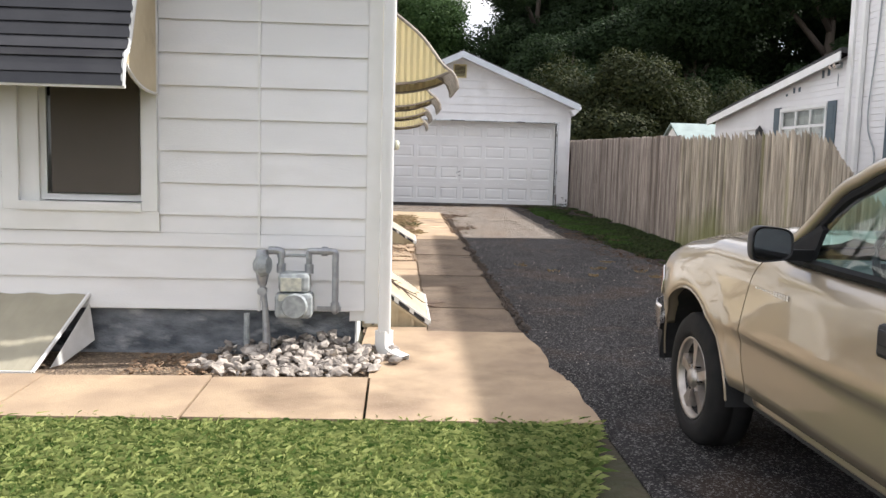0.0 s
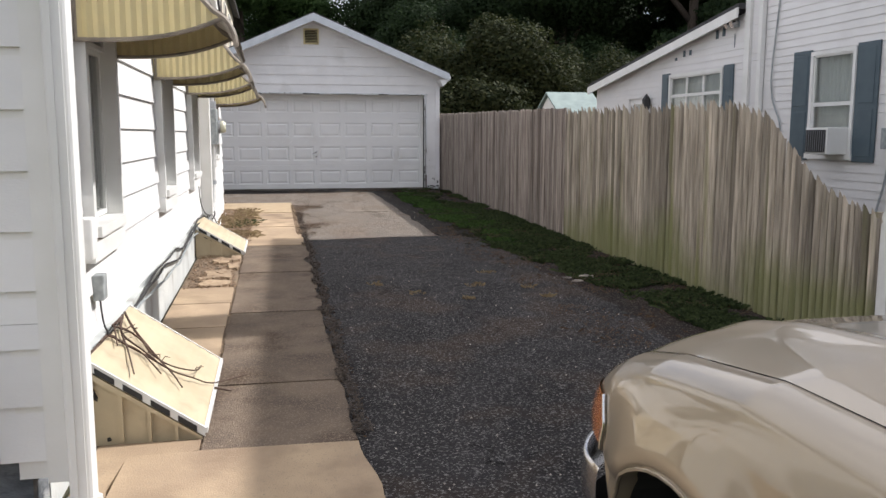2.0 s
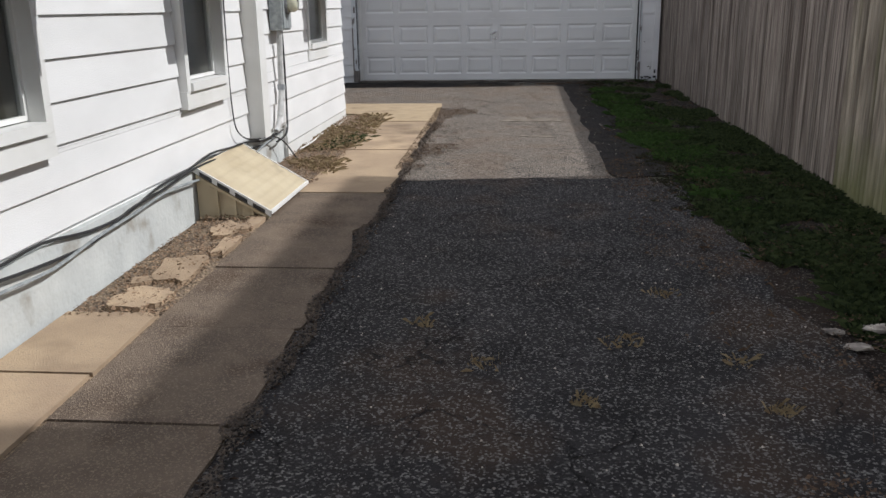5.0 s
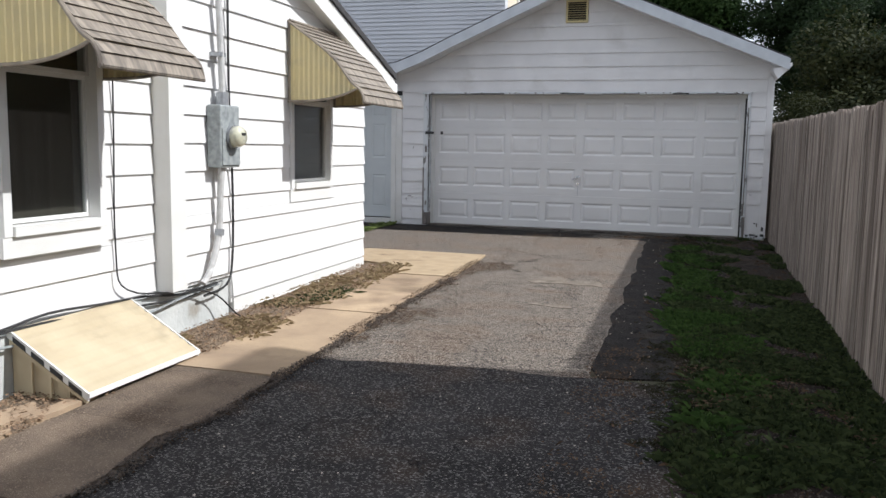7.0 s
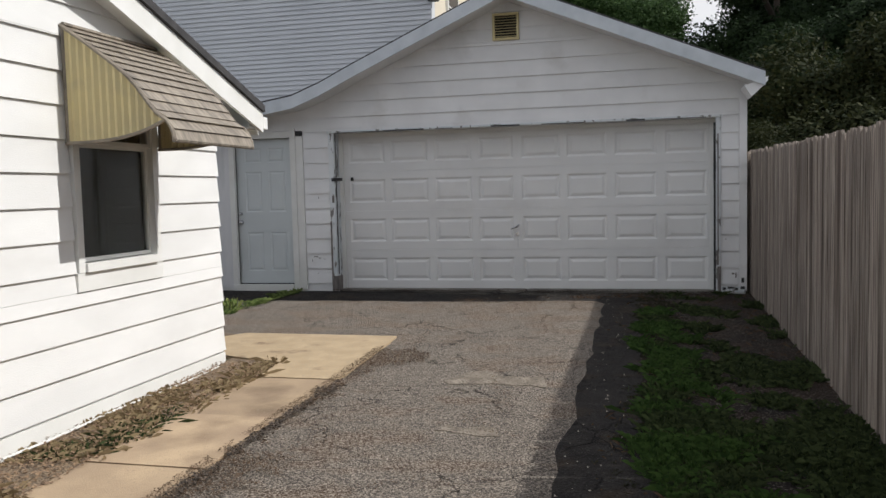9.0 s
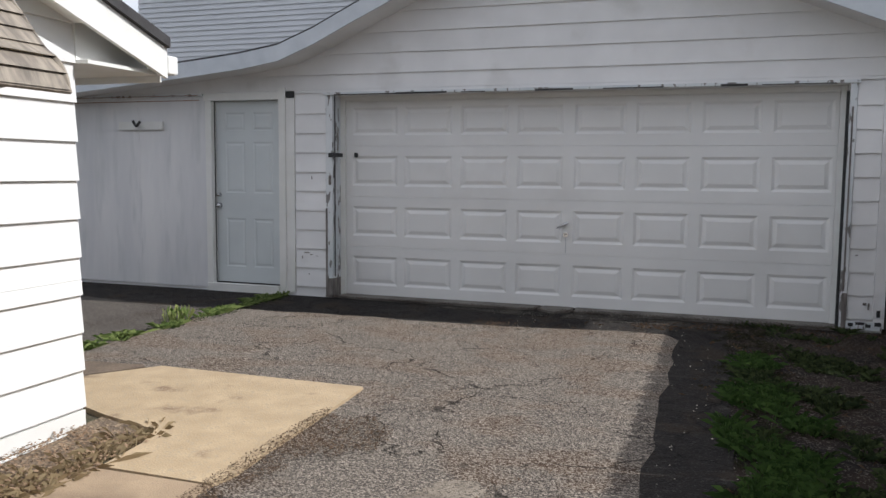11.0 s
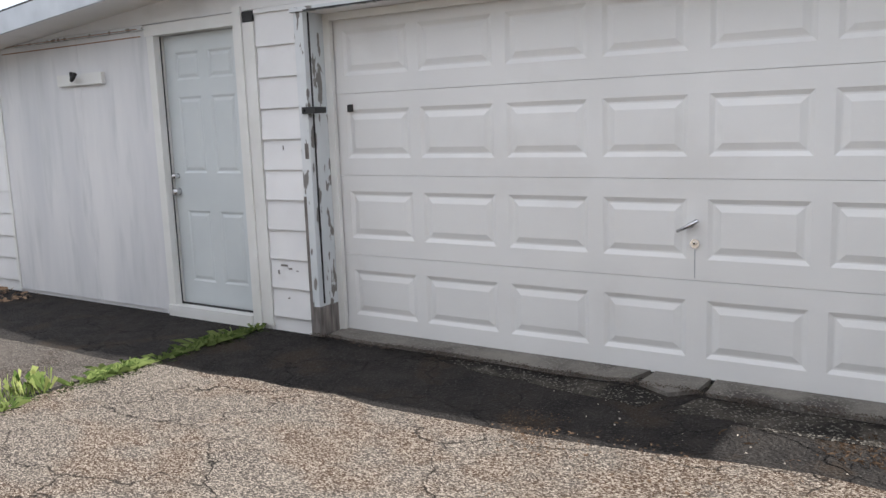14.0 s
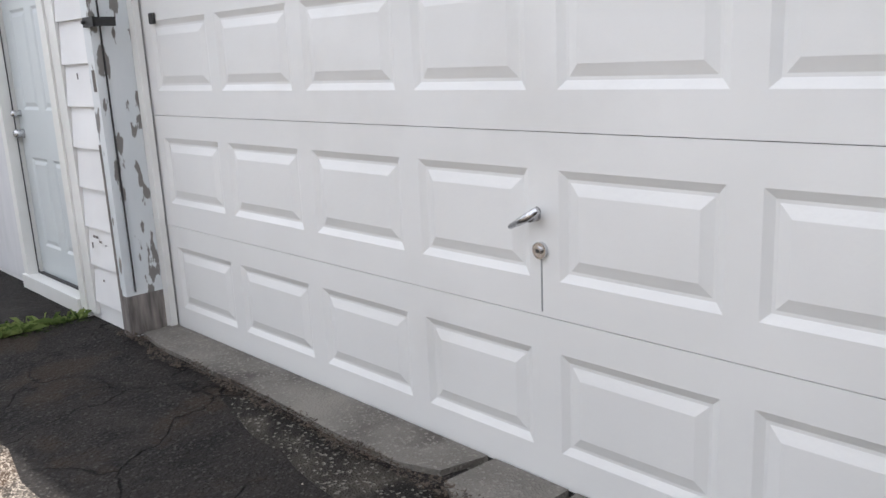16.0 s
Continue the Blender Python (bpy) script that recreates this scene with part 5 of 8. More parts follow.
def board_fence():
    f = thing("board_fence", "grey-brown weathered board fence with clipped board tops beside the garage", "fence", (FX, 18, g(18)))
    rnd = random.Random(14)
    meshes = [(w, mesh_of("board", *board_mesh(w, 1.765 + rnd.uniform(-0.008, 0.008), rnd), M_BOARD)) for w in (0.088, 0.094, 0.10) for _ in range(3)]
    y = JOINT_Y + 0.01
    while y < 25.9:
        w, me = rnd.choice(meshes)
        ob = new("board", me)
        ob.parent, ob.matrix_parent_inverse = f, f.matrix_basis.inverted()
        ob.location = (FX + rnd.uniform(-0.004, 0.003), y + w / 2, g(y) - 0.02 + rnd.uniform(-0.008, 0.008))
        ob.rotation_euler = (rnd.uniform(-0.005, 0.005), 0, rnd.uniform(-0.03, 0.03))
        y += w + rnd.choice((0.002, 0.004, 0.007, 0.012))
    for h in (0.3, 0.9, 1.42):
        bm = prism(bmesh.new(), [(JOINT_Y + 0.01, g(JOINT_Y) + h), (25.95, g(25.95) + h), (25.95, g(25.95) + h + 0.08), (JOINT_Y + 0.01, g(JOINT_Y) + h + 0.08)], FX + 0.006, FX + 0.044)
        part("rail", bm, M_BOARD, f)
    for y in (13.42, 15.84, 18.26, 20.68, 23.1, 25.5):
        part("post", boxes((FX + 0.046, FX + 0.135, y, y + 0.09, g(y) - 0.1, g(y) + 1.6)), M_BOARD, f)


stockade()
board_fence()


def white_pickets():
    f = thing("white_picket_fence", "white painted picket fence with pointed tops beyond the truck", "fence", (FX, 5, g(5)))
    v = [(0, -0.045, 0), (0.02, -0.045, 0), (0.02, 0.045, 0), (0, 0.045, 0)]
    hs = [(-0.045, 0.86), (-0.028, 0.88), (-0.045, 0.9), (0, 1.02), (0.045, 0.9), (0.028, 0.88), (0.045, 0.86)]
    out = [(-0.045, 0.0)] + hs + [(0.045, 0.0)]
    n = len(out)
    verts = [(0, a, b) for a, b in out] + [(0.02, a, b) for a, b in out]
    faces = [tuple(range(n)), tuple(range(n, 2 * n))[::-1]] + [(i, (i + 1) % n, (i + 1) % n + n, i + n) for i in range(n)]
    me = mesh_of("picket", verts, faces, M_PICKET)
    y = 7.33
    while y > 2.0:
        ob = new("picket", me)
        ob.parent, ob.matrix_parent_inverse = f, f.matrix_basis.inverted()
        ob.location = (FX - 0.02, y, g(y) + 0.04)
        y -= 0.165
    for h in (0.25, 0.72):
        part("rail", boxes((FX + 0.002, FX + 0.04, 1.9, 7.38, g(5) + h, g(5) + h + 0.07)), M_PICKET, f)
    for y in (2.2, 4.8, 7.28):
        part("post", boxes((FX + 0.042, FX + 0.13, y, y + 0.09, g(y) - 0.1, g(y) + 1.0)), M_PICKET, f)


white_pickets()


# ---- windows and awnings of our house ----
def wall_window(name, axis, face, sgn, o, deep=0.03, sill=0.12):
    """A single window: boxed casing proud of the wall, two sashes, panes and an apron board."""
    u0, u1, z0, z1 = o
    w = thing(name, "white framed double-hung window with a dark room behind", "window", place(axis, face, sgn, (u0 + u1) / 2, 0, z0), kind="structure")

    def B(a, b, d0, d1, c, d, bevel=0.0):
        p, q = place(axis, face, sgn, a, d0, c), place(axis, face, sgn, b, d1, d)
        return (min(p[0], q[0]), max(p[0], q[0]), min(p[1], q[1]), max(p[1], q[1]), c, d)
    t = 0.06 if axis == "x" else 0.10
    tl = t + 0.12 * (axis == "y")
    part("casing", boxes(B(u0, u0 + t, -0.07, deep, z0, z1), *([B(u0 + t, u0 + tl, -0.07, deep - 0.03, z0, z1)] if tl > t else [])), M_TRIM, w)
    part("casing", boxes(B(u1 - t, u1, -0.07, deep, z0, z1)), M_TRIM, w)
    part("head", boxes(B(u0 + t, u1 - t, -0.07, deep, z1 - t, z1)), M_TRIM, w)
    part("window_sill", boxes(B(u0 + t, u1 - t, -0.07, deep + 0.02, z0, z0 + 0.055)), M_TRIM, w)
    part("apron", boxes(B(u0 - 0.01, u1 + 0.01, 0.001, deep - 0.004, z0 - sill, z0 - 0.001)), M_TRIM, w)
    a, b, c, d = u0 + tl, u1 - t, z0 + 0.062, z1 - t
    m = 2.09 if axis == "x" else 2.02
    q = 0.025 if axis == "x" else 0.04
    for (s, e, off) in ((c, m, -0.045), (m, d, -0.015)):
        part("sash", boxes(B(a, a + q, off, off + 0.028, s, e), B(b - q, b, off, off + 0.028, s, e), B(a + q, b - q, off, off + 0.028, s, s + q), B(a + q, b - q, off, off + 0.028, e - q, e)), M_TRIM, w)
        part("pane", boxes(B(a + q, b - q, off + 0.01, off + 0.014, s + q, e - q)), M_GLASS, w)
    sc_d = -0.062 if axis == "x" else 0.014
    in_a, in_z = (0.01, 0.0) if axis == "x" else (0.085, 0.05)
    part("screen", boxes(B(a + in_a, b - 0.015, sc_d, sc_d + 0.004, c + in_z, d)), M_SCREEN, w, "dark brown insect screen or shade")
    return w


for o in WIN[:3]:
    wall_window("window_side", "x", WN, 1, o, 0.068)
wall_window("window_side", "x", W, 1, WIN[3])
wall_window("window_front", "y", FY, -1, FWIN[0], 0.04, 0.13)


def awning(axis, face, sgn, u0, u1, z_bot, z_top, depth, slats, sides, edge, name="window_awning", label="", bull=0.14, cat=None):
    """A ribbed metal awning: slats down a slope that turns over at the lip, side wings of upright ribs with a scalloped foot."""
    w = thing(name, label, "awning", place(axis, face, sgn, (u0 + u1) / 2, 0, z_top), group="window awnings")
    P = lambda u, d, z: place(axis, face, sgn, u, d, z)
    zl = z_bot + bull
    prof = [(0.0, z_top), (depth * 0.3, z_top - (z_top - zl) * 0.26), (depth * 0.62, z_top - (z_top - zl) * 0.58), (depth * 0.84, zl + 0.045), (depth * 0.95, zl - 0.02), (depth, zl - bull * 0.6), (depth + 0.01, z_bot)]
    line = [(p.x, p.y) for p in smooth_line([(a, b, 0) for a, b in prof], 5)]
    total = [0.0]
    for p, q in zip(line, line[1:]):
        total.append(total[-1] + math.hypot(q[0] - p[0], q[1] - p[1]))

    def along(s):
        for i in range(len(line) - 1):
            if s <= total[i + 1]:
                f = (s - total[i]) / (total[i + 1] - total[i])
                return line[i][0] + (line[i + 1][0] - line[i][0]) * f, line[i][1] + (line[i + 1][1] - line[i][1]) * f
        return line[-1]
    n = max(6, round(total[-1] / 0.085))
    for i in range(n):
        a, b = total[-1] * i / n, min(total[-1] * (i + 1.22) / n, total[-1])
        (d0, z0), (d1, z1) = along(a), along(b)
        dd, dz = d1 - d0, z1 - z0
        L = max(math.hypot(dd, dz), 1e-6)
        nx, nz = -dz / L, dd / L
        if nx < 0:
            nx, nz = -nx, -nz
        lift = 0.014
        pts = [(d0, z0), (d1 + nx * lift, z1 + nz * lift), (d1 + nx * (lift + 0.003), z1 + nz * (lift + 0.003)), (d0 + nx * 0.004, z0 + nz * 0.004)]
        verts = [P(u, d, z) for u in (u0, u1) for d, z in pts]
        piece("slat", verts, [(0, 1, 2, 3), (7, 6, 5, 4), (0, 4, 5, 1), (1, 5, 6, 2), (2, 6, 7, 3), (3, 7, 4, 0)], slats, w)
    for u, s in ((u0, -1), (u1, 1)):
        bm = bmesh.new()
        nr = 14
        cols = []
        for k in range(nr * 4 + 1):
            d = depth * 0.93 * k / (nr * 4)
            zt = next((z0 + (z1 - z0) * (d - d0) / max(d1 - d0, 1e-6) for (d0, z0), (d1, z1) in zip(line, line[1:]) if d0 <= d <= d1 + 1e-9), z_bot + bull)
            f = d / (depth * 0.93)
            zb = z_bot + 0.01 + 0.115 * f ** 3
            off = 0.006 * (abs((k % 4) - 2) - 1)
            cols.append((bm.verts.new(P(u + off, d, zb)), bm.verts.new(P(u + off, d, max(zt - 0.008, zb + 0.004)))))
        for p, q in zip(cols, cols[1:]):
            bm.faces.new((p[0], q[0], q[1], p[1]))
        part("side_wing", bm, sides, w, "ribbed cream side wing")
        rim = [P(u, d, z) for d, z in line]
        part("edge_trim", tube(bmesh.new(), rim, 0.014, 6), edge, w)
        foot = [P(u, depth * 0.93 * k / 10, z_bot + 0.01 + 0.115 * (k / 10) ** 3) for k in range(11)]
        part("foot_trim", tube(bmesh.new(), foot, 0.011, 6), edge, w)
        part("wall_trim", tube(bmesh.new(), [P(u, 0.018, z_bot), P(u, 0.018, z_top)], 0.012, 6), edge, w)
    part("lip", tube(bmesh.new(), [P(u0 - 0.012, depth + 0.01, z_bot), P(u1 + 0.012, depth + 0.01, z_bot)], 0.013, 6), edge, w)
    part("head_bar", tube(bmesh.new(), [P(u0, 0.02, z_top + 0.005), P(u1, 0.02, z_top + 0.005)], 0.015, 6), edge, w)
    part("brace", tube(bmesh.new(), [P(u0 + 0.03, 0.02, z_bot + 0.1), P(u0 + 0.03, depth * 0.85, z_bot + bull)], 0.008, 5), M_METAL, w)
    return w


for i, (a, b, c, d) in enumerate(WIN):
    awning("x", (WN if i < 3 else W) + 0.016, 1, a - 0.04, b + 0.04, 2.07, 2.80, 0.74, M_AWN_B, M_AWN_Y, M_AWN_B,
           label="cream ribbed awning with mildewed tan slats above a window")
awning("y", FY - 0.016, -1, -2.78, -1.62, 1.86, 2.95, 0.66, M_AWN_K, M_HATCH, M_AWN_W, label="glossy black slatted awning with cream wing and white edge", bull=0.2)

# ---- trims, downspout, cables of our house ----
ct = thing("trim_house", "white corner and joint boards of the siding", "trim", (W, FY, 0.5), kind="structure")
part("corner_board", boxes((-0.262, -0.172, FY - 0.03, FY - 0.006, 0.39, 2.95)), M_TRIM, ct)
part("corner_post", boxes((WN + 0.002, -0.176, FY - 0.005, FY + 0.10, 0.40, 2.95)), M_TRIM, ct)
part("joint_strip", boxes((-0.975, -0.958, FY - 0.024, FY - 0.003, 0.46, 2.95)), M_TRIM, ct)
part("pilaster", boxes((WN + 0.001, W + 0.085, 13.70, JOG + 0.001, 0.62, rake(13.8) - 0.1), (W + 0.001, W + 0.085, JOG + 0.001, 13.88, 0.62, rake(13.8) - 0.1)), M_TRIM, ct)
part("base_strip", boxes((-9, -0.45, FY - 0.02, FY + 0.01, 0.47, 0.49)), M_TRIM, ct)
dsp = thing("downspout", "white square downspout with a kicked-out foot at the house corner", "downspout", (-0.16, 5.72, 0.2))
bm = boxes((-0.168, -0.086, 5.66, 5.745, 0.34, 2.9), bevel=0.012)
for x in (-0.142, -0.112):
    box(bm, x - 0.006, x + 0.006, 5.654, 5.662, 0.36, 2.88)
part("pipe", bm, M_TRIM, dsp)
el = [(-0.127, 5.702, 0.36), (-0.127, 5.702, 0.27), (-0.11, 5.69, 0.22), (-0.065, 5.65, 0.19), (0.01, 5.59, 0.172)]
bm = bmesh.new()
rings = []
for i, p in enumerate(el):
    d = (Vector(el[min(i + 1, 4)]) - Vector(el[max(i - 1, 0)])).normalized()
    s = Vector((0.64, 0.77, 0)) * 0.043
    u = d.cross(s).normalized() * 0.043
    rings.append([bm.verts.new(Vector(p) + s * a + u * b) for a, b in ((-1, -1), (1, -1), (1, 1), (-1, 1))])
for r, q in zip(rings, rings[1:]):
    for k in range(4):
        bm.faces.new((r[k], r[(k + 1) % 4], q[(k + 1) % 4], q[k]))
bm.faces.new(rings[0])
part("elbow", bm, M_TRIM, dsp)
rnd = random.Random(3)
cbl = thing("wall_cables", "black cables sagging along the top of the foundation", "cable", (W, 10, 0.5))
for k in range(3):
    pts = [(W - 0.005 + 0.012 * k, 7.2 + i * 0.45, 0.62 - 0.04 * k + rnd.uniform(-0.03, 0.02) - 0.04 * math.sin(i * 0.9 + k)) for i in range(17)]
    part("cable", tube(bmesh.new(), smooth_line(pts, 3), 0.009, 5), M_WIRE if k < 2 else M_GREY, cbl)
part("cable", tube(bmesh.new(), smooth_line([(WN + 0.03, 13.27, 3.6), (WN + 0.03, 13.27, 2.0), (WN + 0.03, 13.25, 1.0), (W + 0.01, 13.3, 0.70), (W + 0.05, 13.9, 0.60), (W + 0.05, 14.4, 0.60)], 5), 0.006, 5), M_WIRE, cbl)
part("cable", tube(bmesh.new(), smooth_line([(WN + 0.03, 6.62, 2.8), (WN + 0.03, 6.63, 1.6), (WN + 0.03, 6.62, 0.7), (W + 0.05, 6.75, 0.3), (W + 0.07, 6.7, 0.2)], 4), 0.011, 5), M_WIRE, cbl)
part("cable", tube(bmesh.new(), smooth_line([(W + 0.05, 14.0, 0.6), (W + 0.07, 14.3, 0.5), (W + 0.12, 14.5, 0.32), (W + 0.1, 14.66, 0.27)], 4), 0.007, 5), M_WIRE, cbl)
part("hose", tube(bmesh.new(), smooth_line([(W + 0.06 + 0.015 * math.sin(k * 1.3), 14.9 + k * 0.3, g(15) + 0.05) for k in range(9)], 3), 0.008, 5), M_TRIM, cbl, "thin white pipe at the wall foot")
sb = thing("outlet_box", "small weathered electric box on the siding", "outlet box", (W, 7.15, 0.85))
part("box", boxes((WN + 0.014, WN + 0.07, 7.09, 7.19, 0.80, 0.93), bevel=0.006), M_GREY, sb)
part("box", boxes((WN + 0.014, WN + 0.09, 6.80, 6.89, 1.05, 1.25), bevel=0.01), M_TRIM, sb)
part("wire", tube(bmesh.new(), smooth_line([(WN + 0.04, 7.14, 0.8), (WN + 0.05, 7.17, 0.65), (W + 0.04, 7.2, 0.52)]), 0.005, 5), M_WIRE, sb)


def electric_meter():
    m = thing("electric_meter", "grey electric meter box with round glass dial on white siding", "electric meter", (W, 14.4, 1.7))
    part("box", boxes((W + 0.018, W + 0.14, 14.27, 14.55, 1.50, 1.98), bevel=0.012), M_GREY, m)
    part("cover_lip", boxes((W + 0.141, W + 0.15, 14.285, 14.535, 1.52, 1.80)), M_GREY, m)
    bm = tube(bmesh.new(), [(W + 0.15, 14.42, 1.74), (W + 0.175, 14.42, 1.74)], 0.092, 24)
    part("collar", bm, M_METAL, m)
    bm = tube(bmesh.new(), [(W + 0.175, 14.42, 1.74), (W + 0.22, 14.42, 1.74), (W + 0.25, 14.42, 1.74)], [0.085, 0.082, 0.06], 24)
    part("dial", bm, M_DIAL, m, "pale dial under glass", smooth=True)
    part("dial_window", boxes((W + 0.2505, W + 0.253, 14.39, 14.45, 1.75, 1.77)), M_BLACK, m)
    part("riser", tube(bmesh.new(), [(W + 0.08, 14.40, 1.98), (W + 0.08, 14.40, 2.1), (W + 0.06, 14.36, 3.62)], 0.026, 12), M_GREYL, m)
    part("hub", tube(bmesh.new(), [(W + 0.08, 14.40, 1.98), (W + 0.08, 14.40, 2.08)], 0.05, 14), M_METAL, m)
    for z in (2.35, 2.95, 3.4):
        part("clamp", boxes((W + 0.016, W + 0.10, 14.33, 14.43, z, z + 0.03)), M_METAL, m)
    part("down_conduit", tube(bmesh.new(), smooth_line([(W + 0.08, 14.37, 1.5), (W + 0.07, 14.36, 1.2), (W + 0.07, 14.33, 0.95), (W + 0.07, 14.2, 0.70), (W + 0.06, 14.12, 0.62)], 4), 0.026, 10), M_GREYL, m)
    part("coupling", tube(bmesh.new(), [(W + 0.07, 14.35, 1.02), (W + 0.07, 14.345, 0.97)], 0.037, 12), M_METAL, m)
    part("black_cable", tube(bmesh.new(), smooth_line([(W + 0.04, 14.57, 3.6), (W + 0.04, 14.56, 2.2), (W + 0.04, 14.6, 1.3), (W + 0.04, 14.58, 0.75), (W + 0.06, 14.45, 0.56), (W + 0.05, 14.15, 0.52)], 5), 0.010, 6), M_WIRE, m)
    return m


electric_meter()


def gas_meter():
    m = thing("gas_meter", "grey gas meter with regulator and bent pipes against the front wall", "gas meter", (-0.72, 5.6, g(5.6)))
    y = FY - 0.16
    bm = boxes((-0.83, -0.59, y - 0.10, y + 0.08, 0.455, 0.62), (-0.81, -0.61, y - 0.085, y + 0.07, 0.62, 0.75), bevel=0.03)
    part("body", bm, M_GREY, m)
    part("face", tube(bmesh.new(), [(-0.70, y - 0.10, 0.54), (-0.70, y - 0.125, 0.54)], [0.085, 0.075], 20), M_GREY, m)
    part("index_label", boxes((-0.79, -0.66, y - 0.098, y - 0.088, 0.635, 0.72)), M_LABEL, m, "pale green index label")
    part("tag", boxes((-0.80, -0.72, y - 0.112, y - 0.104, 0.575, 0.615)), M_LABEL, m)
    for x in (-0.80, -0.62):
        part("union", tube(bmesh.new(), [(x, y, 0.74), (x, y, 0.80)], 0.03, 10), M_METAL, m)
        part("nipple", tube(bmesh.new(), [(x, y, 0.80), (x, y, 0.87)], 0.02, 10), M_GREY, m)
    el_ = lambda pts, r=0.021: tube(bmesh.new(), smooth_line(pts, 5), r, 10)
    part("elbow", el_([(-0.80, y, 0.84), (-0.80, y, 0.872), (-0.825, y, 0.885), (-0.88, y, 0.885)], 0.027), M_METAL, m)
    part("regulator", tube(bmesh.new(), [(-0.955, y, 0.79), (-0.91, y - 0.02, 0.79), (-0.875, y - 0.03, 0.79)], [0.05, 0.08, 0.055], 14), M_GREY, m)
    part("regulator_body", tube(bmesh.new(), [(-0.92, y, 0.89), (-0.92, y, 0.83), (-0.92, y, 0.72), (-0.92, y, 0.66)], [0.035, 0.045, 0.04, 0.028], 12), M_METAL, m)
    part("inlet_pipe", tube(bmesh.new(), [(-0.92, y, 0.67), (-0.90, y, 0.5), (-0.89, y, 0.3), (-0.89, y, 0.10)], [0.02, 0.02, 0.028, 0.028], 10), M_METAL, m)
    part("valve", tube(bmesh.new(), [(-0.92, y - 0.03, 0.62), (-0.92, y + 0.03, 0.62)], 0.03, 8), M_METAL, m)
    part("cross_pipe", tube(bmesh.new(), [(-0.80, y, 0.855), (-0.62, y, 0.855)], 0.010, 8), M_GREY, m)
    part("outlet_pipe", el_([(-0.62, y, 0.84), (-0.62, y, 0.875), (-0.60, y, 0.885), (-0.50, y, 0.885), (-0.465, y, 0.885), (-0.45, y, 0.87), (-0.45, y, 0.82), (-0.45, y, 0.56), (-0.45, y + 0.01, 0.50), (-0.45, y + 0.05, 0.485), (-0.45, y + 0.15, 0.485)], 0.022), M_METAL, m)
    part("coupling", tube(bmesh.new(), [(-0.54, y, 0.885), (-0.50, y, 0.885)], 0.032, 10), M_METAL, m)
    part("coupling", tube(bmesh.new(), [(-0.45, y, 0.55), (-0.45, y, 0.50)], 0.029, 10), M_METAL, m)
    part("wall_bracket", boxes((-0.58, -0.42, FY - 0.03, FY - 0.018, 0.47, 0.5)), M_METAL, m)
    part("stub_pipe", tube(bmesh.new(), [(-1.03, FY - 0.1, 0.46), (-1.03, FY - 0.1, 0.08)], 0.02, 8), M_GREY, m)
    return m


gas_meter()


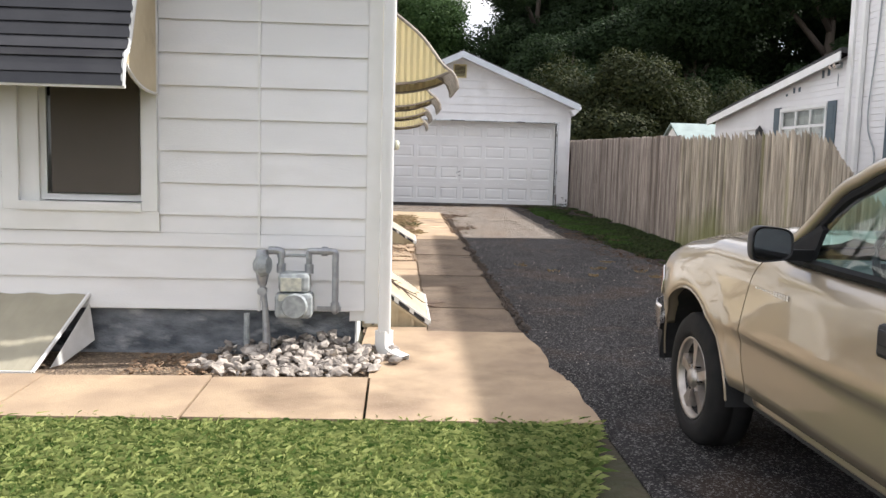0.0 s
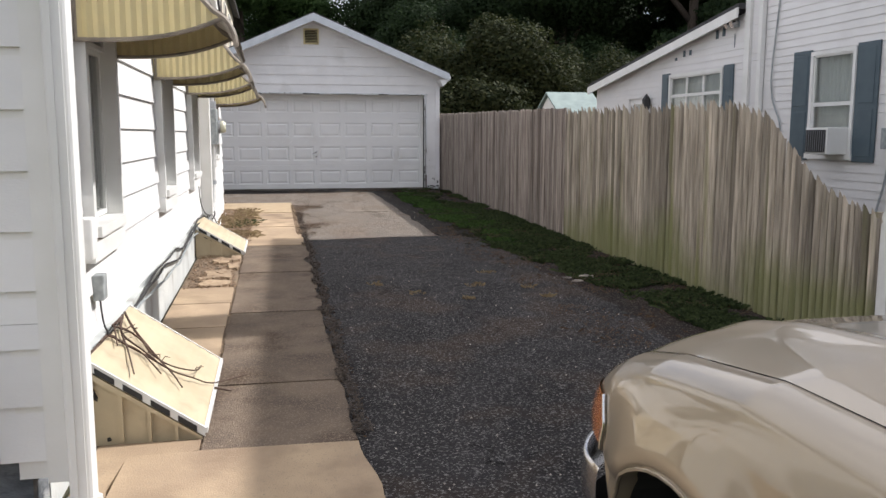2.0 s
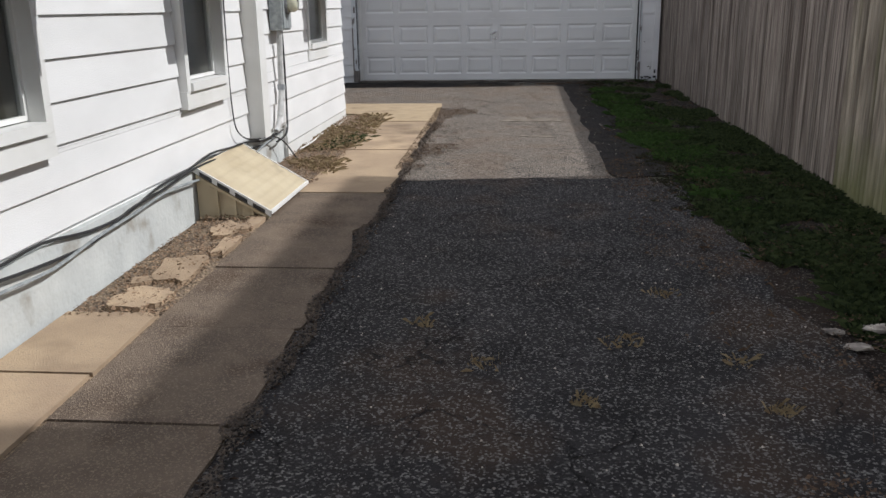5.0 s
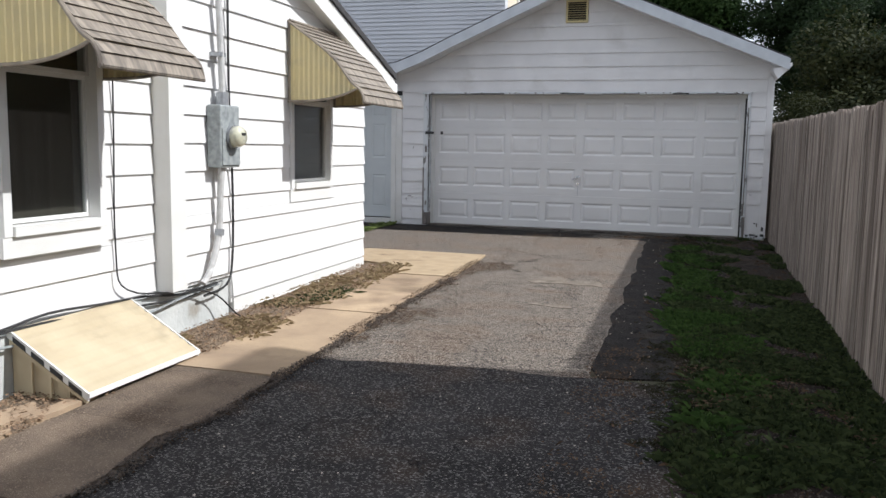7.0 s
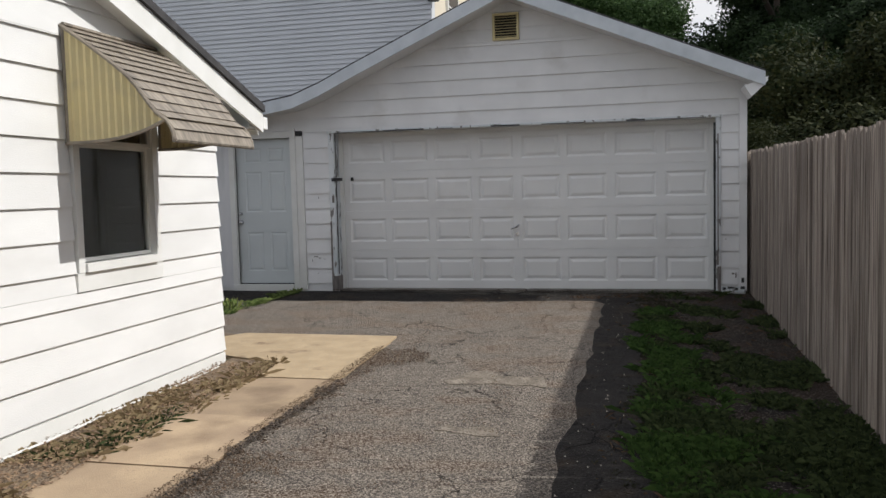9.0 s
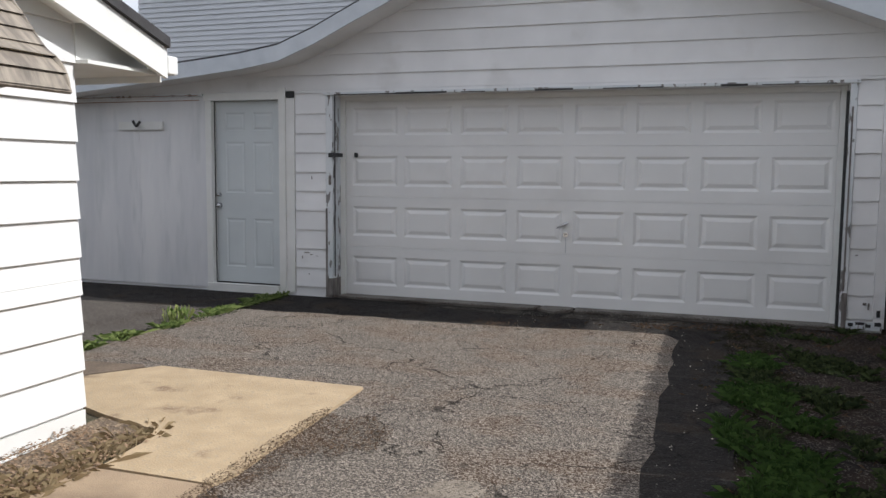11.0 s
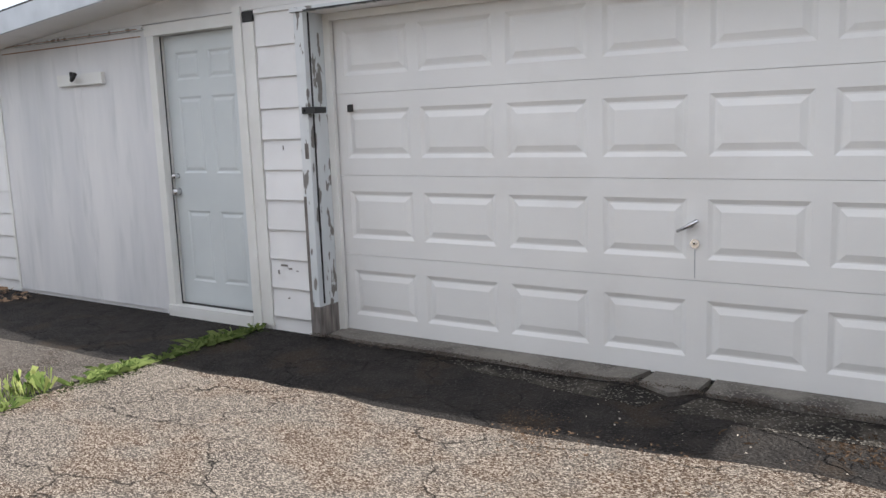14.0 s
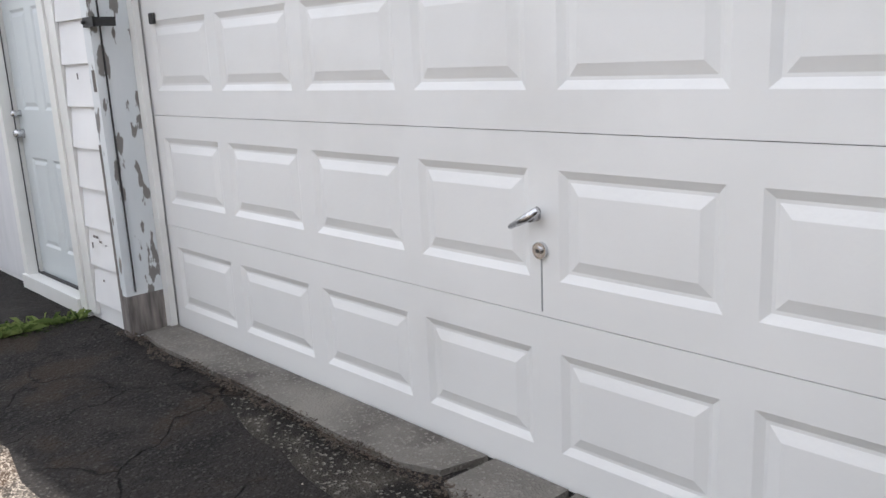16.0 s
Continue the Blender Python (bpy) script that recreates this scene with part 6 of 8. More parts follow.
def bulkhead(name, label, y0, y1, z_top, x_out, cracked=False):
    """A sloping metal cover over a basement window, leaning on the wall."""
    b = thing(name, label, "window well cover", (W, (y0 + y1) / 2, g(y0)))
    gz = g((y0 + y1) / 2) + 0.035
    x0 = W - 0.016
    zo = gz + 0.032

    def S(u, v, h=0.0):
        return (x0 + (x_out - x0) * u, y0 + (y1 - y0) * v, z_top + (zo - z_top) * u + h)
    bm = bmesh.new()
    n = 40
    top = [[bm.verts.new(S(v / n, u, 0.008 * (0.5 - 0.5 * math.cos(v * math.tau / 5)))) for v in range(n + 1)] for u in (0, 1)]
    bot = [[bm.verts.new(S(v / n, u, -0.004)) for v in range(n + 1)] for u in (0, 1)]
    for v in range(n):
        bm.faces.new((top[0][v], top[1][v], top[1][v + 1], top[0][v + 1]))
        bm.faces.new((bot[0][v], bot[0][v + 1], bot[1][v + 1], bot[1][v]))
    part("cover", bm, M_HATCH, b, smooth=True)
    for v, nm in ((0.0, "rail"), (1.0, "rail")):
        s = 0.012 if v else -0.012
        p = [S(0, v), S(1, v)]
        bm = bmesh.new()
        vs = [bm.verts.new((q[0], q[1] + o, q[2] + h)) for q in p for o, h in ((0, -0.035), (s, -0.035), (s, 0.012), (0, 0.012))]
        for f in ((0, 1, 2, 3), (7, 6, 5, 4), (0, 4, 5, 1), (1, 5, 6, 2), (2, 6, 7, 3), (3, 7, 4, 0)):
            bm.faces.new([vs[i] for i in f])
        part(nm, bm, M_TRIM, b, "white channel rail")
    part("front_lip", boxes((x_out - 0.004, x_out + 0.012, y0 - 0.012, y1 + 0.012, zo - 0.016, zo + 0.010)), M_TRIM, b)
    dz, dx = zo - z_top, x_out - x0
    for k in range(7):
        for side in (0.0, 1.0):
            if side == 0.0 and k > 3:
                continue
            q = S(0.08 + k * (0.13 if side else 0.23), side)
            L = 0.030 if side else 0.085
            yy = (q[1] + 0.0125, q[1] + 0.0145) if side else (q[1] - 0.0145, q[1] - 0.0125)
            lo, hi = (-0.022, -0.002) if side else (-0.034, -0.004)
            bm = prism(bmesh.new(), [(q[0], q[2] + lo), (q[0] + L, q[2] + lo + L * dz / dx), (q[0] + L, q[2] + hi + L * dz / dx), (q[0], q[2] + hi)], *yy, "y")
            part("slot", bm, M_BLACK, b, "dark slot")
    q0, q1 = S(0.02, 0), S(0.97, 0)
    bm = prism(bmesh.new(), [(q0[0], q0[2] - 0.075), (q1[0], max(q1[2] - 0.075, gz - 0.02)), (q1[0], q1[2] - 0.045), (q0[0], q0[2] - 0.045)], y0 - 0.006, y0 + 0.016, "y")
    part("lower_rail", bm, M_HATCH, b)
    for u in (0.28, 0.52, 0.75):
        q = S(u, 0)
        part("strut", boxes((q[0] - 0.008, q[0] + 0.008, y0 - 0.004, y0 + 0.012, max(q[2] - 0.3, gz - 0.02), q[2] - 0.05)), M_HATCH, b)
    for y in (y0 + 0.03, y1 - 0.03):
        bm = prism(bmesh.new(), [(x0, gz - 0.03), (x_out - 0.03, gz - 0.03), (x_out - 0.03, gz - 0.004), (x0, z_top - 0.075)], y - 0.006, y + 0.006, "y")
        part("side_panel", bm, M_HATCH, b, "cream steel side cheek")
        bm = prism(bmesh.new(), [(x0 + 0.08, z_top - 0.115), (x0 + 0.1, z_top - 0.145), (x_out - 0.02, gz + 0.012), (x_out - 0.02, gz + 0.026)], y - 0.014, y - 0.0065, "y")
        part("dark_gap", bm, M_BLACK, b, "dark gap under the cover")
    return b


bulkhead("basement_window_cover", "faded cream ribbed steel cover under dead vines", 6.68, 7.93, 0.60, 0.21)
bulkhead("basement_window_cover", "faded cream ribbed steel cover above leaf litter", 12.30, 13.34, 0.63, 0.215)


def front_cover():
    b = thing("basement_window_cover", "greenish ribbed steel cover leaning on the shaded front foundation", "window well cover", (-3, FY, 0.15))
    bm = bmesh.new()
    n = 30
    a = [[bm.verts.new((-4.0 + (1.92) * t / n - 0.0, FY - 0.02, 0.55 + 0.008 * (t % 4 < 2))) for t in range(n + 1)], [bm.verts.new((-4.0 + 1.76 * t / n, FY - 0.52, 0.15 + 0.008 * (t % 4 < 2))) for t in range(n + 1)]]
    for t in range(n):
        bm.faces.new((a[0][t], a[0][t + 1], a[1][t + 1], a[1][t]))
    part("cover", bm, M_HATCHG, b)
    part("rail", tube(bmesh.new(), [(-2.075, FY - 0.02, 0.555), (-2.235, FY - 0.52, 0.155)], 0.013, 6), M_TRIM, b)
    part("front_lip", boxes((-4.0, -2.235, FY - 0.535, FY - 0.52, 0.125, 0.165)), M_TRIM, b)
    bm = bmesh.new()
    vs = [bm.verts.new(p) for p in ((-2.07, FY - 0.02, 0.50), (-2.04, FY - 0.02, 0.25), (-2.2, FY - 0.44, 0.10))]
    bm.faces.new(vs)
    part("cheek", bm, M_AWN_W, b, "pale triangular cheek")


front_cover()


def vines():
    v = thing("dead_vines", "tangle of bare dry vine stems lying over the cream cover", "vine", (0, 7.2, 0.5))
    x0, x1, y0, y1, z0, z1 = W - 0.016, 0.21, 6.68, 7.93, 0.60, 0.235
    stems = [[(-0.06, 0.69), (0.1, 0.51), (0.23, 0.33), (0.38, 0.07)], [(-0.03, 0.74), (0.18, 0.62), (0.38, 0.5), (0.51, 0.41), (0.65, 0.32), (0.75, 0.24)], [(-0.06, 0.18), (0.06, 0.34), (0.22, 0.38), (0.39, 0.38), (0.63, 0.36), (0.81, 0.42), (0.99, 0.52), (1.32, 0.74)], [(0.0, -0.09), (-0.01, 0.17), (0.06, 0.36), (0.16, 0.38), (0.34, 0.37), (0.56, 0.24)], [(-0.33, 0.64), (-0.16, 0.53), (-0.01, 0.45), (0.12, 0.57), (0.28, 0.53), (0.43, 0.44), (0.61, 0.42), (0.81, 0.52), (0.84, 0.68)], [(-0.01, 0.64), (0.13, 0.47), (0.33, 0.4), (0.48, 0.37)], [(-0.09, 0.58), (0.02, 0.49), (0.15, 0.3)], [(1.01, 0.48), (1.18, 0.46)]]
    rnd = random.Random(9)
    for k, st in enumerate(stems):
        p = []
        for i, (a, b) in enumerate(st):
            c = max(0.0, min(1.08, a))
            p.append((max(W + 0.01, x0 + (x1 - x0) * a), y0 + (y1 - y0) * b, z0 + (z1 - z0) * c + 0.022 + 0.02 * rnd.random()))
        n = (len(p) - 1) * 4 + 1
        part("stem", tube(bmesh.new(), smooth_line(p, 4), [0.0075 - 0.004 * i / n for i in range(n)], 6), M_TWIG, v, smooth=True)
        for i in range(1, len(p) - 1, 2):
            q = Vector(p[i])
            part("twig", tube(bmesh.new(), [q, q + Vector((rnd.uniform(-0.01, 0.04), rnd.uniform(-0.06, 0.06), 0.012)), q + Vector((rnd.uniform(0, 0.07), rnd.uniform(-0.10, 0.10), 0.004))], [0.0035, 0.0028, 0.0015], 5), M_TWIG, v)


vines()


def awning_vine():
    v = thing("awning_vine", "dry grey vine draped along the outer edge of the near awnings", "vine", (0.4, 7, 2.2))
    pts = [(0.0, 6.93, 2.80), (0.18, 6.92, 2.72), (0.36, 6.95, 2.50), (0.45, 7.0, 2.25), (0.47, 7.4, 2.12), (0.46, 8.3, 2.10), (0.47, 9.4, 2.06), (0.46, 10.4, 2.10), (0.47, 11.6, 2.05), (0.47, 12.6, 2.0)]
    part("stem", tube(bmesh.new(), smooth_line(pts, 4), [0.03 - 0.0006 * i for i in range(37)], 7), M_VINE, v, smooth=True)
    rnd = random.Random(17)
    for k in range(9):
        q = [(p[0] + rnd.uniform(-0.05, 0.05), p[1] + rnd.uniform(-0.1, 0.15), p[2] + rnd.uniform(-0.03, 0.06)) for p in pts[:rnd.randint(6, 10)]]
        part("stem", tube(bmesh.new(), smooth_line(q, 4), 0.009 + 0.006 * rnd.random(), 5), M_VINE, v, smooth=True)


def rocks():
    r = thing("stone_pile", "loose pile of pale broken stones under the gas meter", "stones", (-0.6, 5.5, g(5.5)))
    rnd = random.Random(12)
    for k in range(430):
        x = rnd.triangular(-1.38, -0.02, -0.55)
        y = rnd.uniform(5.18, 5.80)
        if (x + 0.7) ** 2 / 0.5 + (y - 5.58) ** 2 / 0.16 > 1.15:
            continue
        s = rnd.uniform(0.011, 0.040)
        bm = bmesh.new()
        bmesh.ops.create_icosphere(bm, subdivisions=1, radius=1)
        for q in bm.verts:
            q.co *= 1 + 0.75 * noise.noise(q.co * 1.5 + Vector((k, 0, 0)))
            q.co = Vector((q.co.x * s * 1.35, q.co.y * s, q.co.z * s * 0.72))
        h = 0.14 * max(0, 1 - abs(x + 0.55) / 0.8) * max(0, (y - 5.25) / 0.5) * rnd.random()
        ob = part("stone", bm, M_ROCK, r)
        ob.location = (x, y, g(y) + 0.035 + s * 0.5 + h)
        ob.rotation_euler = (rnd.uniform(-0.6, 0.6), rnd.uniform(-0.6, 0.6), rnd.uniform(0, 6))


rocks()


# ---- pickup truck ----
TX, TW = 1.395, 1.69
WHEEL_Y, WHEEL_Z, TYRE_R = 4.245, 0.442, 0.332
SEAM_Y = 3.655
REAR_Y = 1.58


def top_z(y):
    """Height of the shoulder of the body along the truck."""
    pts = [(0.25, 1.125), (2.2, 1.125), (3.0, 1.13), (3.45, 1.14), (3.62, 1.168), (4.08, 1.165), (4.48, 1.115), (4.70, 1.065), (4.85, 1.01), (4.95, 0.94), (5.03, 0.84)]
    for (a, za), (b, zb) in zip(pts, pts[1:]):
        if y <= b:
            t = (y - a) / (b - a)
            return za + (zb - za) * t
    return 0.84


def nose(y):
    """How far the side draws in towards the nose."""
    return 0.0 if y < 4.34 else 0.115 * ((y - 4.34) / 0.67) ** 2.6


def low_z(y):
    z = 0.545
    for c in (WHEEL_Y, REAR_Y):
        d = abs(y - c)
        if d < 0.47:
            z = max(z, WHEEL_Z - 0.01 + math.sqrt(max(0.0, 0.462 ** 2 - d * d)) if d < 0.46 else z)
    if y > 4.66:
        z = max(z, 0.74)
    return z


def side_x(y, z):
    zt = top_z(y)
    d = zt - z
    r = 0.13
    x = nose(y)
    if d < r:
        x += r - math.sqrt(max(0.0, r * r - (r - d) ** 2)) * 1.0
    if z < 0.76:
        x += 0.022 + 0.10 * (0.76 - z) ** 1.5
    elif z < 0.80:
        x += 0.022 * (0.80 - z) / 0.04
    x += 0.018 * (z - 0.8) if z > 0.8 else 0
    for c in (WHEEL_Y, REAR_Y):
        q = math.hypot(y - c, z - WHEEL_Z)
        if q < 0.62:
            x -= 0.022 * max(0.0, 1 - abs(q - 0.49) / 0.13)
    return x


def seam_in(z):
    """How far the door's front seam runs back from its foremost point at a height."""
    return 0.17 * max(0.0, min(1.0, (z - 0.74) / 0.42)) ** 1.5 + 0.10 * max(0.0, (0.70 - z) / 0.2) ** 1.6


def body_side(y0, y1, mirror, ny=None, bow=(0, 0)):
    """A skin of the body's side between two stations, folded in at its edges; bow bends the rear and the front edge along the door seam."""
    ny = ny or max(6, int((y1 - y0) / 0.02))
    rows = [0, 0.001, 0.08, 0.16, 0.24, 0.32, 0.38, 0.40, 0.42, 0.46, 0.54, 0.62, 0.70, 0.76, 0.82, 0.87, 0.91, 0.94, 0.965, 0.985, 0.997, 1.0]
    bm = bmesh.new()

    def P(u, k):
        y = y0 + (y1 - y0) * u
        zl, zt = low_z(y), top_z(y)
        z = zl + (zt - zl) * rows[k]
        yy = y - seam_in(z) * (bow[0] * max(0.0, 1 - u * 4) + bow[1] * u)
        if k == 0:
            return (TX + side_x(y, z) + 0.05, yy, z + 0.004)
        return (TX + side_x(y, z), yy, z)
    vs = [[bm.verts.new(P(i / ny, k)) for k in range(len(rows))] for i in range(ny + 1)]
    for i in range(ny):
        for k in range(len(rows) - 1):
            bm.faces.new((vs[i][k], vs[i + 1][k], vs[i + 1][k + 1], vs[i][k + 1]))
    for i in (0, ny):
        rim = [bm.verts.new(v.co) for v in vs[i]]
        inner = [bm.verts.new((v.co.x + 0.03, v.co.y, v.co.z)) for v in vs[i]]
        for k in range(len(rows) - 1):
            bm.faces.new((rim[k], rim[k + 1], inner[k + 1], inner[k]))
    if mirror:
        for v in bm.verts:
            v.co.x = 2 * TX + TW - v.co.x
    return bm


def wheel(parent, y, mirror):
    w = new("wheel")
    w.parent = parent
    w.matrix_parent_inverse = parent.matrix_basis.inverted()
    xo = TX + 0.025
    fx = (lambda x: 2 * TX + TW - x) if mirror else (lambda x: x)

    def ring(prof, n=48):
        bm = bmesh.new()
        rs = [[bm.verts.new((fx(x), y + r * math.cos(k * math.tau / n), WHEEL_Z + r * math.sin(k * math.tau / n))) for k in range(n)] for x, r in prof]
        for a, b in zip(rs, rs[1:]):
            for k in range(n):
                bm.faces.new((a[k], a[(k + 1) % n], b[(k + 1) % n], b[k]))
        return bm
    R = TYRE_R
    part("tyre", ring([(xo + 0.035, 0.20), (xo + 0.008, 0.208), (xo - 0.004, 0.235), (xo - 0.002, 0.275), (xo + 0.012, R - 0.02), (xo + 0.032, R - 0.004), (xo + 0.09, R), (xo + 0.096, R - 0.008), (xo + 0.102, R),
                       (xo + 0.16, R), (xo + 0.195, R - 0.01), (xo + 0.21, 0.27), (xo + 0.205, 0.21)]), M_TYRE, w, smooth=True)
    # Black on the barrel paints the shade behind the spokes.
    part("rim_barrel", ring([(xo + 0.18, 0.15), (xo + 0.12, 0.175), (xo + 0.045, 0.183)]), M_BLACK, w, smooth=True)
    rim = part("rim", ring([(xo + 0.044, 0.184), (xo + 0.018, 0.198), (xo + 0.010, 0.206), (xo + 0.005, 0.203), (xo + 0.012, 0.190), (xo + 0.043, 0.181)]), M_ALLOY, w, "cast alloy rim with five spokes", smooth=True)
    part("brake_drum", ring([(xo + 0.10, 0.0), (xo + 0.10, 0.155), (xo + 0.14, 0.16)]), M_BLACK, w)
    for s in range(5):
        a = s * math.tau / 5 + 0.3
        bm = bmesh.new()
        ca, sa = math.cos(a), math.sin(a)
        sec = []
        for r, hw, xf, xb in ((0.03, 0.030, 0.022, 0.07), (0.08, 0.026, 0.020, 0.07), (0.14, 0.032, 0.024, 0.075), (0.192, 0.047, 0.022, 0.06)):
            row = []
            for t, x in ((-1, xb), (-0.75, xf), (0.75, xf), (1, xb)):
                yy, zz = r * ca - hw * t * sa, r * sa + hw * t * ca
                row.append(bm.verts.new((fx(xo + x), y + yy, WHEEL_Z + zz)))
            sec.append(row)
        for p, q in zip(sec, sec[1:]):
            for k in range(3):
                bm.faces.new((p[k], p[k + 1], q[k + 1], q[k]))
        part("spoke", bm, M_ALLOY, rim)
    part("hub_cap", ring([(xo + 0.03, 0.052), (xo + 0.012, 0.048), (xo - 0.002, 0.036), (xo - 0.004, 0.0)], 20), M_ALLOY, rim, smooth=True)
    for s in range(6):
        a = s * math.tau / 6
        part("lug_nut", tube(bmesh.new(), [(fx(xo + 0.04), y + 0.066 * math.cos(a), WHEEL_Z + 0.066 * math.sin(a)), (fx(xo + 0.012), y + 0.066 * math.cos(a), WHEEL_Z + 0.066 * math.sin(a))], 0.010, 6), M_CHROME, rim)
    return w


def truck():
    t = thing("pickup_truck", "parked gold metallic single-cab pickup truck in the shade", "pickup truck", (TX + TW / 2, 2.6, g(2.6)))
    for m in (False, True):
        fx = (lambda x: 2 * TX + TW - x) if m else (lambda x: x)
        part("fender", body_side(SEAM_Y + 0.004, 4.985, m, 110, (1, 0)), M_PAINT, t, smooth=True)
        door = part("door", body_side(2.392, SEAM_Y - 0.004, m, 30, (0, 1)), M_PAINT, t, smooth=True)
        part("cab_corner", body_side(2.17, 2.384, m, 8), M_PAINT, t, smooth=True)
        for y_, k_ in ((SEAM_Y, 1), (2.388, 0)):
            bm = bmesh.new()
            zz = [0.5 + 0.66 * i / 24 for i in range(25)]
            rs = [[bm.verts.new((fx(TX + side_x(y_ - k_ * seam_in(z), z) + 0.012), y_ - k_ * seam_in(z) + o, z)) for z in zz] for o in (-0.02, 0.02)]
            for i in range(24):
                bm.faces.new((rs[0][i], rs[1][i], rs[1][i + 1], rs[0][i + 1]))
            part("door_gap", bm, M_BLACK, t, "dark gap round the door")
        part("bed_side", body_side(0.25, 2.14, m, 110), M_PAINT, t, smooth=True)
        for y in (WHEEL_Y, REAR_Y):
            wheel(t, y, m)
            bm = bmesh.new()
            n = 24
            a = [[bm.verts.new((fx(x), y + 0.468 * math.cos(math.pi * k / n), WHEEL_Z - 0.01 + 0.468 * math.sin(math.pi * k / n))) for k in range(n + 1)] for x in (TX + 0.02, TX + 0.36)]
            for k in range(n):
                bm.faces.new((a[0][k], a[1][k], a[1][k + 1], a[0][k + 1]))
            bm.faces.new([bm.verts.new(v.co.copy()) for v in a[1]])
            part("wheel_well", bm, M_BLACK, t)
            part("arch_lip", tube(bmesh.new(), [(fx(TX + side_x(y + 0.464 * math.cos(q), WHEEL_Z + 0.464 * math.sin(q)) + 0.004), y + 0.464 * math.cos(q), WHEEL_Z - 0.01 + 0.464 * math.sin(q)) for q in (math.pi * (0.02 + 0.96 * k / 24) for k in range(25))], 0.006, 6), M_PAINT, t)
        b = lambda *r: (min(fx(r[0]), fx(r[1])), max(fx(r[0]), fx(r[1])), *r[2:])
        part("rocker", boxes(b(TX + 0.055, TX + 0.16, 2.2, 3.60, 0.50, 0.548), bevel=0.010), M_PAINT, t)
        part("rocker_trim", tube(bmesh.new(), [(fx(TX + 0.052), 3.60, 0.540), (fx(TX + 0.052), 2.2, 0.540)], 0.008, 6), M_PLASTIC, t)
        # the glasshouse
        A0, A1, A2, A3 = (TX + 0.085, 3.62, 1.09), (TX + 0.155, 3.19, 1.407), (TX + 0.18, 2.94, 1.514), (TX + 0.195, 2.24, 1.537)
        R0, R1 = (TX + 0.185, 2.33, 1.575), (TX + 0.075, 2.30, 1.15)
        M = lambda p: (fx(p[0]), p[1], p[2])
        line = smooth_line([M(A0), M((TX + 0.125, 3.40, 1.230)), M(A1), M((TX + 0.172, 3.08, 1.463)), M(A2), M((TX + 0.185, 2.73, 1.528)), M(A3)], 4)
        part("pillar", tube(bmesh.new(), line, 0.026, 10), M_PAINT, t, smooth=True)
        part("window_trim", tube(bmesh.new(), [Vector((fx(fx(p.x) + 0.008), p.y - 0.030, p.z - 0.034)) for p in line[1:-1]], 0.024, 8), M_TRIMB, t)
        part("belt_trim", tube(bmesh.new(), [(fx(TX + 0.088), 3.50, 1.142), (fx(TX + 0.082), 3.0, 1.140), (fx(TX + 0.078), 2.3, 1.133)], 0.020, 6), M_TRIMB, t)
        bm = bmesh.new()
        for a, c in ((M((TX + 0.07, 2.22, 1.13)), M((TX + 0.185, 2.26, 1.52))),):
            tube(bm, [a, c], 0.05, 8)
        part("rear_pillar", bm, M_PAINT, t, smooth=True)
        bm = bmesh.new()
        outline = [(TX + 0.085, 3.48, 1.14), (TX + 0.12, 3.36, 1.225), (TX + 0.155, 3.14, 1.37), (TX + 0.18, 2.92, 1.455), (TX + 0.182, 2.62, 1.50), (TX + 0.182, 2.31, 1.505), (TX + 0.08, 2.30, 1.135)]
        bm.faces.new([bm.verts.new(M(p)) for p in outline])
        part("door_glass", bm, M_CARGLASS, door, "greenish side window")
        bm = boxes(b(TX - 0.012, TX + 0.02, 2.44, 2.63, 0.935, 1.040), bevel=0.016)
        part("door_handle", bm, M_PLASTIC, door, "black plastic door handle")
        part("handle_flap", boxes(b(TX - 0.024, TX - 0.011, 2.47, 2.60, 0.978, 1.025), bevel=0.005), M_PLASTIC, door)
        bm = bmesh.new()
        xc, zc = TX - 0.099, 1.219
        oval = lambda k, w, h: (math.copysign(abs(math.cos(k)) ** 0.55, math.cos(k)) * w, math.copysign(abs(math.sin(k)) ** 0.55, math.sin(k)) * h)
        rs = []
        for y_, k_, dx_ in ((3.160, 0.90, 0), (3.150, 0.97, 0), (3.158, 1.0, 0), (3.195, 0.99, 0), (3.225, 0.90, 0.004), (3.245, 0.70, 0.010), (3.254, 0.40, 0.014)):
            row = []
            for i in range(28):
                u_, v_ = oval(i * math.tau / 28 + 0.01, 0.077 * k_, 0.064 * k_)
                row.append(bm.verts.new((fx(xc + dx_ + u_), y_, zc + v_ * (1 - 0.12 * u_ / 0.077))))
            rs.append(row)
        for p, q in zip(rs, rs[1:]):
            for i in range(28):
                bm.faces.new((p[i], p[(i + 1) % 28], q[(i + 1) % 28], q[i]))
        bm.faces.new(rs[-1])
        mir = part("side_mirror", bm, M_PLASTIC, t, "black rounded door mirror", smooth=True)
        bm = bmesh.new()
        bm.faces.new([bm.verts.new((fx(xc + u_), 3.157, zc + v_ * (1 - 0.12 * u_ / 0.077))) for u_, v_ in (oval(i * math.tau / 28 + 0.01, 0.068, 0.055) for i in range(28))])
        part("mirror_glass", bm, M_MIRROR, mir, "mirror glass")
        bm = bmesh.new()
        sail = [(TX + 0.078, 3.205, 1.135), (TX + 0.078, 3.49, 1.138), (TX + 0.105, 3.38, 1.21), (TX + 0.135, 3.25, 1.285), (TX + 0.125, 3.21, 1.27)]
        vs = [[bm.verts.new(M((p[0] - o, p[1], p[2]))) for p in sail] for o in (0.014, -0.004)]
        bm.faces.new(vs[0])
        bm.faces.new(vs[1][::-1])
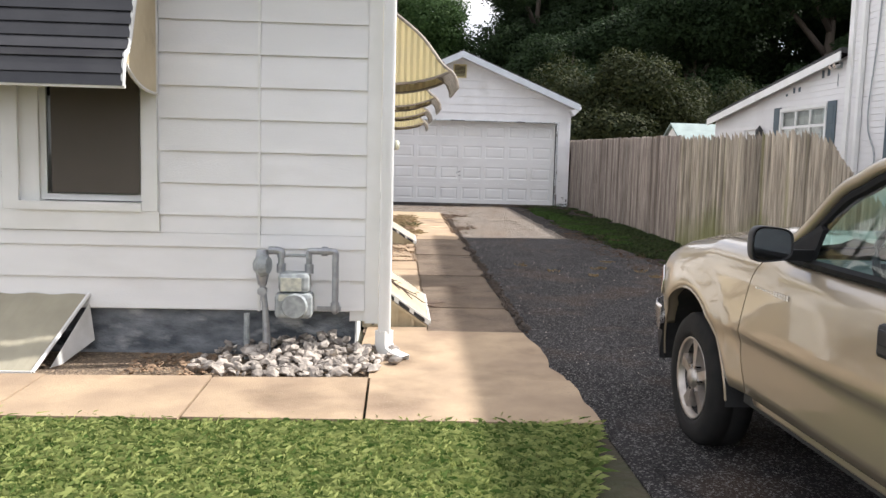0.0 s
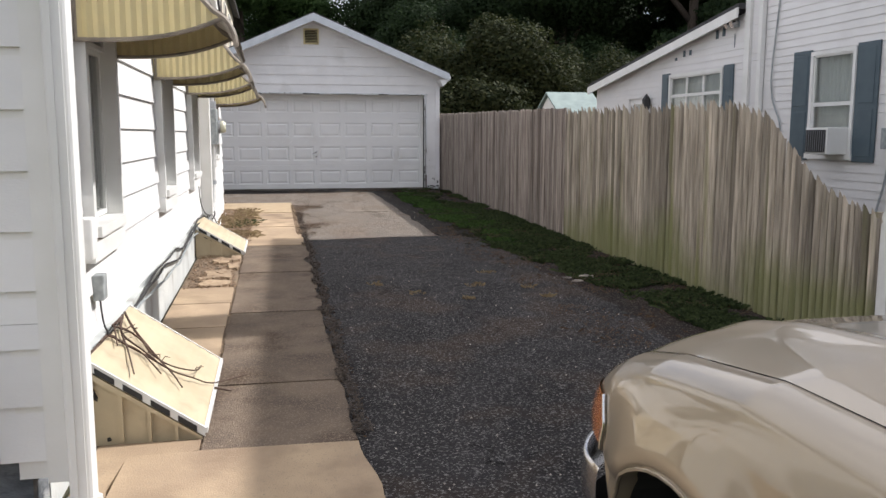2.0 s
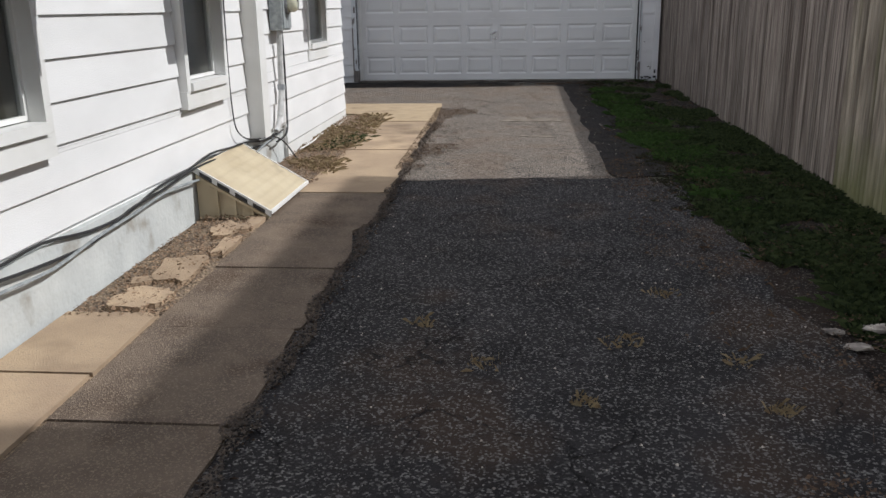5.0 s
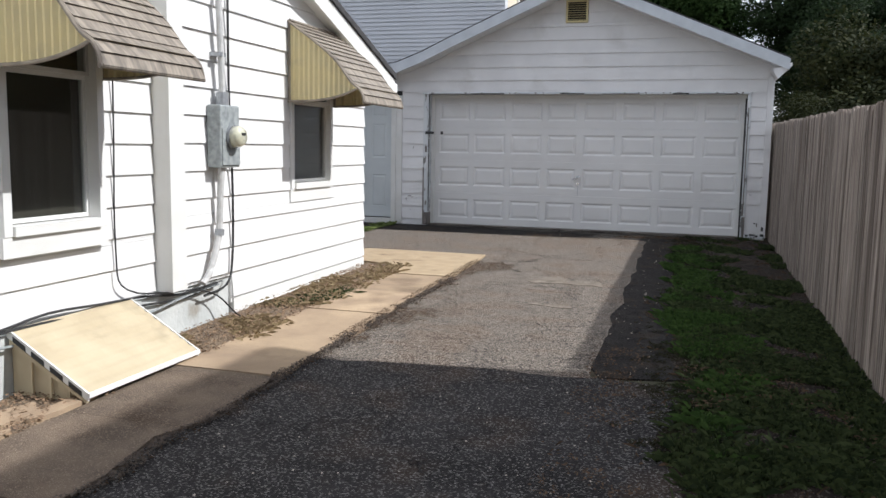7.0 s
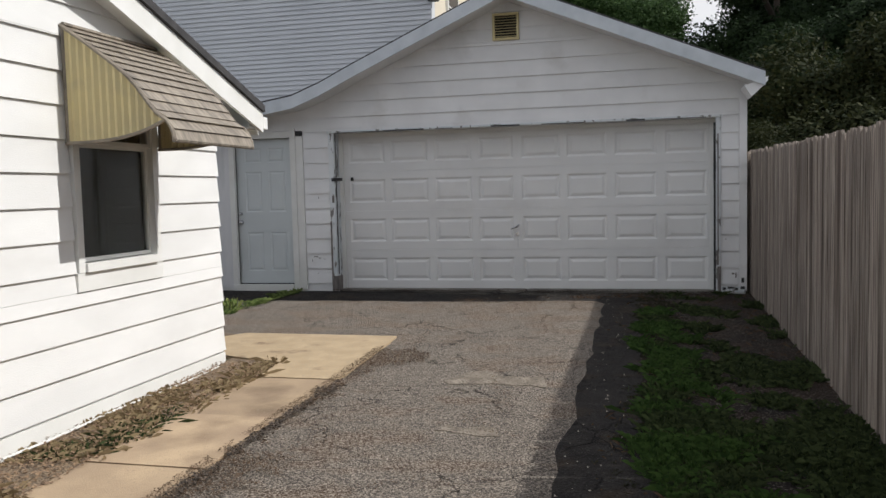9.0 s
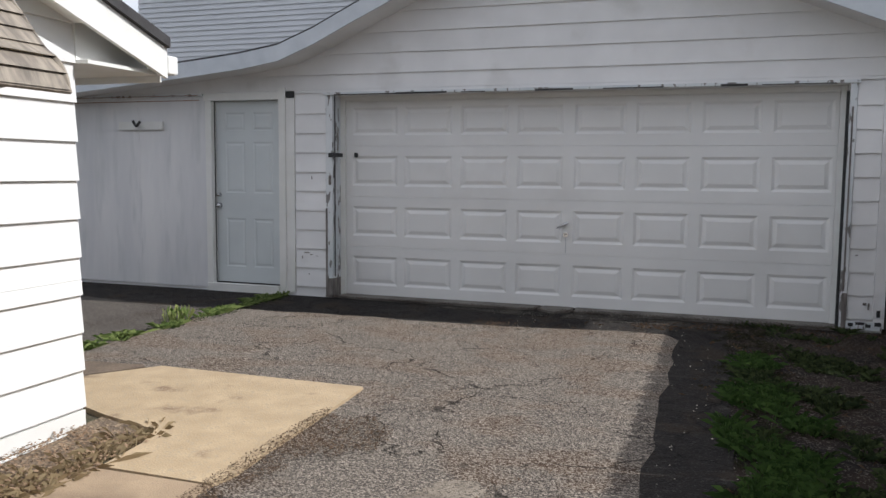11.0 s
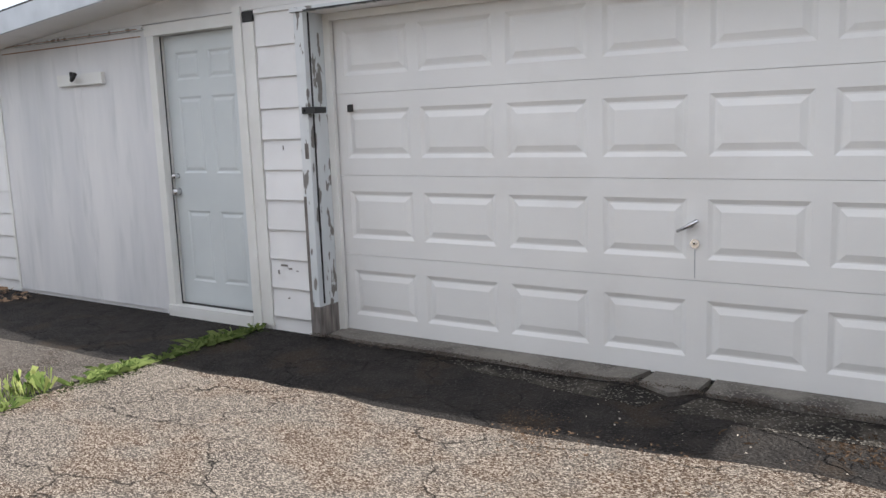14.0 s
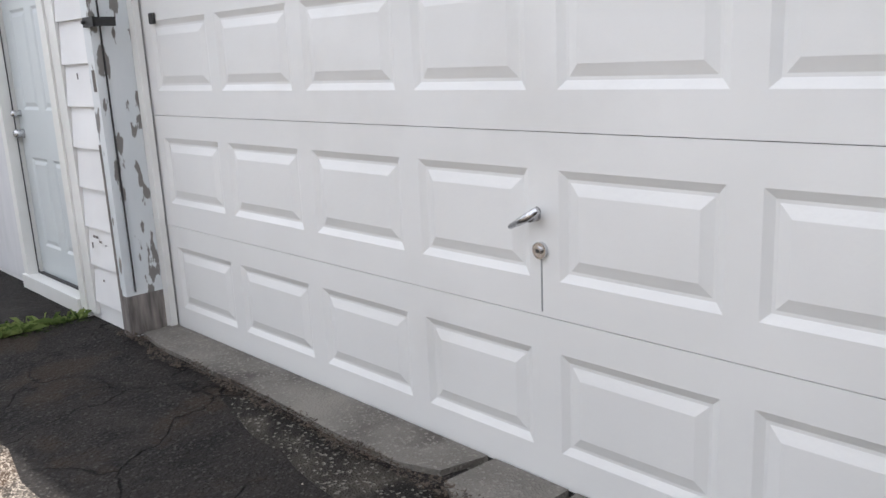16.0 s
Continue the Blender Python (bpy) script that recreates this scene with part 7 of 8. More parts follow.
        for i in range(5):
            bm.faces.new((vs[0][i], vs[1][i], vs[1][(i + 1) % 5], vs[0][(i + 1) % 5]))
        box(bm, *b(TX - 0.03, TX + 0.085, 3.21, 3.25, 1.155, 1.195))
        part("mirror_foot", bm, M_TRIMB, mir)
        lamp = bmesh.new()
        n = 10
        rows_ = [[lamp.verts.new((fx(TX + side_x(y, z) - 0.006), y, z)) for y in (4.705 + 0.02 * abs(j - 3) / 3 + 0.235 * i / n for i in range(n + 1))] for j, z in enumerate([0.80 + 0.024 * k for k in range(7)])]
        for r0, r1 in zip(rows_, rows_[1:]):
            for i in range(n):
                lamp.faces.new((r0[i], r0[i + 1], r1[i + 1], r1[i]))
        edge_ = [(fx(TX + side_x(4.69 + 0.02 * abs(j - 3) / 3, z) - 0.006), 4.69 + 0.02 * abs(j - 3) / 3, z) for j, z in enumerate([0.795 + 0.026 * k for k in range(7)])]
        part("lamp_trim", tube(bmesh.new(), smooth_line(edge_, 3), 0.006, 6), M_CHROME, t, "pale lens edge beside the turn signal", smooth=True)
        part("turn_signal", lamp, M_AMBER, t, "amber turn signal", smooth=True)
        part("headlight", boxes(b(TX + 0.22, TX + 0.48, 4.95, 4.995, 0.775, 0.90), bevel=0.02), M_LENS, t)
        ln = smooth_line([(fx(TX + 0.035), 4.76, 0.66), (fx(TX + 0.05), 4.91, 0.665), (fx(TX + 0.15), 5.05, 0.675), (fx(TX + 0.36), 5.15, 0.68), (fx(TX + TW / 2), 5.17, 0.68)], 4)
        bm = bmesh.new()
        rs = [[bm.verts.new((p.x, p.y + o * 0.6, p.z + h)) for o, h in ((-0.02, -0.085), (0.025, -0.08), (0.035, -0.02), (0.03, 0.035), (0.0, 0.06), (-0.03, 0.06))] for p in ln]
        for r0, r1 in zip(rs, rs[1:]):
            for k in range(5):
                bm.faces.new((r0[k], r0[k + 1], r1[k + 1], r1[k]))
        part("bumper", bm, M_CHROME, t, "chrome bumper half", smooth=True)
        bm = bmesh.new()
        rs = [[bm.verts.new((p.x + (0.01 if not m else -0.01), p.y - 0.02 + o, z)) for o, z in ((0, 0.575), (-0.01, 0.5), (-0.04, 0.43), (-0.09, 0.42))] for p in ln]
        for r0, r1 in zip(rs, rs[1:]):
            for k in range(3):
                bm.faces.new((r0[k], r0[k + 1], r1[k + 1], r1[k]))
        part("valance", bm, M_PLASTIC, t, "black lower valance", smooth=True)
        # the badge as plain chrome bars
        bx_ = new("badge")
        bx_.parent = door
        bx_.matrix_parent_inverse = door.matrix_basis.inverted()
        for k in range(13):
            y = 3.50 - k * 0.022 - (0.004 if k > 6 else 0)
            h = 0.012 if k < 7 else 0.021
            sx = TX + side_x(y, 1.0)
            part("bar", boxes(b(sx - 0.004, sx + 0.002, y - 0.016, y, 1.012 - h / 2 + (0.003 if k < 7 else 0), 1.012 + h / 2)), M_CHROME, bx_)
    # the middle
    xa, xb = TX, TX + TW

    def hood(u, v):
        y = 3.56 + (4.965 - 3.56) * v
        e = nose(y) + 0.136
        x = xa + e + (TW - 2 * e) * u
        s = 1 - abs(2 * u - 1)
        crown = (0.036 + 0.05 * v * v) * (1 - (2 * u - 1) ** 4) + 0.022 * max(0.0, 1 - abs(s - 0.42) / 0.10) * (1 - v * 0.6)
        return (x, y, top_z(y) + 0.002 + crown * min(1, (1 - v) * 9 + 0.6))
    part("hood", grid(bmesh.new(), hood, 48, 40), M_PAINT, t, smooth=True)
    part("grille", boxes((xa + 0.5, xb - 0.5, 5.01, 5.07, 0.76, 0.95), bevel=0.012), M_CHROME, t)
    part("nose_panel", boxes((xa + 0.30, xb - 0.30, 4.90, 4.96, 0.66, 0.80), bevel=0.012), M_PAINT, t)

    def screen(u, v):
        x = xa + 0.11 + (TW - 0.22) * u
        x += (0.075 * v) * (1 - 2 * u)
        bow = 0.13 * (1 - (2 * u - 1) ** 2)
        return (x, 3.60 + bow - 0.66 * v, 1.13 + 0.385 * v)
    part("windscreen", grid(bmesh.new(), screen, 16, 8), M_CARGLASS, t, "greenish windscreen", smooth=True)
    part("cowl", grid(bmesh.new(), lambda u, v: (xa + 0.12 + (TW - 0.24) * u, 3.56 + 0.13 * (1 - (2 * u - 1) ** 2) + v * 0.06, 1.135 + 0.035 * (1 - (2 * u - 1) ** 2)), 16, 2), M_PLASTIC, t)

    def roof(u, v):
        x = xa + 0.185 + (TW - 0.37) * u
        e = (1 - (2 * u - 1) ** 4)
        return (x, 2.23 + 0.70 * v + 0.09 * v * (1 - (2 * u - 1) ** 2), 1.545 - 0.03 * v * v + 0.05 * e * (1 - (2 * v - 1) ** 4 * 0.6))
    part("roof", grid(bmesh.new(), roof, 20, 12), M_PAINT, t, smooth=True)
    part("back_glass", boxes((xa + 0.22, xb - 0.22, 2.21, 2.22, 1.17, 1.51)), M_CARGLASS, t)
    part("cab_back", boxes((xa + 0.08, xb - 0.08, 2.18, 2.205, 0.5, 1.16)), M_PAINT, t)
    part("header_rail", boxes((xa + 0.2, xb - 0.2, 2.92, 2.99, 1.50, 1.53), bevel=0.01), M_PAINT, t)
    part("back_header", boxes((xa + 0.2, xb - 0.2, 2.2, 2.24, 1.512, 1.55), bevel=0.01), M_PAINT, t)
    part("dashboard", prism(bmesh.new(), [(3.58, 1.12), (3.36, 1.145), (3.20, 1.11), (3.16, 0.95), (3.24, 0.85), (3.58, 0.85)], xa + 0.10, xb - 0.10), M_PLASTIC, t)
    part("seat", boxes((xa + 0.14, xb - 0.14, 2.36, 2.9, 0.72, 0.86), (xa + 0.14, xb - 0.14, 2.26, 2.40, 0.86, 1.30), bevel=0.04), M_SEAT, t, "grey bench seat")
    part("floor", boxes((xa + 0.07, xb - 0.07, 2.2, 3.7, 0.48, 0.52)), M_BLACK, t)
    cx, cy, cz = xa + 0.40, 3.03, 1.155
    ring_ = [(cx + 0.185 * math.cos(a), cy + 0.07 * math.sin(a) , cz + 0.17 * math.sin(a)) for a in (k * math.tau / 28 for k in range(29))]
    sw = part("steering_wheel", tube(bmesh.new(), ring_, 0.014, 8), M_PLASTIC, t, smooth=True)
    part("hub", boxes((cx - 0.075, cx + 0.075, cy + 0.005, cy + 0.06, cz - 0.06, cz + 0.05), bevel=0.02), M_PLASTIC, sw)
    part("spoke", boxes((cx - 0.17, cx + 0.17, cy + 0.01, cy + 0.03, cz - 0.02, cz + 0.015)), M_PLASTIC, sw)
    part("column", tube(bmesh.new(), [(cx, cy + 0.05, cz - 0.01), (cx, 3.2, cz - 0.08)], 0.04, 8), M_PLASTIC, sw)
    part("interior_mirror", boxes((xa + TW / 2 - 0.11, xa + TW / 2 + 0.11, 2.95, 2.97, 1.40, 1.46), bevel=0.006), M_PLASTIC, t)
    part("bed_floor", boxes((xa + 0.12, xb - 0.12, 0.3, 2.14, 0.72, 0.75)), M_PAINT, t)
    part("bed_front", boxes((xa + 0.12, xb - 0.12, 2.10, 2.14, 0.75, 1.13)), M_PAINT, t)
    part("tailgate", boxes((xa + 0.05, xb - 0.05, 0.25, 0.30, 0.6, 1.13), bevel=0.01), M_PAINT, t)
    part("rear_bumper", boxes((xa + 0.03, xb - 0.03, 0.12, 0.24, 0.5, 0.64), bevel=0.02), M_CHROME, t)
    part("chassis", boxes((xa + 0.4, xb - 0.4, 0.4, 4.8, 0.32, 0.44)), M_BLACK, t)
    part("engine_block", boxes((xa + 0.38, xb - 0.38, 3.75, 4.78, 0.44, 0.95)), M_BLACK, t)
    part("axle", tube(bmesh.new(), [(xa + 0.2, WHEEL_Y, WHEEL_Z), (xb - 0.2, WHEEL_Y, WHEEL_Z)], 0.035, 8), M_BLACK, t)
    part("axle", tube(bmesh.new(), [(xa + 0.2, REAR_Y, WHEEL_Z), (xb - 0.2, REAR_Y, WHEEL_Z)], 0.05, 8), M_BLACK, t)
    return t


truck()


# ---- plants ----
def tree_mesh(name, seed, height, spread, low, n_leaf, leaf, squash=0.8):
    """A tapered trunk with limbs, and a crown of many small leaf clusters on uneven lobes."""
    rnd = random.Random(seed)
    bm = tube(bmesh.new(), smooth_line([(0, 0, -0.2), (0.1 * spread * 0.2, 0, height * 0.3), (0, 0.1, height * 0.65), (0.1, 0, height * 0.74)], 3), [0.022 * height * (1 - 0.085 * i) for i in range(10)], 8)
    lobes = []
    for k in range(17):
        a, r = rnd.uniform(0, math.tau), spread * math.sqrt(rnd.random()) * 0.72
        z = low + (height - low) * (0.12 + 0.76 * rnd.random() * (1 - 0.35 * r / spread))
        c = Vector((r * math.cos(a), r * math.sin(a), z))
        s = spread * rnd.uniform(0.24, 0.42)
        lobes.append((c, s))
        if k < 9:
            tube(bm, [(0, 0, max(low * 0.7, z - s * 1.4)), c * 0.55 + Vector((0, 0, z * 0.42)), c], [0.012 * height, 0.008 * height, 0.003 * height], 5)
    trunk = finish(name + "_trunk", bm, M_BARK, True)
    verts, faces = [], []
    for i in range(n_leaf):
        c, s = lobes[rnd.randrange(len(lobes))]
        d = Vector((rnd.gauss(0, 1), rnd.gauss(0, 1), rnd.gauss(0, 1))).normalized()
        p = c + Vector((d.x, d.y, d.z * squash)) * s * rnd.uniform(0.55, 1.08) * (1 + 0.35 * noise.noise(d * 2 + c))
        u = Vector((rnd.gauss(0, 1), rnd.gauss(0, 1), rnd.gauss(0, 0.6))).normalized()
        v = u.cross(d + Vector((0.01, 0.3, 0.2))).normalized()
        q = leaf * rnd.uniform(0.6, 1.35)
        b = len(verts)
        verts += [p - u * q, p + v * q * 0.55, p + u * q, p - v * q * 0.5]
        faces.append((b, b + 1, b + 2, b + 3))
    return trunk, verts, faces


def leaf_mesh(name, verts, faces, material):
    me = bpy.data.meshes.new(name)
    me.from_pydata([tuple(v) for v in verts], [], faces)
    me.materials.append(material)
    return me


def plant_tree(kind, at, turn, size, label):
    trunk, crown = kind
    t = thing("tree", label, "tree", (0, 0, 0))
    for nm, me in (("trunk", trunk), ("crown", crown)):
        ob = new(nm, me)
        ob.parent = t
    t.matrix_basis = Matrix.Translation(at) @ Matrix.Rotation(turn, 4, "Z")
    for c in t.children:
        c.scale = (size, size, size)
    return t


kinds = []
for i, (h, sp, lo) in enumerate(((15, 5.2, 2.0), (17, 5.8, 2.5), (13, 5.0, 1.5))):
    tr, v, f = tree_mesh("tree", 11 + i, h, sp, lo, 80000, 0.10)
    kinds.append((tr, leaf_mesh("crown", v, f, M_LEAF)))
rnd = random.Random(21)
TL = "tall dark green broadleaf tree in the wood behind the garden"
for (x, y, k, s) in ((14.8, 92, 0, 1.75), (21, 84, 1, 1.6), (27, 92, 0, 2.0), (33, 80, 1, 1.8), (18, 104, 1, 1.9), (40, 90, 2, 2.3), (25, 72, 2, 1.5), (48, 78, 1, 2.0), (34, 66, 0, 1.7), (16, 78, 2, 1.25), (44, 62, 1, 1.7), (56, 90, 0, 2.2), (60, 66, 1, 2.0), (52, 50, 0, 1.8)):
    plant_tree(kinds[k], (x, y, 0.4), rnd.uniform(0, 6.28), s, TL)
tr, v, f = tree_mesh("tree", 51, 13, 5.0, 1.5, 90000, 0.10)
lit_kind = (tr, leaf_mesh("crown", v, f, M_LEAF_LIT))
plant_tree(lit_kind, (-2.3, 95, 0.4), 1.0, 1.80, "rounded sunlit green tree behind the garage roof")
plant_tree(lit_kind, (1.4, 98, 0.4), 2.0, 1.75, "rounded green tree behind the tall house")
tr, v, f = tree_mesh("bush", 31, 4.6, 3.0, 0.6, 60000, 0.062, 0.9)
bush = (tr, leaf_mesh("bush_crown", v, f, M_LEAFB))
for x, y, s in ((11.2, 44.0, 1.55), (16.2, 46, 1.3), (21, 43, 1.3), (8.0, 50, 0.9), (26, 42, 1.4)):
    ob = plant_tree(bush, (x, y, 0.3), rnd.uniform(0, 6), s, "broad overgrown bush with yellow-green tips behind the fence")
    ob.name = "bush"
    ob["category"] = "bush"


for x, y, s_ in ((-21.8, 38.0, 1.30), (-17.6, 38.6, 1.2)):
    ob = plant_tree(bush, (x, y, 0.3), rnd.uniform(0, 6), s_, "dusty overgrown bush behind the lean-to roof")
    ob.name = "bush"
    ob["category"] = "bush"


def blades(name, n, area, h, w, material, label, seed, lean=0.5, cluster=0.0, base=0.0):
    """Grass blades strewn over an area given as a function that says where they grow."""
    rs = np.random.RandomState(seed)
    x0, x1, y0, y1, fn = area
    verts, faces = [], []
    while len(faces) < n:
        x, y = rs.uniform(x0, x1), rs.uniform(y0, y1)
        if not fn(x, y):
            continue
        if cluster and noise.noise((x * 2.2, y * 2.2, seed)) < cluster * rs.rand() - 0.1:
            continue
        a, l = rs.uniform(0, 6.28), h * rs.uniform(0.4, 1.2)
        dx, dy = math.cos(a), math.sin(a)
        tx, ty = rs.normal(0, lean) * l, rs.normal(0, lean) * l
        z = g(y) + base
        b = len(verts)
        verts += [(x - dx * w, y - dy * w, z), (x + dx * w, y + dy * w, z), (x + tx + dx * w * 0.3, y + ty + dy * w * 0.3, z + l), (x + tx * 1.5, y + ty * 1.5, z + l * 0.86)]
        faces.append((b, b + 1, b + 2, b + 3))
    ob = piece(name, verts, faces, material, kind="stuff")
    return tagged(ob, label, "grass")


def lawn_ok(x, y):
    edge = 4.36 + 0.03 * noise.noise((x * 5, 0, 0))
    return y < edge and x < 0.96 + 0.10 * noise.noise((y * 2, 4, 0)) - (4.4 - y) * 0.24


blades("lawn", 190000, (-4.5, 1.3, 1.3, 4.5, lawn_ok), 0.045, 0.0023, M_GRASS, "bright green sunlit lawn with clover and weeds", 1, 0.9)
blades("lawn_weeds", 5000, (-4.5, 1.3, 1.3, 4.5, lawn_ok), 0.035, 0.007, M_GRASS, "broad weed leaves in the lawn", 2, 0.9, 0.5)


def verge_ok(x, y):
    lim = 3.78 - 0.14 * max(0.0, min(3.0, y - 9)) - 0.022 * max(0.0, y - 12)
    if y > 16.5 and noise.noise((x * 2.1, y * 1.5, 31)) + 0.5 * noise.noise((x * 7, y * 7, 3)) < min(0.16, (y - 16.5) * 0.05):
        return False
    return x > lim + 0.14 * noise.noise((y * 0.45, 0, 7)) + 0.22 * noise.noise((x * 9, y * 9, 1)) and x < FX - 0.02


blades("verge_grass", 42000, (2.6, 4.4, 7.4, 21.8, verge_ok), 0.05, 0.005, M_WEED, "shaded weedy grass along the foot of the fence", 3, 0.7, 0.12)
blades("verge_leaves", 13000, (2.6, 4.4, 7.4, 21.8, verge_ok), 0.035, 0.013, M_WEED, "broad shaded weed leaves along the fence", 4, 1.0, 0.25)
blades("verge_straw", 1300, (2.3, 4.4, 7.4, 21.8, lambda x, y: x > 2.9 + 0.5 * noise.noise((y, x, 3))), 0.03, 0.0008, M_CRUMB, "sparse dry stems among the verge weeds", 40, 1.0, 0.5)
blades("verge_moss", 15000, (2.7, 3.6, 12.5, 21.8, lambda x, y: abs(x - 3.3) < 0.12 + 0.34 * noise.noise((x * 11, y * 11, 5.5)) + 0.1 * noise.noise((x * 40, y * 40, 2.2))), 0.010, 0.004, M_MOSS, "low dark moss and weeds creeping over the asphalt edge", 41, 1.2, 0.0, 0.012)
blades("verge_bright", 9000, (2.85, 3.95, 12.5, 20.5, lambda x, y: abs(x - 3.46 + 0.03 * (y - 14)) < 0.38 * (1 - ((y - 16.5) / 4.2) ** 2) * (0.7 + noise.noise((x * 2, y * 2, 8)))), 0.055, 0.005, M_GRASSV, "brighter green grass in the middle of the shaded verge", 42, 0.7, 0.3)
blades("joint_weeds", 1500, (-2.1, -1.2, 18.8, 21.8, lambda x, y: abs(x - (-1.72 + (y - 18.7) * 0.07) - 0.04 * noise.noise((y * 2.3, 4, 0))) < (0.10 if y < 20.45 else 0.012) * (0.55 + 1.6 * noise.noise((y * 3.1, x * 4, 0)))), 0.055, 0.0026, M_JOINT, "tufts of grass growing from a driveway joint", 5, 0.8, 0.6)
blades("joint_moss", 1800, (-2.1, -1.1, 19.8, 21.8, lambda x, y: abs(x - (-1.70 + (y - 18.7) * 0.07)) < 0.10 * (0.6 + noise.noise((y * 4, x * 5, 3)))), 0.018, 0.005, M_WEED, "low dark moss in the driveway joint near the door", 43, 1.2)
blades("tall_tuft", 90, (-1.80, -1.60, 20.0, 20.35, lambda x, y: (x + 1.68) ** 2 + (y - 20.18) ** 2 < 0.02), 0.13, 0.0018, M_GRASS, "taller tuft of grass in the joint", 44, 0.22)
blades("walk_edge_straw", 2200, (0.9, 1.1, 6.6, 16.5, lambda x, y: abs(x - 0.95 - 0.06 * noise.noise((y * 3, 0, 2))) < 0.05), 0.020, 0.0016, M_CRUMB, "dry grass along the walk's edge", 6, 0.7)
blades("strip_weeds", 2600, (-0.28, 0.3, 13.5, 17.6, lambda x, y: x < 0.42 - (y - 13.5) * 0.05), 0.05, 0.004, M_STRAW, "dry weeds beside the foundation", 7, 1.0, 0.3)
blades("strip_green", 700, (-0.2, 0.25, 15.0, 16.4, lambda x, y: True), 0.045, 0.006, M_WEED, "green weeds beside the foundation", 8, 1.0, 0.6)
blades("door_weeds", 600, (1.4, 3.4, 21.3, 21.7, lambda x, y: True), 0.022, 0.0016, M_CRUMB, "dry weeds before the garage sill", 9, 1.0, 0.55)


def litter(name, n, area, s, material, label, seed):
    rs = np.random.RandomState(seed)
    x0, x1, y0, y1, fn = area
    verts, faces = [], []
    while len(faces) < n:
        x, y = rs.uniform(x0, x1), rs.uniform(y0, y1)
        if not fn(x, y):
            continue
        a, q = rs.uniform(0, 6.28), s * rs.uniform(0.5, 1.4)
        z = g(y) + 0.03 + rs.uniform(0, 0.018)
        dx, dy = math.cos(a) * q, math.sin(a) * q
        b = len(verts)
        t = rs.uniform(-0.5, 0.5, 4) * q
        verts += [(x - dx, y - dy, z + t[0]), (x + dy * 0.5, y - dx * 0.5, z + t[1]), (x + dx, y + dy, z + t[2]), (x - dy * 0.5, y + dx * 0.5, z + t[3])]
        faces.append((b, b + 1, b + 2, b + 3))
    return tagged(piece(name, verts, faces, material, kind="stuff"), label, "leaf litter")


litter("dead_leaves", 8000, (-0.28, 0.3, 10.4, 17.4, lambda x, y: x < 0.18 + 0.1 * noise.noise((y * 3, 0, 9)) + (0.08 if y > 13.4 else 0)), 0.011, M_DRY, "brown dead leaves on the soil strip", 1)
litter("dead_leaves", 260, (0.9, 2.2, 20.4, 21.2, lambda x, y: (x - 1.55) ** 2 + (y - 20.85) ** 2 * 4 < 0.3), 0.009, M_CRUMB, "brown leaf crumbs near the garage sill", 2)
litter("dead_leaves", 900, (-5.5, -4.2, 19.5, 21.8, lambda x, y: True), 0.03, M_DRY, "brown leaf litter by the lean-to corner", 3)
litter("dead_leaves", 250, (-1.7, -1.2, 5.2, 5.7, lambda x, y: True), 0.02, M_DRY, "brown leaf crumbs by the front foundation", 4)
litter("edge_dirt", 8500, (0.86, 1.12, 6.6, 16.9, lambda x, y: abs(x - 0.96 - 0.07 * noise.noise((y * 2.3, 0, 2))) < 0.06 * (0.6 + noise.noise((y * 4, 3, 2)))), 0.009, M_BARK, "dark crumbs of dirt along the walk's edge", 11)
litter("edge_debris", 9500, (0.85, 1.75, 14.0, 18.4, lambda x, y: x - 0.9 < 0.55 * (0.25 + noise.noise((x * 1.7, y * 1.1, 4)) + 0.5 * noise.noise((x * 7, y * 7, 2)))), 0.006, M_CRUMB, "brown dirt and leaf crumbs spilling from the walk onto the asphalt", 13)
litter("verge_litter", 5200, (2.7, 4.3, 7.6, 14.5, lambda x, y: noise.noise((x * 1.6, y * 0.9, 12)) > 0.05 and noise.noise((x * 6, y * 6, 2)) > -0.1), 0.010, M_CRUMB, "brown leaf crumbs and twigs in the shaded verge", 15)
litter("sill_dirt", 3800, (-1.0, 4.1, 21.55, 21.9, lambda x, y: abs(y - 21.80 - 0.05 * noise.noise((x * 3, 0, 5))) < 0.05 * (0.6 + noise.noise((x * 5, 2, 2)))), 0.007, M_BARK, "dark crumbs of dirt along the garage sill", 16)
litter("crack_dirt", 2600, (0.9, 2.5, 13.9, 21.2, lambda x, y: abs(noise.noise((x * 0.9, y * 0.8, 5))) < 0.035), 0.006, M_CRUMB, "brown dirt and leaf crumbs in the asphalt cracks", 12)
for i, (x, y, s) in enumerate(((3.60, 10.42, 0.060), (3.38, 10.38, 0.035), (3.43, 10.22, 0.038))):
    st = thing("stone", "pale flat broken stone lying on the driveway edge", "stone", (x, y, g(y)), group="loose stones")
    bm = bmesh.new()
    bmesh.ops.create_icosphere(bm, subdivisions=1, radius=1)
    for q in bm.verts:
        q.co *= 1 + 0.7 * noise.noise(q.co * 1.7 + Vector((i * 3, 0, 0)))
        q.co = Vector((q.co.x * s * 1.6 + x, q.co.y * s * 0.8 + y, q.co.z * s * 0.35 + g(y) + 0.03))
    part("stone", bm, M_ROCK, st)

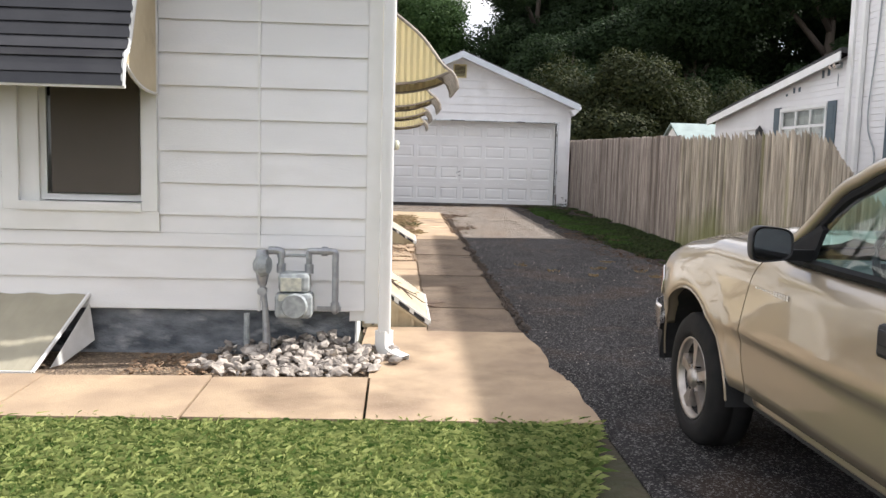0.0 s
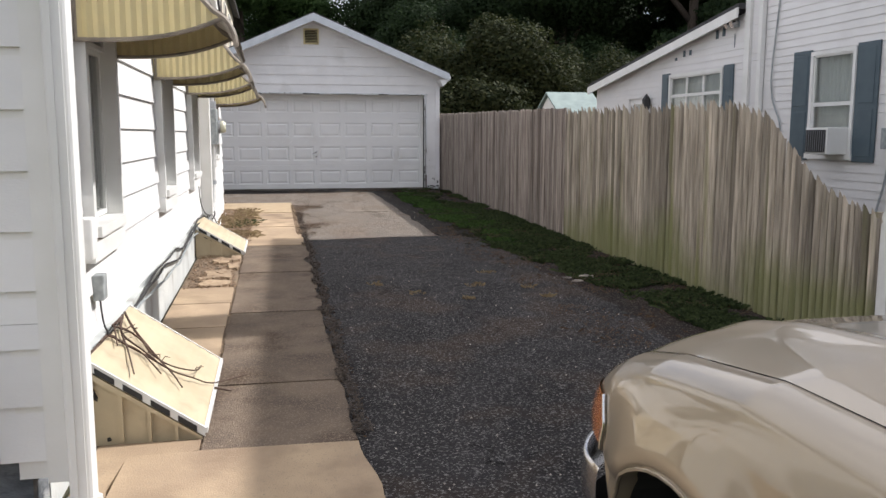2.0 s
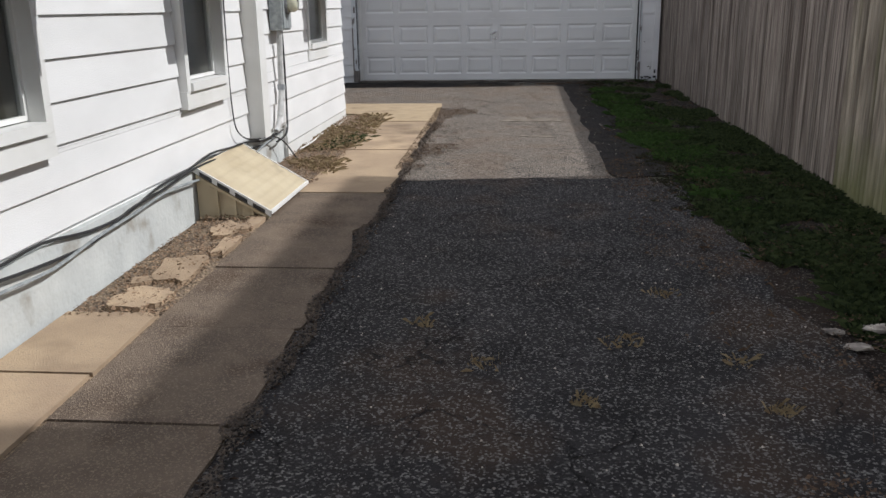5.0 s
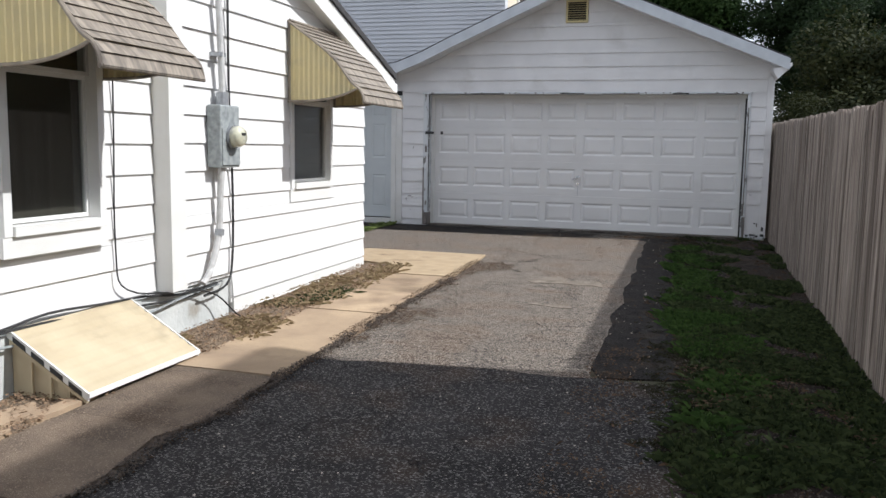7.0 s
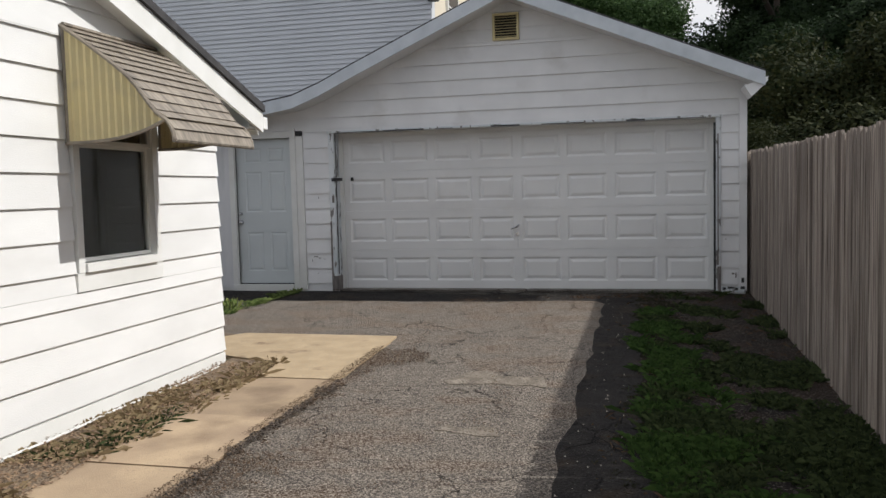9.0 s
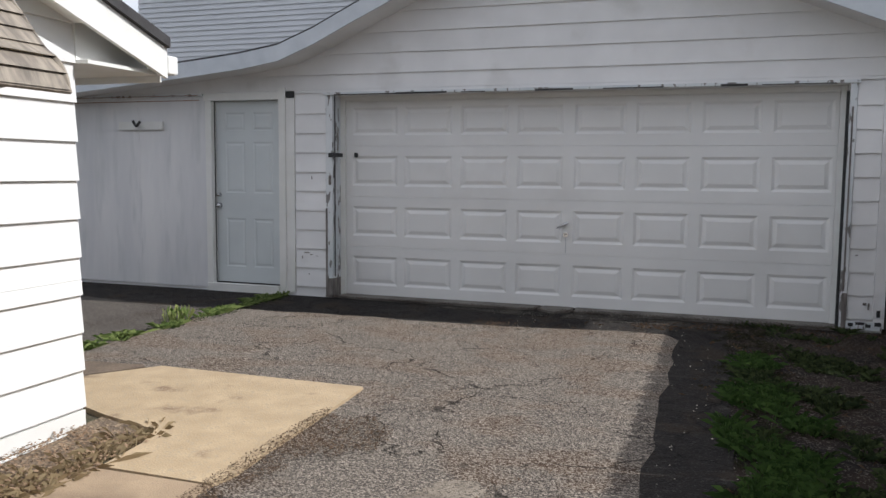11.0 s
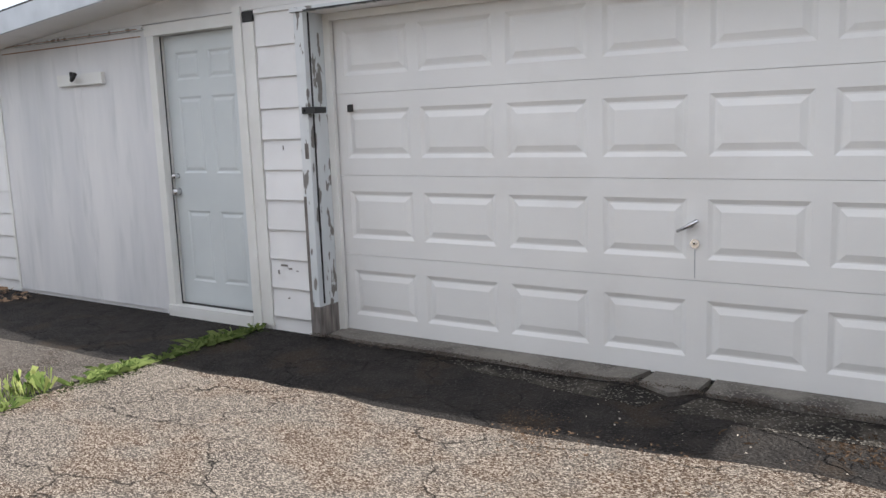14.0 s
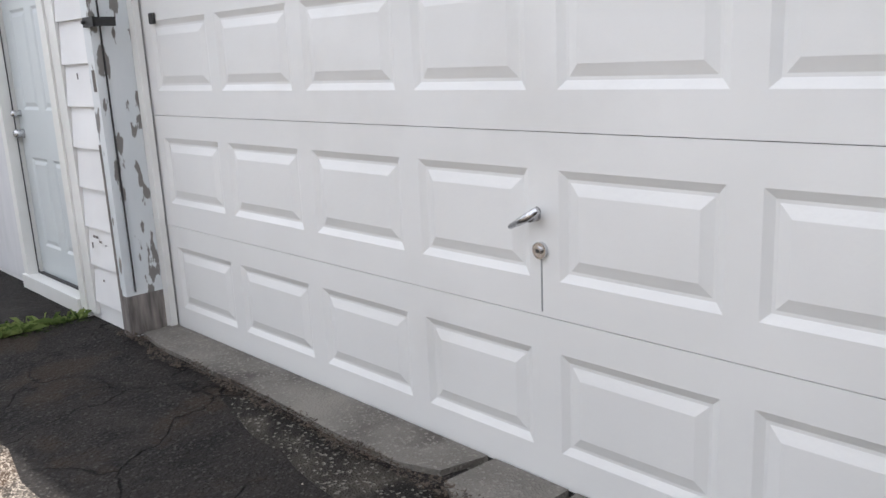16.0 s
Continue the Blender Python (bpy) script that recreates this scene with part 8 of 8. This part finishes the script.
# ---- lapped boards ----
kf, kr = (RIDGE_Z - 3.0) / (RIDGE_Y - FY), (RIDGE_Z - EAVE_Z) / (BY - RIDGE_Y)
siding(house_wall, "x", WN, 1, lambda z: (max(FY + 0.105, RIDGE_Y - (RIDGE_Z - z) / kf), min(13.695, RIDGE_Y + (RIDGE_Z - z) / kr)), [z for z in lines_h if z < 4.4],
       [(a - 0.012, b + 0.012, c - 0.125, d + 0.002) for a, b, c, d in WIN[:3]] + [(FY, 13.9, 0, 0.625)], M_SIDING)
siding(rear_wall, "x", W, 1, lambda z: (13.885, max(13.9, min(BY + 0.002, RIDGE_Y + (RIDGE_Z - z) / kr))), [z + 0.012 for z in lines_h if z < 3.95],
       [(a - 0.012, b + 0.012, c - 0.125, d + 0.002) for a, b, c, d in WIN[3:]] + [(13.8, 14.63, 0, 0.625)], M_SIDING)
siding(front_wall, "y", FY, -1, lambda z: (X_W, -0.264), [round(0.465 + 0.2095 * i, 4) for i in range(12)], [(FWIN[0][0] - 0.012, FWIN[0][1] + 0.012, FWIN[0][2] - 0.135, FWIN[0][3] + 0.002), (-0.976, -0.957, 0, 4), (X_W, 0, 0, 0.47)], M_SIDING, lip=0.022, gap=0.007)
g_lines = [round(2.56 - 0.2065 * i, 4) for i in range(10, 0, -1)] + [2.57, 2.757, 2.962, 3.167, 3.372, 3.577, 3.782, 3.987, 4.1]
siding(g_wall, "y", GF, -1, lambda z: (-1.375, -1.01), [z for z in g_lines if z < 2.6], [], M_GARAGE, "shingle", gap=0.005)
siding(g_wall, "y", GF, -1, lambda z: (4.075, 4.283), [z for z in g_lines if z < 2.6], [], M_GARAGE, "shingle", gap=0.005)
siding(g_wall, "y", GF, -1, lambda z: (-5.6, -4.645), [z for z in g_lines if z < 2.6], [], M_GARAGE, "shingle", gap=0.005)


def g_lim(z):
    k = (APEX[1] - R_OUT[1]) / (R_OUT[0] - APEX[0])
    right = min(4.28 if z < 2.8 else 4.36, APEX[0] + (APEX[1] - 0.03 - z) / k)
    left = -5.6
    for (a, za), (b, zb) in zip(roof_line, roof_line[1:]):
        if za - 0.03 <= z <= zb - 0.03 and a < APEX[0]:
            left = a + (b - a) * (z - za + 0.03) / (zb - za)
    return (max(-5.6, left), max(right, left + 0.02))


siding(g_wall, "y", GF, -1, g_lim, g_lines[g_lines.index(2.57):], [(1.28, 1.64, 3.62, 3.98), (-2.55, -1.38, 2.5, 2.6)], M_GARAGE, "clapboard", gap=0.006)
siding(nb_wall, "x", NX, -1, lambda z: (-7.0, 14.355), [z for z in n_lines], [(NW1[0] - 0.01, NW1[1] + 0.01, NW1[2] - 0.03, NW1[3] + 0.01)], M_VINYL, "vinyl_course", 0.012, 0.002)
siding(nb_wing, "x", NX, -1, lambda z: (14.51, min(20.5, 14.5 + (3.47 - z) / ((3.51 - 2.66) / 6.0))), [z for z in n_lines if z < 3.5], [(NW2[0] - 0.01, NW2[1] + 0.01, NW2[2] - 0.03, NW2[3] + 0.01), (18.08, 18.77, 0.4, 2.37)], M_VINYL, "vinyl_course", 0.012, 0.002)


# ---- small marks and scraps ----
for i, (x, y, s) in enumerate(((2.21, 9.68, 0.05), (1.81, 9.99, 0.07), (2.42, 10.25, 0.09), (2.88, 10.05, 0.05), (1.5, 10.43, 0.06), (2.93, 9.63, 0.05), (2.7, 10.9, 0.08))):
    blades("dry_tuft", 45, (x - s, x + s, y - s, y + s, lambda a, b: (a - x) ** 2 + (b - y) ** 2 < s * s), 0.035, 0.0012, M_STRAW, "dry straw tuft growing through the asphalt", 30 + i, 0.6)
scraps = thing("gravel_scraps", "scattered pale stone crumbs lying on the driveway", "gravel", (2, 12, g(12)), kind="stuff")
rs = np.random.RandomState(77)
verts, faces = [], []
for k in range(900):
    x, y, s = rs.uniform(0.9, 3.4), rs.uniform(5, 21.6), rs.uniform(0.003, 0.009)
    z, a = g(y) + 0.012 + s * 0.4, rs.uniform(0, 6.28)
    b = len(verts)
    verts += [(x + s * math.cos(a + q), y + s * math.sin(a + q), z - s * 0.4) for q in (0, 2.1, 4.2)] + [(x, y, z + s * 0.5)]
    faces += [(b, b + 1, b + 3), (b + 1, b + 2, b + 3), (b + 2, b, b + 3)]
piece("crumbs", verts, faces, M_ROCK, scraps, kind="stuff")
sc = thing("paint_chips", "dark chips and scuffs in the paint of the shingles", "paint chips", (-1.2, GF, 0.7))
for x, z, w, h in ((-1.27, 0.86, 0.06, 0.012), (-1.2, 0.84, 0.03, 0.01), (-1.13, 0.83, 0.02, 0.006), (-1.22, 0.63, 0.014, 0.01), (-1.3, 0.8, 0.01, 0.03), (-1.18, 1.66, 0.008, 0.03), (4.12, 1.05, 0.02, 0.01), (4.2, 0.62, 0.03, 0.02), (4.24, 0.58, 0.015, 0.06)):
    part("chip", boxes((x, x + w, GF - 0.026, GF - 0.0225, z, z + h)), M_BARE, sc)
